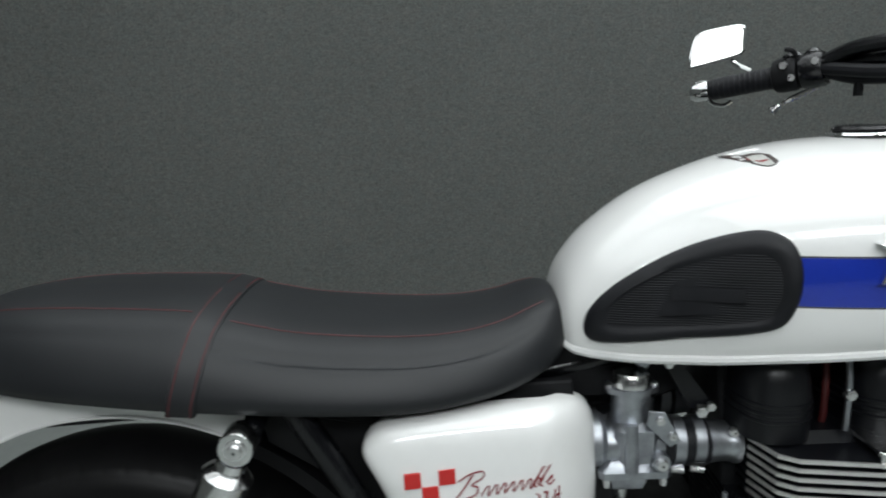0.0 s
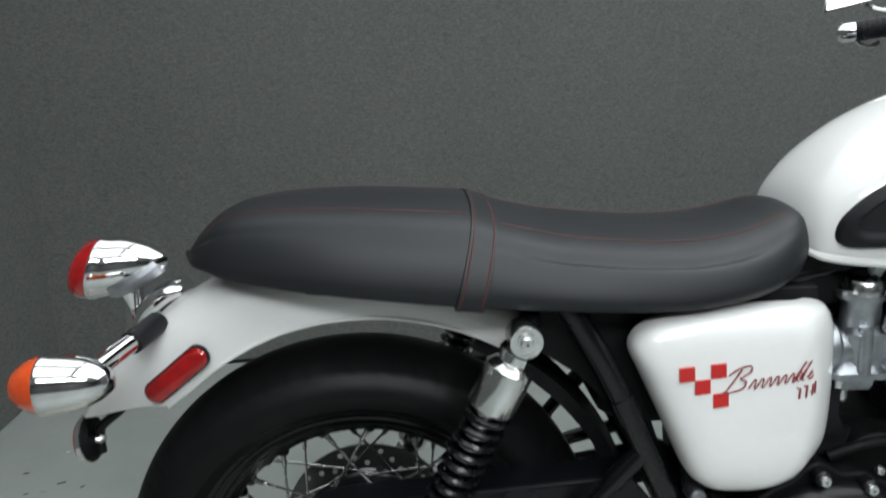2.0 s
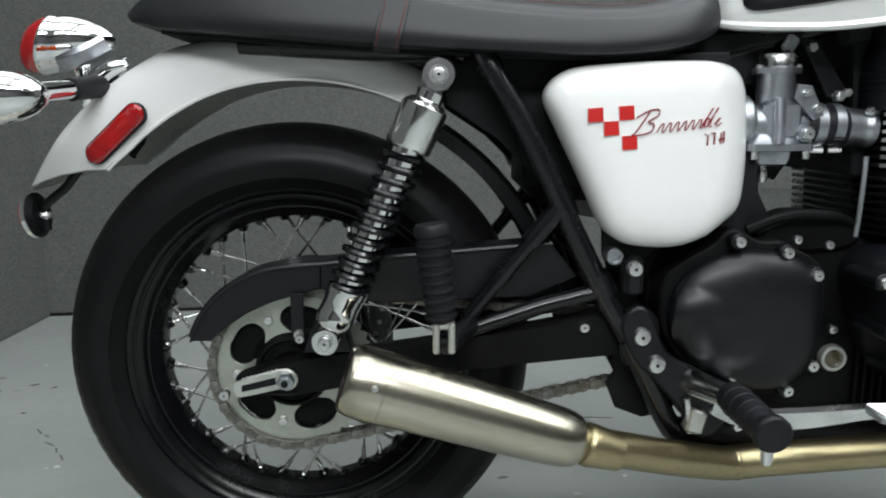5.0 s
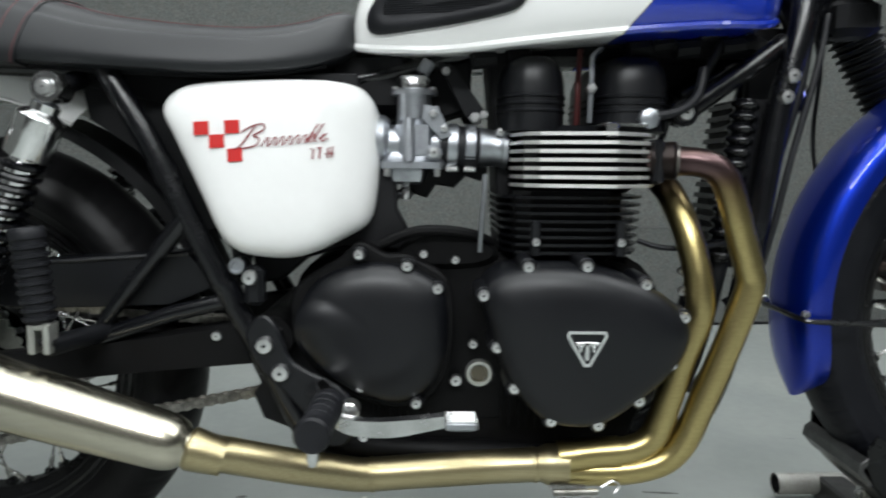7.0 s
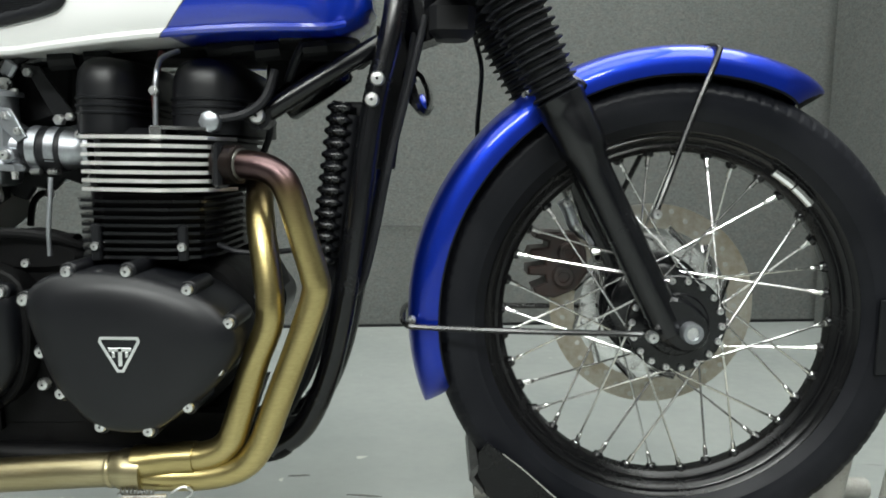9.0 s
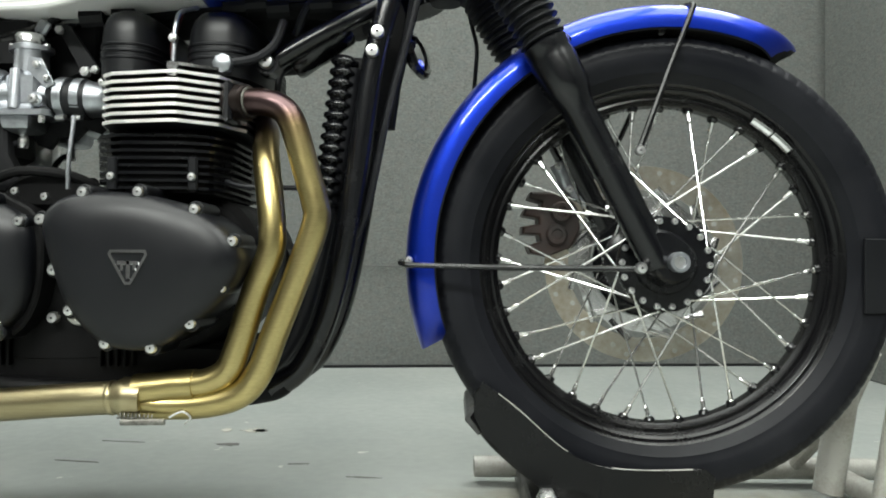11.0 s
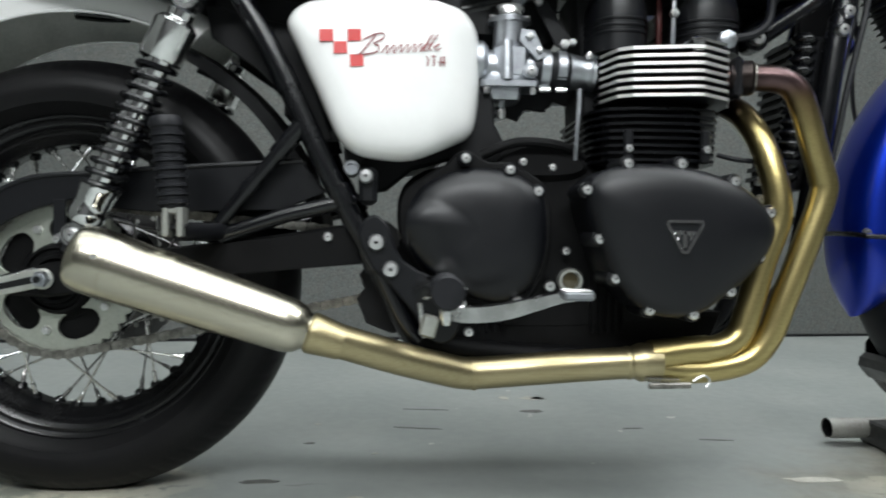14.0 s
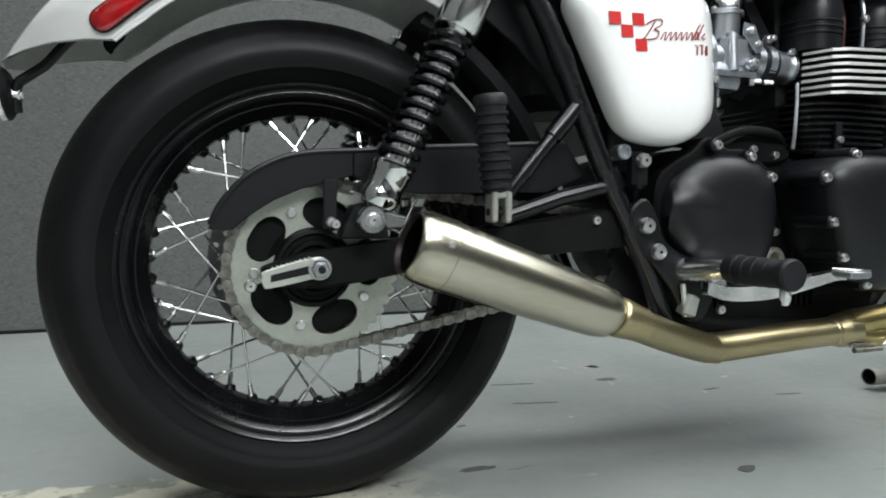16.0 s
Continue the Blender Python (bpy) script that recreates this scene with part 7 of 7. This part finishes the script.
def handlebar():
    bar = smooth([(0.862, 0.428, 1.0), (0.93, 0.39, 1.013), (0.965, 0.365, 1.019), (1.01, 0.32, 1.03), (1.06, 0.24, 1.038), (1.092, 0.15, 1.03), (1.107, 0.08, 1.01), (1.11, 0.0, 1.005), (1.107, -0.08, 1.01), (1.10, -0.11, 1.02)], 5)
    body = part("handlebar", Mesh().tube(bar, 0.0115, 14), GLOSS, bike, "black handlebar with rubber grip and chrome bar end")
    e0, e1 = Vector((0.868, 0.425, 1.001)), Vector((0.955, 0.373, 1.0175))
    part("grip", Mesh().tube([e0, e0.lerp(e1, 0.1), e0.lerp(e1, 0.9), e1], [0.0165, 0.018, 0.0175, 0.019], 18), RUBBER, body, "black rubber grip")
    for k in range(11):
        part("grip_ring", Mesh().lathe([(0.0175, -0.002), (0.0188, 0), (0.0175, 0.002)], e0.lerp(e1, 0.1 + 0.08 * k), e1 - e0, 18), RUBBER, body)
    part("bar_end", Mesh().lathe([(0.013, 0.002), (0.0165, 0.0), (0.0175, -0.006), (0.0175, -0.022), (0.013, -0.029), (0.0, -0.03)], e0, e1 - e0, 18), CHROME, body, "chrome bar end")
    b0, b1 = Vector((0.955, 0.373, 1.018)), Vector((1.04, 0.29, 1.036))
    part("switch_gear", Mesh().lathe([(0.018, 0.0), (0.026, 0.004), (0.028, 0.012), (0.028, 0.034), (0.025, 0.04), (0.015, 0.042)], b0, b1 - b0, 22), DULL, body, "black switch housing")
    part("switch_block", Mesh().box((0.962, 0.35, 1.03), (0.03, 0.028, 0.03), 0.008, Matrix.Rotation(radians(-40), 3, "Z")), GLOSS, body)
    part("lever_clamp", Mesh().lathe([(0.016, 0.042), (0.027, 0.045), (0.0285, 0.052), (0.0285, 0.07), (0.025, 0.078), (0.014, 0.08)], b0, b1 - b0, 22), GLOSS, body)
    for q in ((0.952, 0.338, 1.035), (0.962, 0.33, 1.016), (0.99, 0.315, 1.04)):
        part("switch_button", Mesh().tube([q, (q[0] - 0.006, q[1] - 0.012, q[2])], 0.0055, 10), STEEL, body)
    lever = smooth([(1.02, 0.36, 1.0), (0.99, 0.37, 0.985), (0.972, 0.375, 0.975), (0.955, 0.38, 0.962)], 5)
    part("clutch_lever", Mesh().tube(lever, [0.006] * 8 + [0.005] * (len(lever) - 11) + [0.0065, 0.008, 0.007], 10), POLISHED, body, "polished clutch lever with ball end")
    for y, z, r in ((0.26, 1.035, 0.011), (0.23, 1.056, 0.012), (0.2, 1.02, 0.01), (0.25, 1.012, 0.009)):
        part("cable", Mesh().tube(smooth([(0.995, 0.325, 1.03), (1.03, y + 0.03, z), (1.07, y - 0.05, z - 0.005), (1.115, 0.08, 0.98)], 5), r, 10), RUBBER if r < 0.011 else GLOSS, body)
    for q, size in (((0.975, 0.352, 1.046), (0.03, 0.024, 0.018)), ((0.998, 0.335, 1.052), (0.022, 0.026, 0.016)), ((1.006, 0.335, 1.012), (0.034, 0.03, 0.022)), ((0.972, 0.362, 1.006), (0.022, 0.02, 0.016))):
        part("switch_lump", Mesh().box(q, size, 0.005, Matrix.Rotation(radians(-40), 3, "Z")), GLOSS, body)
    part("choke_lever", Mesh().tube(smooth([(0.972, 0.34, 1.05), (0.965, 0.338, 1.058), (0.955, 0.342, 1.06)], 3), 0.004, 8), DULL, body)
    part("bar_weight", Mesh().tube(smooth([(0.868, 0.42, 0.985), (0.874, 0.416, 0.978), (0.888, 0.41, 0.975), (0.9, 0.404, 0.982)], 4), 0.0035, 8), CHROME, body)
    part("cable_clip", Mesh().tube([(1.035, 0.27, 1.005), (1.035, 0.27, 0.985)], 0.007, 8), DULL, body)
    for s in (-1, 1):
        part("riser", Mesh().lathe([(0.016, 0.94), (0.016, 1.02)], (1.11, s * 0.045, 0), (0, 0, 1), 16), SATIN, body)
    stem = smooth([(0.935, 0.39, 1.02), (0.937, 0.42, 1.03), (0.942, 0.48, 1.04), (0.947, 0.53, 1.052)], 4)
    part("mirror_stem", Mesh().tube(stem, 0.0045, 8), CHROME, body)
    outline = smooth([(-0.0515, -0.027), (-0.047, -0.004), (-0.039, 0.02), (-0.029, 0.03), (-0.01, 0.034), (0.03, 0.036), (0.044, 0.034), (0.048, 0.026), (0.045, 0.004), (0.0425, -0.012), (0.032, -0.0185), (-0.012, -0.0255), (-0.045, -0.0295)], 4, loop=True)
    ux = Vector((0.083, -0.025, 0.008)).normalized()
    uy = -Vector((-0.304, -0.93, 0.2)).normalized()
    uz = ux.cross(uy).normalized()
    turn = Matrix.Translation((0.922, 0.533, 1.075)) @ Matrix((ux, uy, uz)).transposed().to_4x4()

    def turned(g):
        g.v = [tuple(turn @ Vector(p)) for p in g.v]
        return g

    wide = outline
    part("mirror_case", turned(Mesh().dome(wide, ((0.012, 0.016), (0.003, 0.012), (0.0, 0.004), (-0.0015, -0.003), (0.0022, -0.004), (0.0028, 0.0)))), CHROME, body, "chrome mirror shell")
    part("mirror_glass", turned(Mesh().dome(inset(wide, 0.0024), ((0, 0.0), (0.0005, -0.0012)))), MIRROR, body, "mirror glass")
    return body


handlebar()


# ---- wheel chock ----
def wheel_chock():
    chock = thing("wheel_chock", (1.5, 0, 0), "grey steel wheel chock with black cradle gripping the front wheel", "wheel chock")
    part("base_rail", Mesh().tube([(1.248, 0.195, 0.03), (1.95, 0.205, 0.03)], 0.0185, 18, caps=False), GREY_STEEL, chock, "scuffed grey base tube")
    # black inner tube puts the dark of the bore into colour
    part("tube_bore", Mesh().tube([(1.2485, 0.195, 0.03), (1.949, 0.205, 0.03)], 0.0155, 18, caps=False), DULL, chock)
    part("cross_rail", Mesh().box((1.345, -0.02, 0.024), (0.05, 0.46, 0.045), 0.004), DARK_STEEL, chock, "dark steel cross bar on the floor")
    part("rear_rail", Mesh().tube([(1.86, -0.22, 0.03), (1.86, 0.22, 0.03)], 0.0185, 16), GREY_STEEL, chock)
    cheek = smooth([(1.250, 0.222), (1.30, 0.184), (1.355, 0.136), (1.40, 0.112), (1.46, 0.104), (1.555, 0.106)], 4) + [(1.568, 0.095), (1.565, 0.06), (1.50, 0.04), (1.40, 0.038), (1.355, 0.05), (1.33, 0.075), (1.285, 0.115), (1.25, 0.15), (1.238, 0.175), (1.238, 0.205)]
    for s in (-1, 1):
        part("cradle_cheek", Mesh().plate(cheek, s * 0.072, s * 0.077, 0.001), CRADLE, chock, "black steel cradle cheek")
        part("stop_plate", Mesh().plate([(1.775, 0.32), (1.90, 0.32), (1.90, 0.423), (1.775, 0.423)], s * 0.066, s * 0.071, 0.001), SATIN, chock, "black stop plate")
        part("cheek_bolt", NUT, STEEL, chock).matrix_basis = Matrix.Translation((1.338, s * 0.083, 0.066)) @ Matrix.Diagonal((1.3, -s * 1.3, 1.3, 1))
        part("upright", Mesh().tube([(1.80, s * 0.075, 0.03), (1.845, s * 0.075, 0.31), (1.86, s * 0.075, 0.4)], 0.022, 14), GREY_STEEL, chock, "grey slanted upright")
    # thin pale tubes paint the highlight and wear along the cheek's edges
    for pts in (cheek[2:10], cheek[14:20]):
        part("edge_glint", Mesh().tube([(x, -0.0768, z) for x, z in pts], 0.0009, 6), GREY_STEEL, chock, "pale line for the highlight and wear along the edge")
    part("fold", Mesh().tube([(1.415, -0.0775, 0.108), (1.408, -0.0775, 0.045)], 0.0012, 6), GLOSS, chock)
    clamp = part("clamp", Mesh().plate([(1.318, 0.052), (1.34, 0.05), (1.372, 0.03), (1.375, 0.018), (1.36, 0.016), (1.33, 0.034), (1.316, 0.042)], -0.135, -0.105, 0.003), ZINC, chock, "zinc toggle clamp at the cradle's foot")
    part("clamp_arm", Mesh().tube(smooth([(1.345, -0.14, 0.045), (1.37, -0.145, 0.05), (1.4, -0.15, 0.046), (1.415, -0.155, 0.03)], 4), 0.0042, 8), ZINC, clamp)
    floor_line = smooth([(1.235, 0.168), (1.27, 0.128), (1.33, 0.082), (1.40, 0.055), (1.50, 0.045), (1.565, 0.055)], 4)
    part("cradle_floor", Mesh().loft([[(x, -0.072, z), (x, 0.072, z), (x, 0.072, z - 0.004), (x, -0.072, z - 0.004)] for x, z in floor_line]), CRADLE, chock, "black curved trough under the wheel")
    lip = [(1.238, 0.19), (1.228, 0.182), (1.226, 0.168), (1.244, 0.148), (1.248, 0.152), (1.233, 0.172), (1.24, 0.183)]
    part("lip", Mesh().plate(lip, -0.076, 0.076, 0.001), DARK_STEEL, chock, "scuffed bare lip of the trough")
    part("brace", Mesh().tube([(1.80, 0.20, 0.03), (1.86, 0.12, 0.16), (1.875, 0.08, 0.25)], 0.012, 10), GREY_STEEL, chock)
    part("hinge_plate", Mesh().plate([(1.86, 0.02), (1.90, 0.02), (1.905, 0.10), (1.88, 0.115), (1.855, 0.09)], -0.1, -0.092, 0.001), ZINC, chock, "worn hinge plate")
    for x, y, z in ((1.335, -0.11, 0.055), (1.36, -0.115, 0.05), (1.372, -0.125, 0.04)):
        part("pin", Mesh().tube([(x, y, z), (x + 0.012, y - 0.012, z + 0.004)], 0.006, 8), STEEL, chock, "zinc locking pin")
    for dx in (0.0, 0.014):
        ring = [(1.375 + dx + 0.016 * math.cos(t), -0.15, 0.026 + 0.022 * math.sin(t)) for t in np.linspace(0, 2 * math.pi, 16, endpoint=False)]
        part("wire_loop", Mesh().tube(ring, 0.0022, 6, loop=True), STEEL, chock, "thin wire loop")
    return chock


wheel_chock()
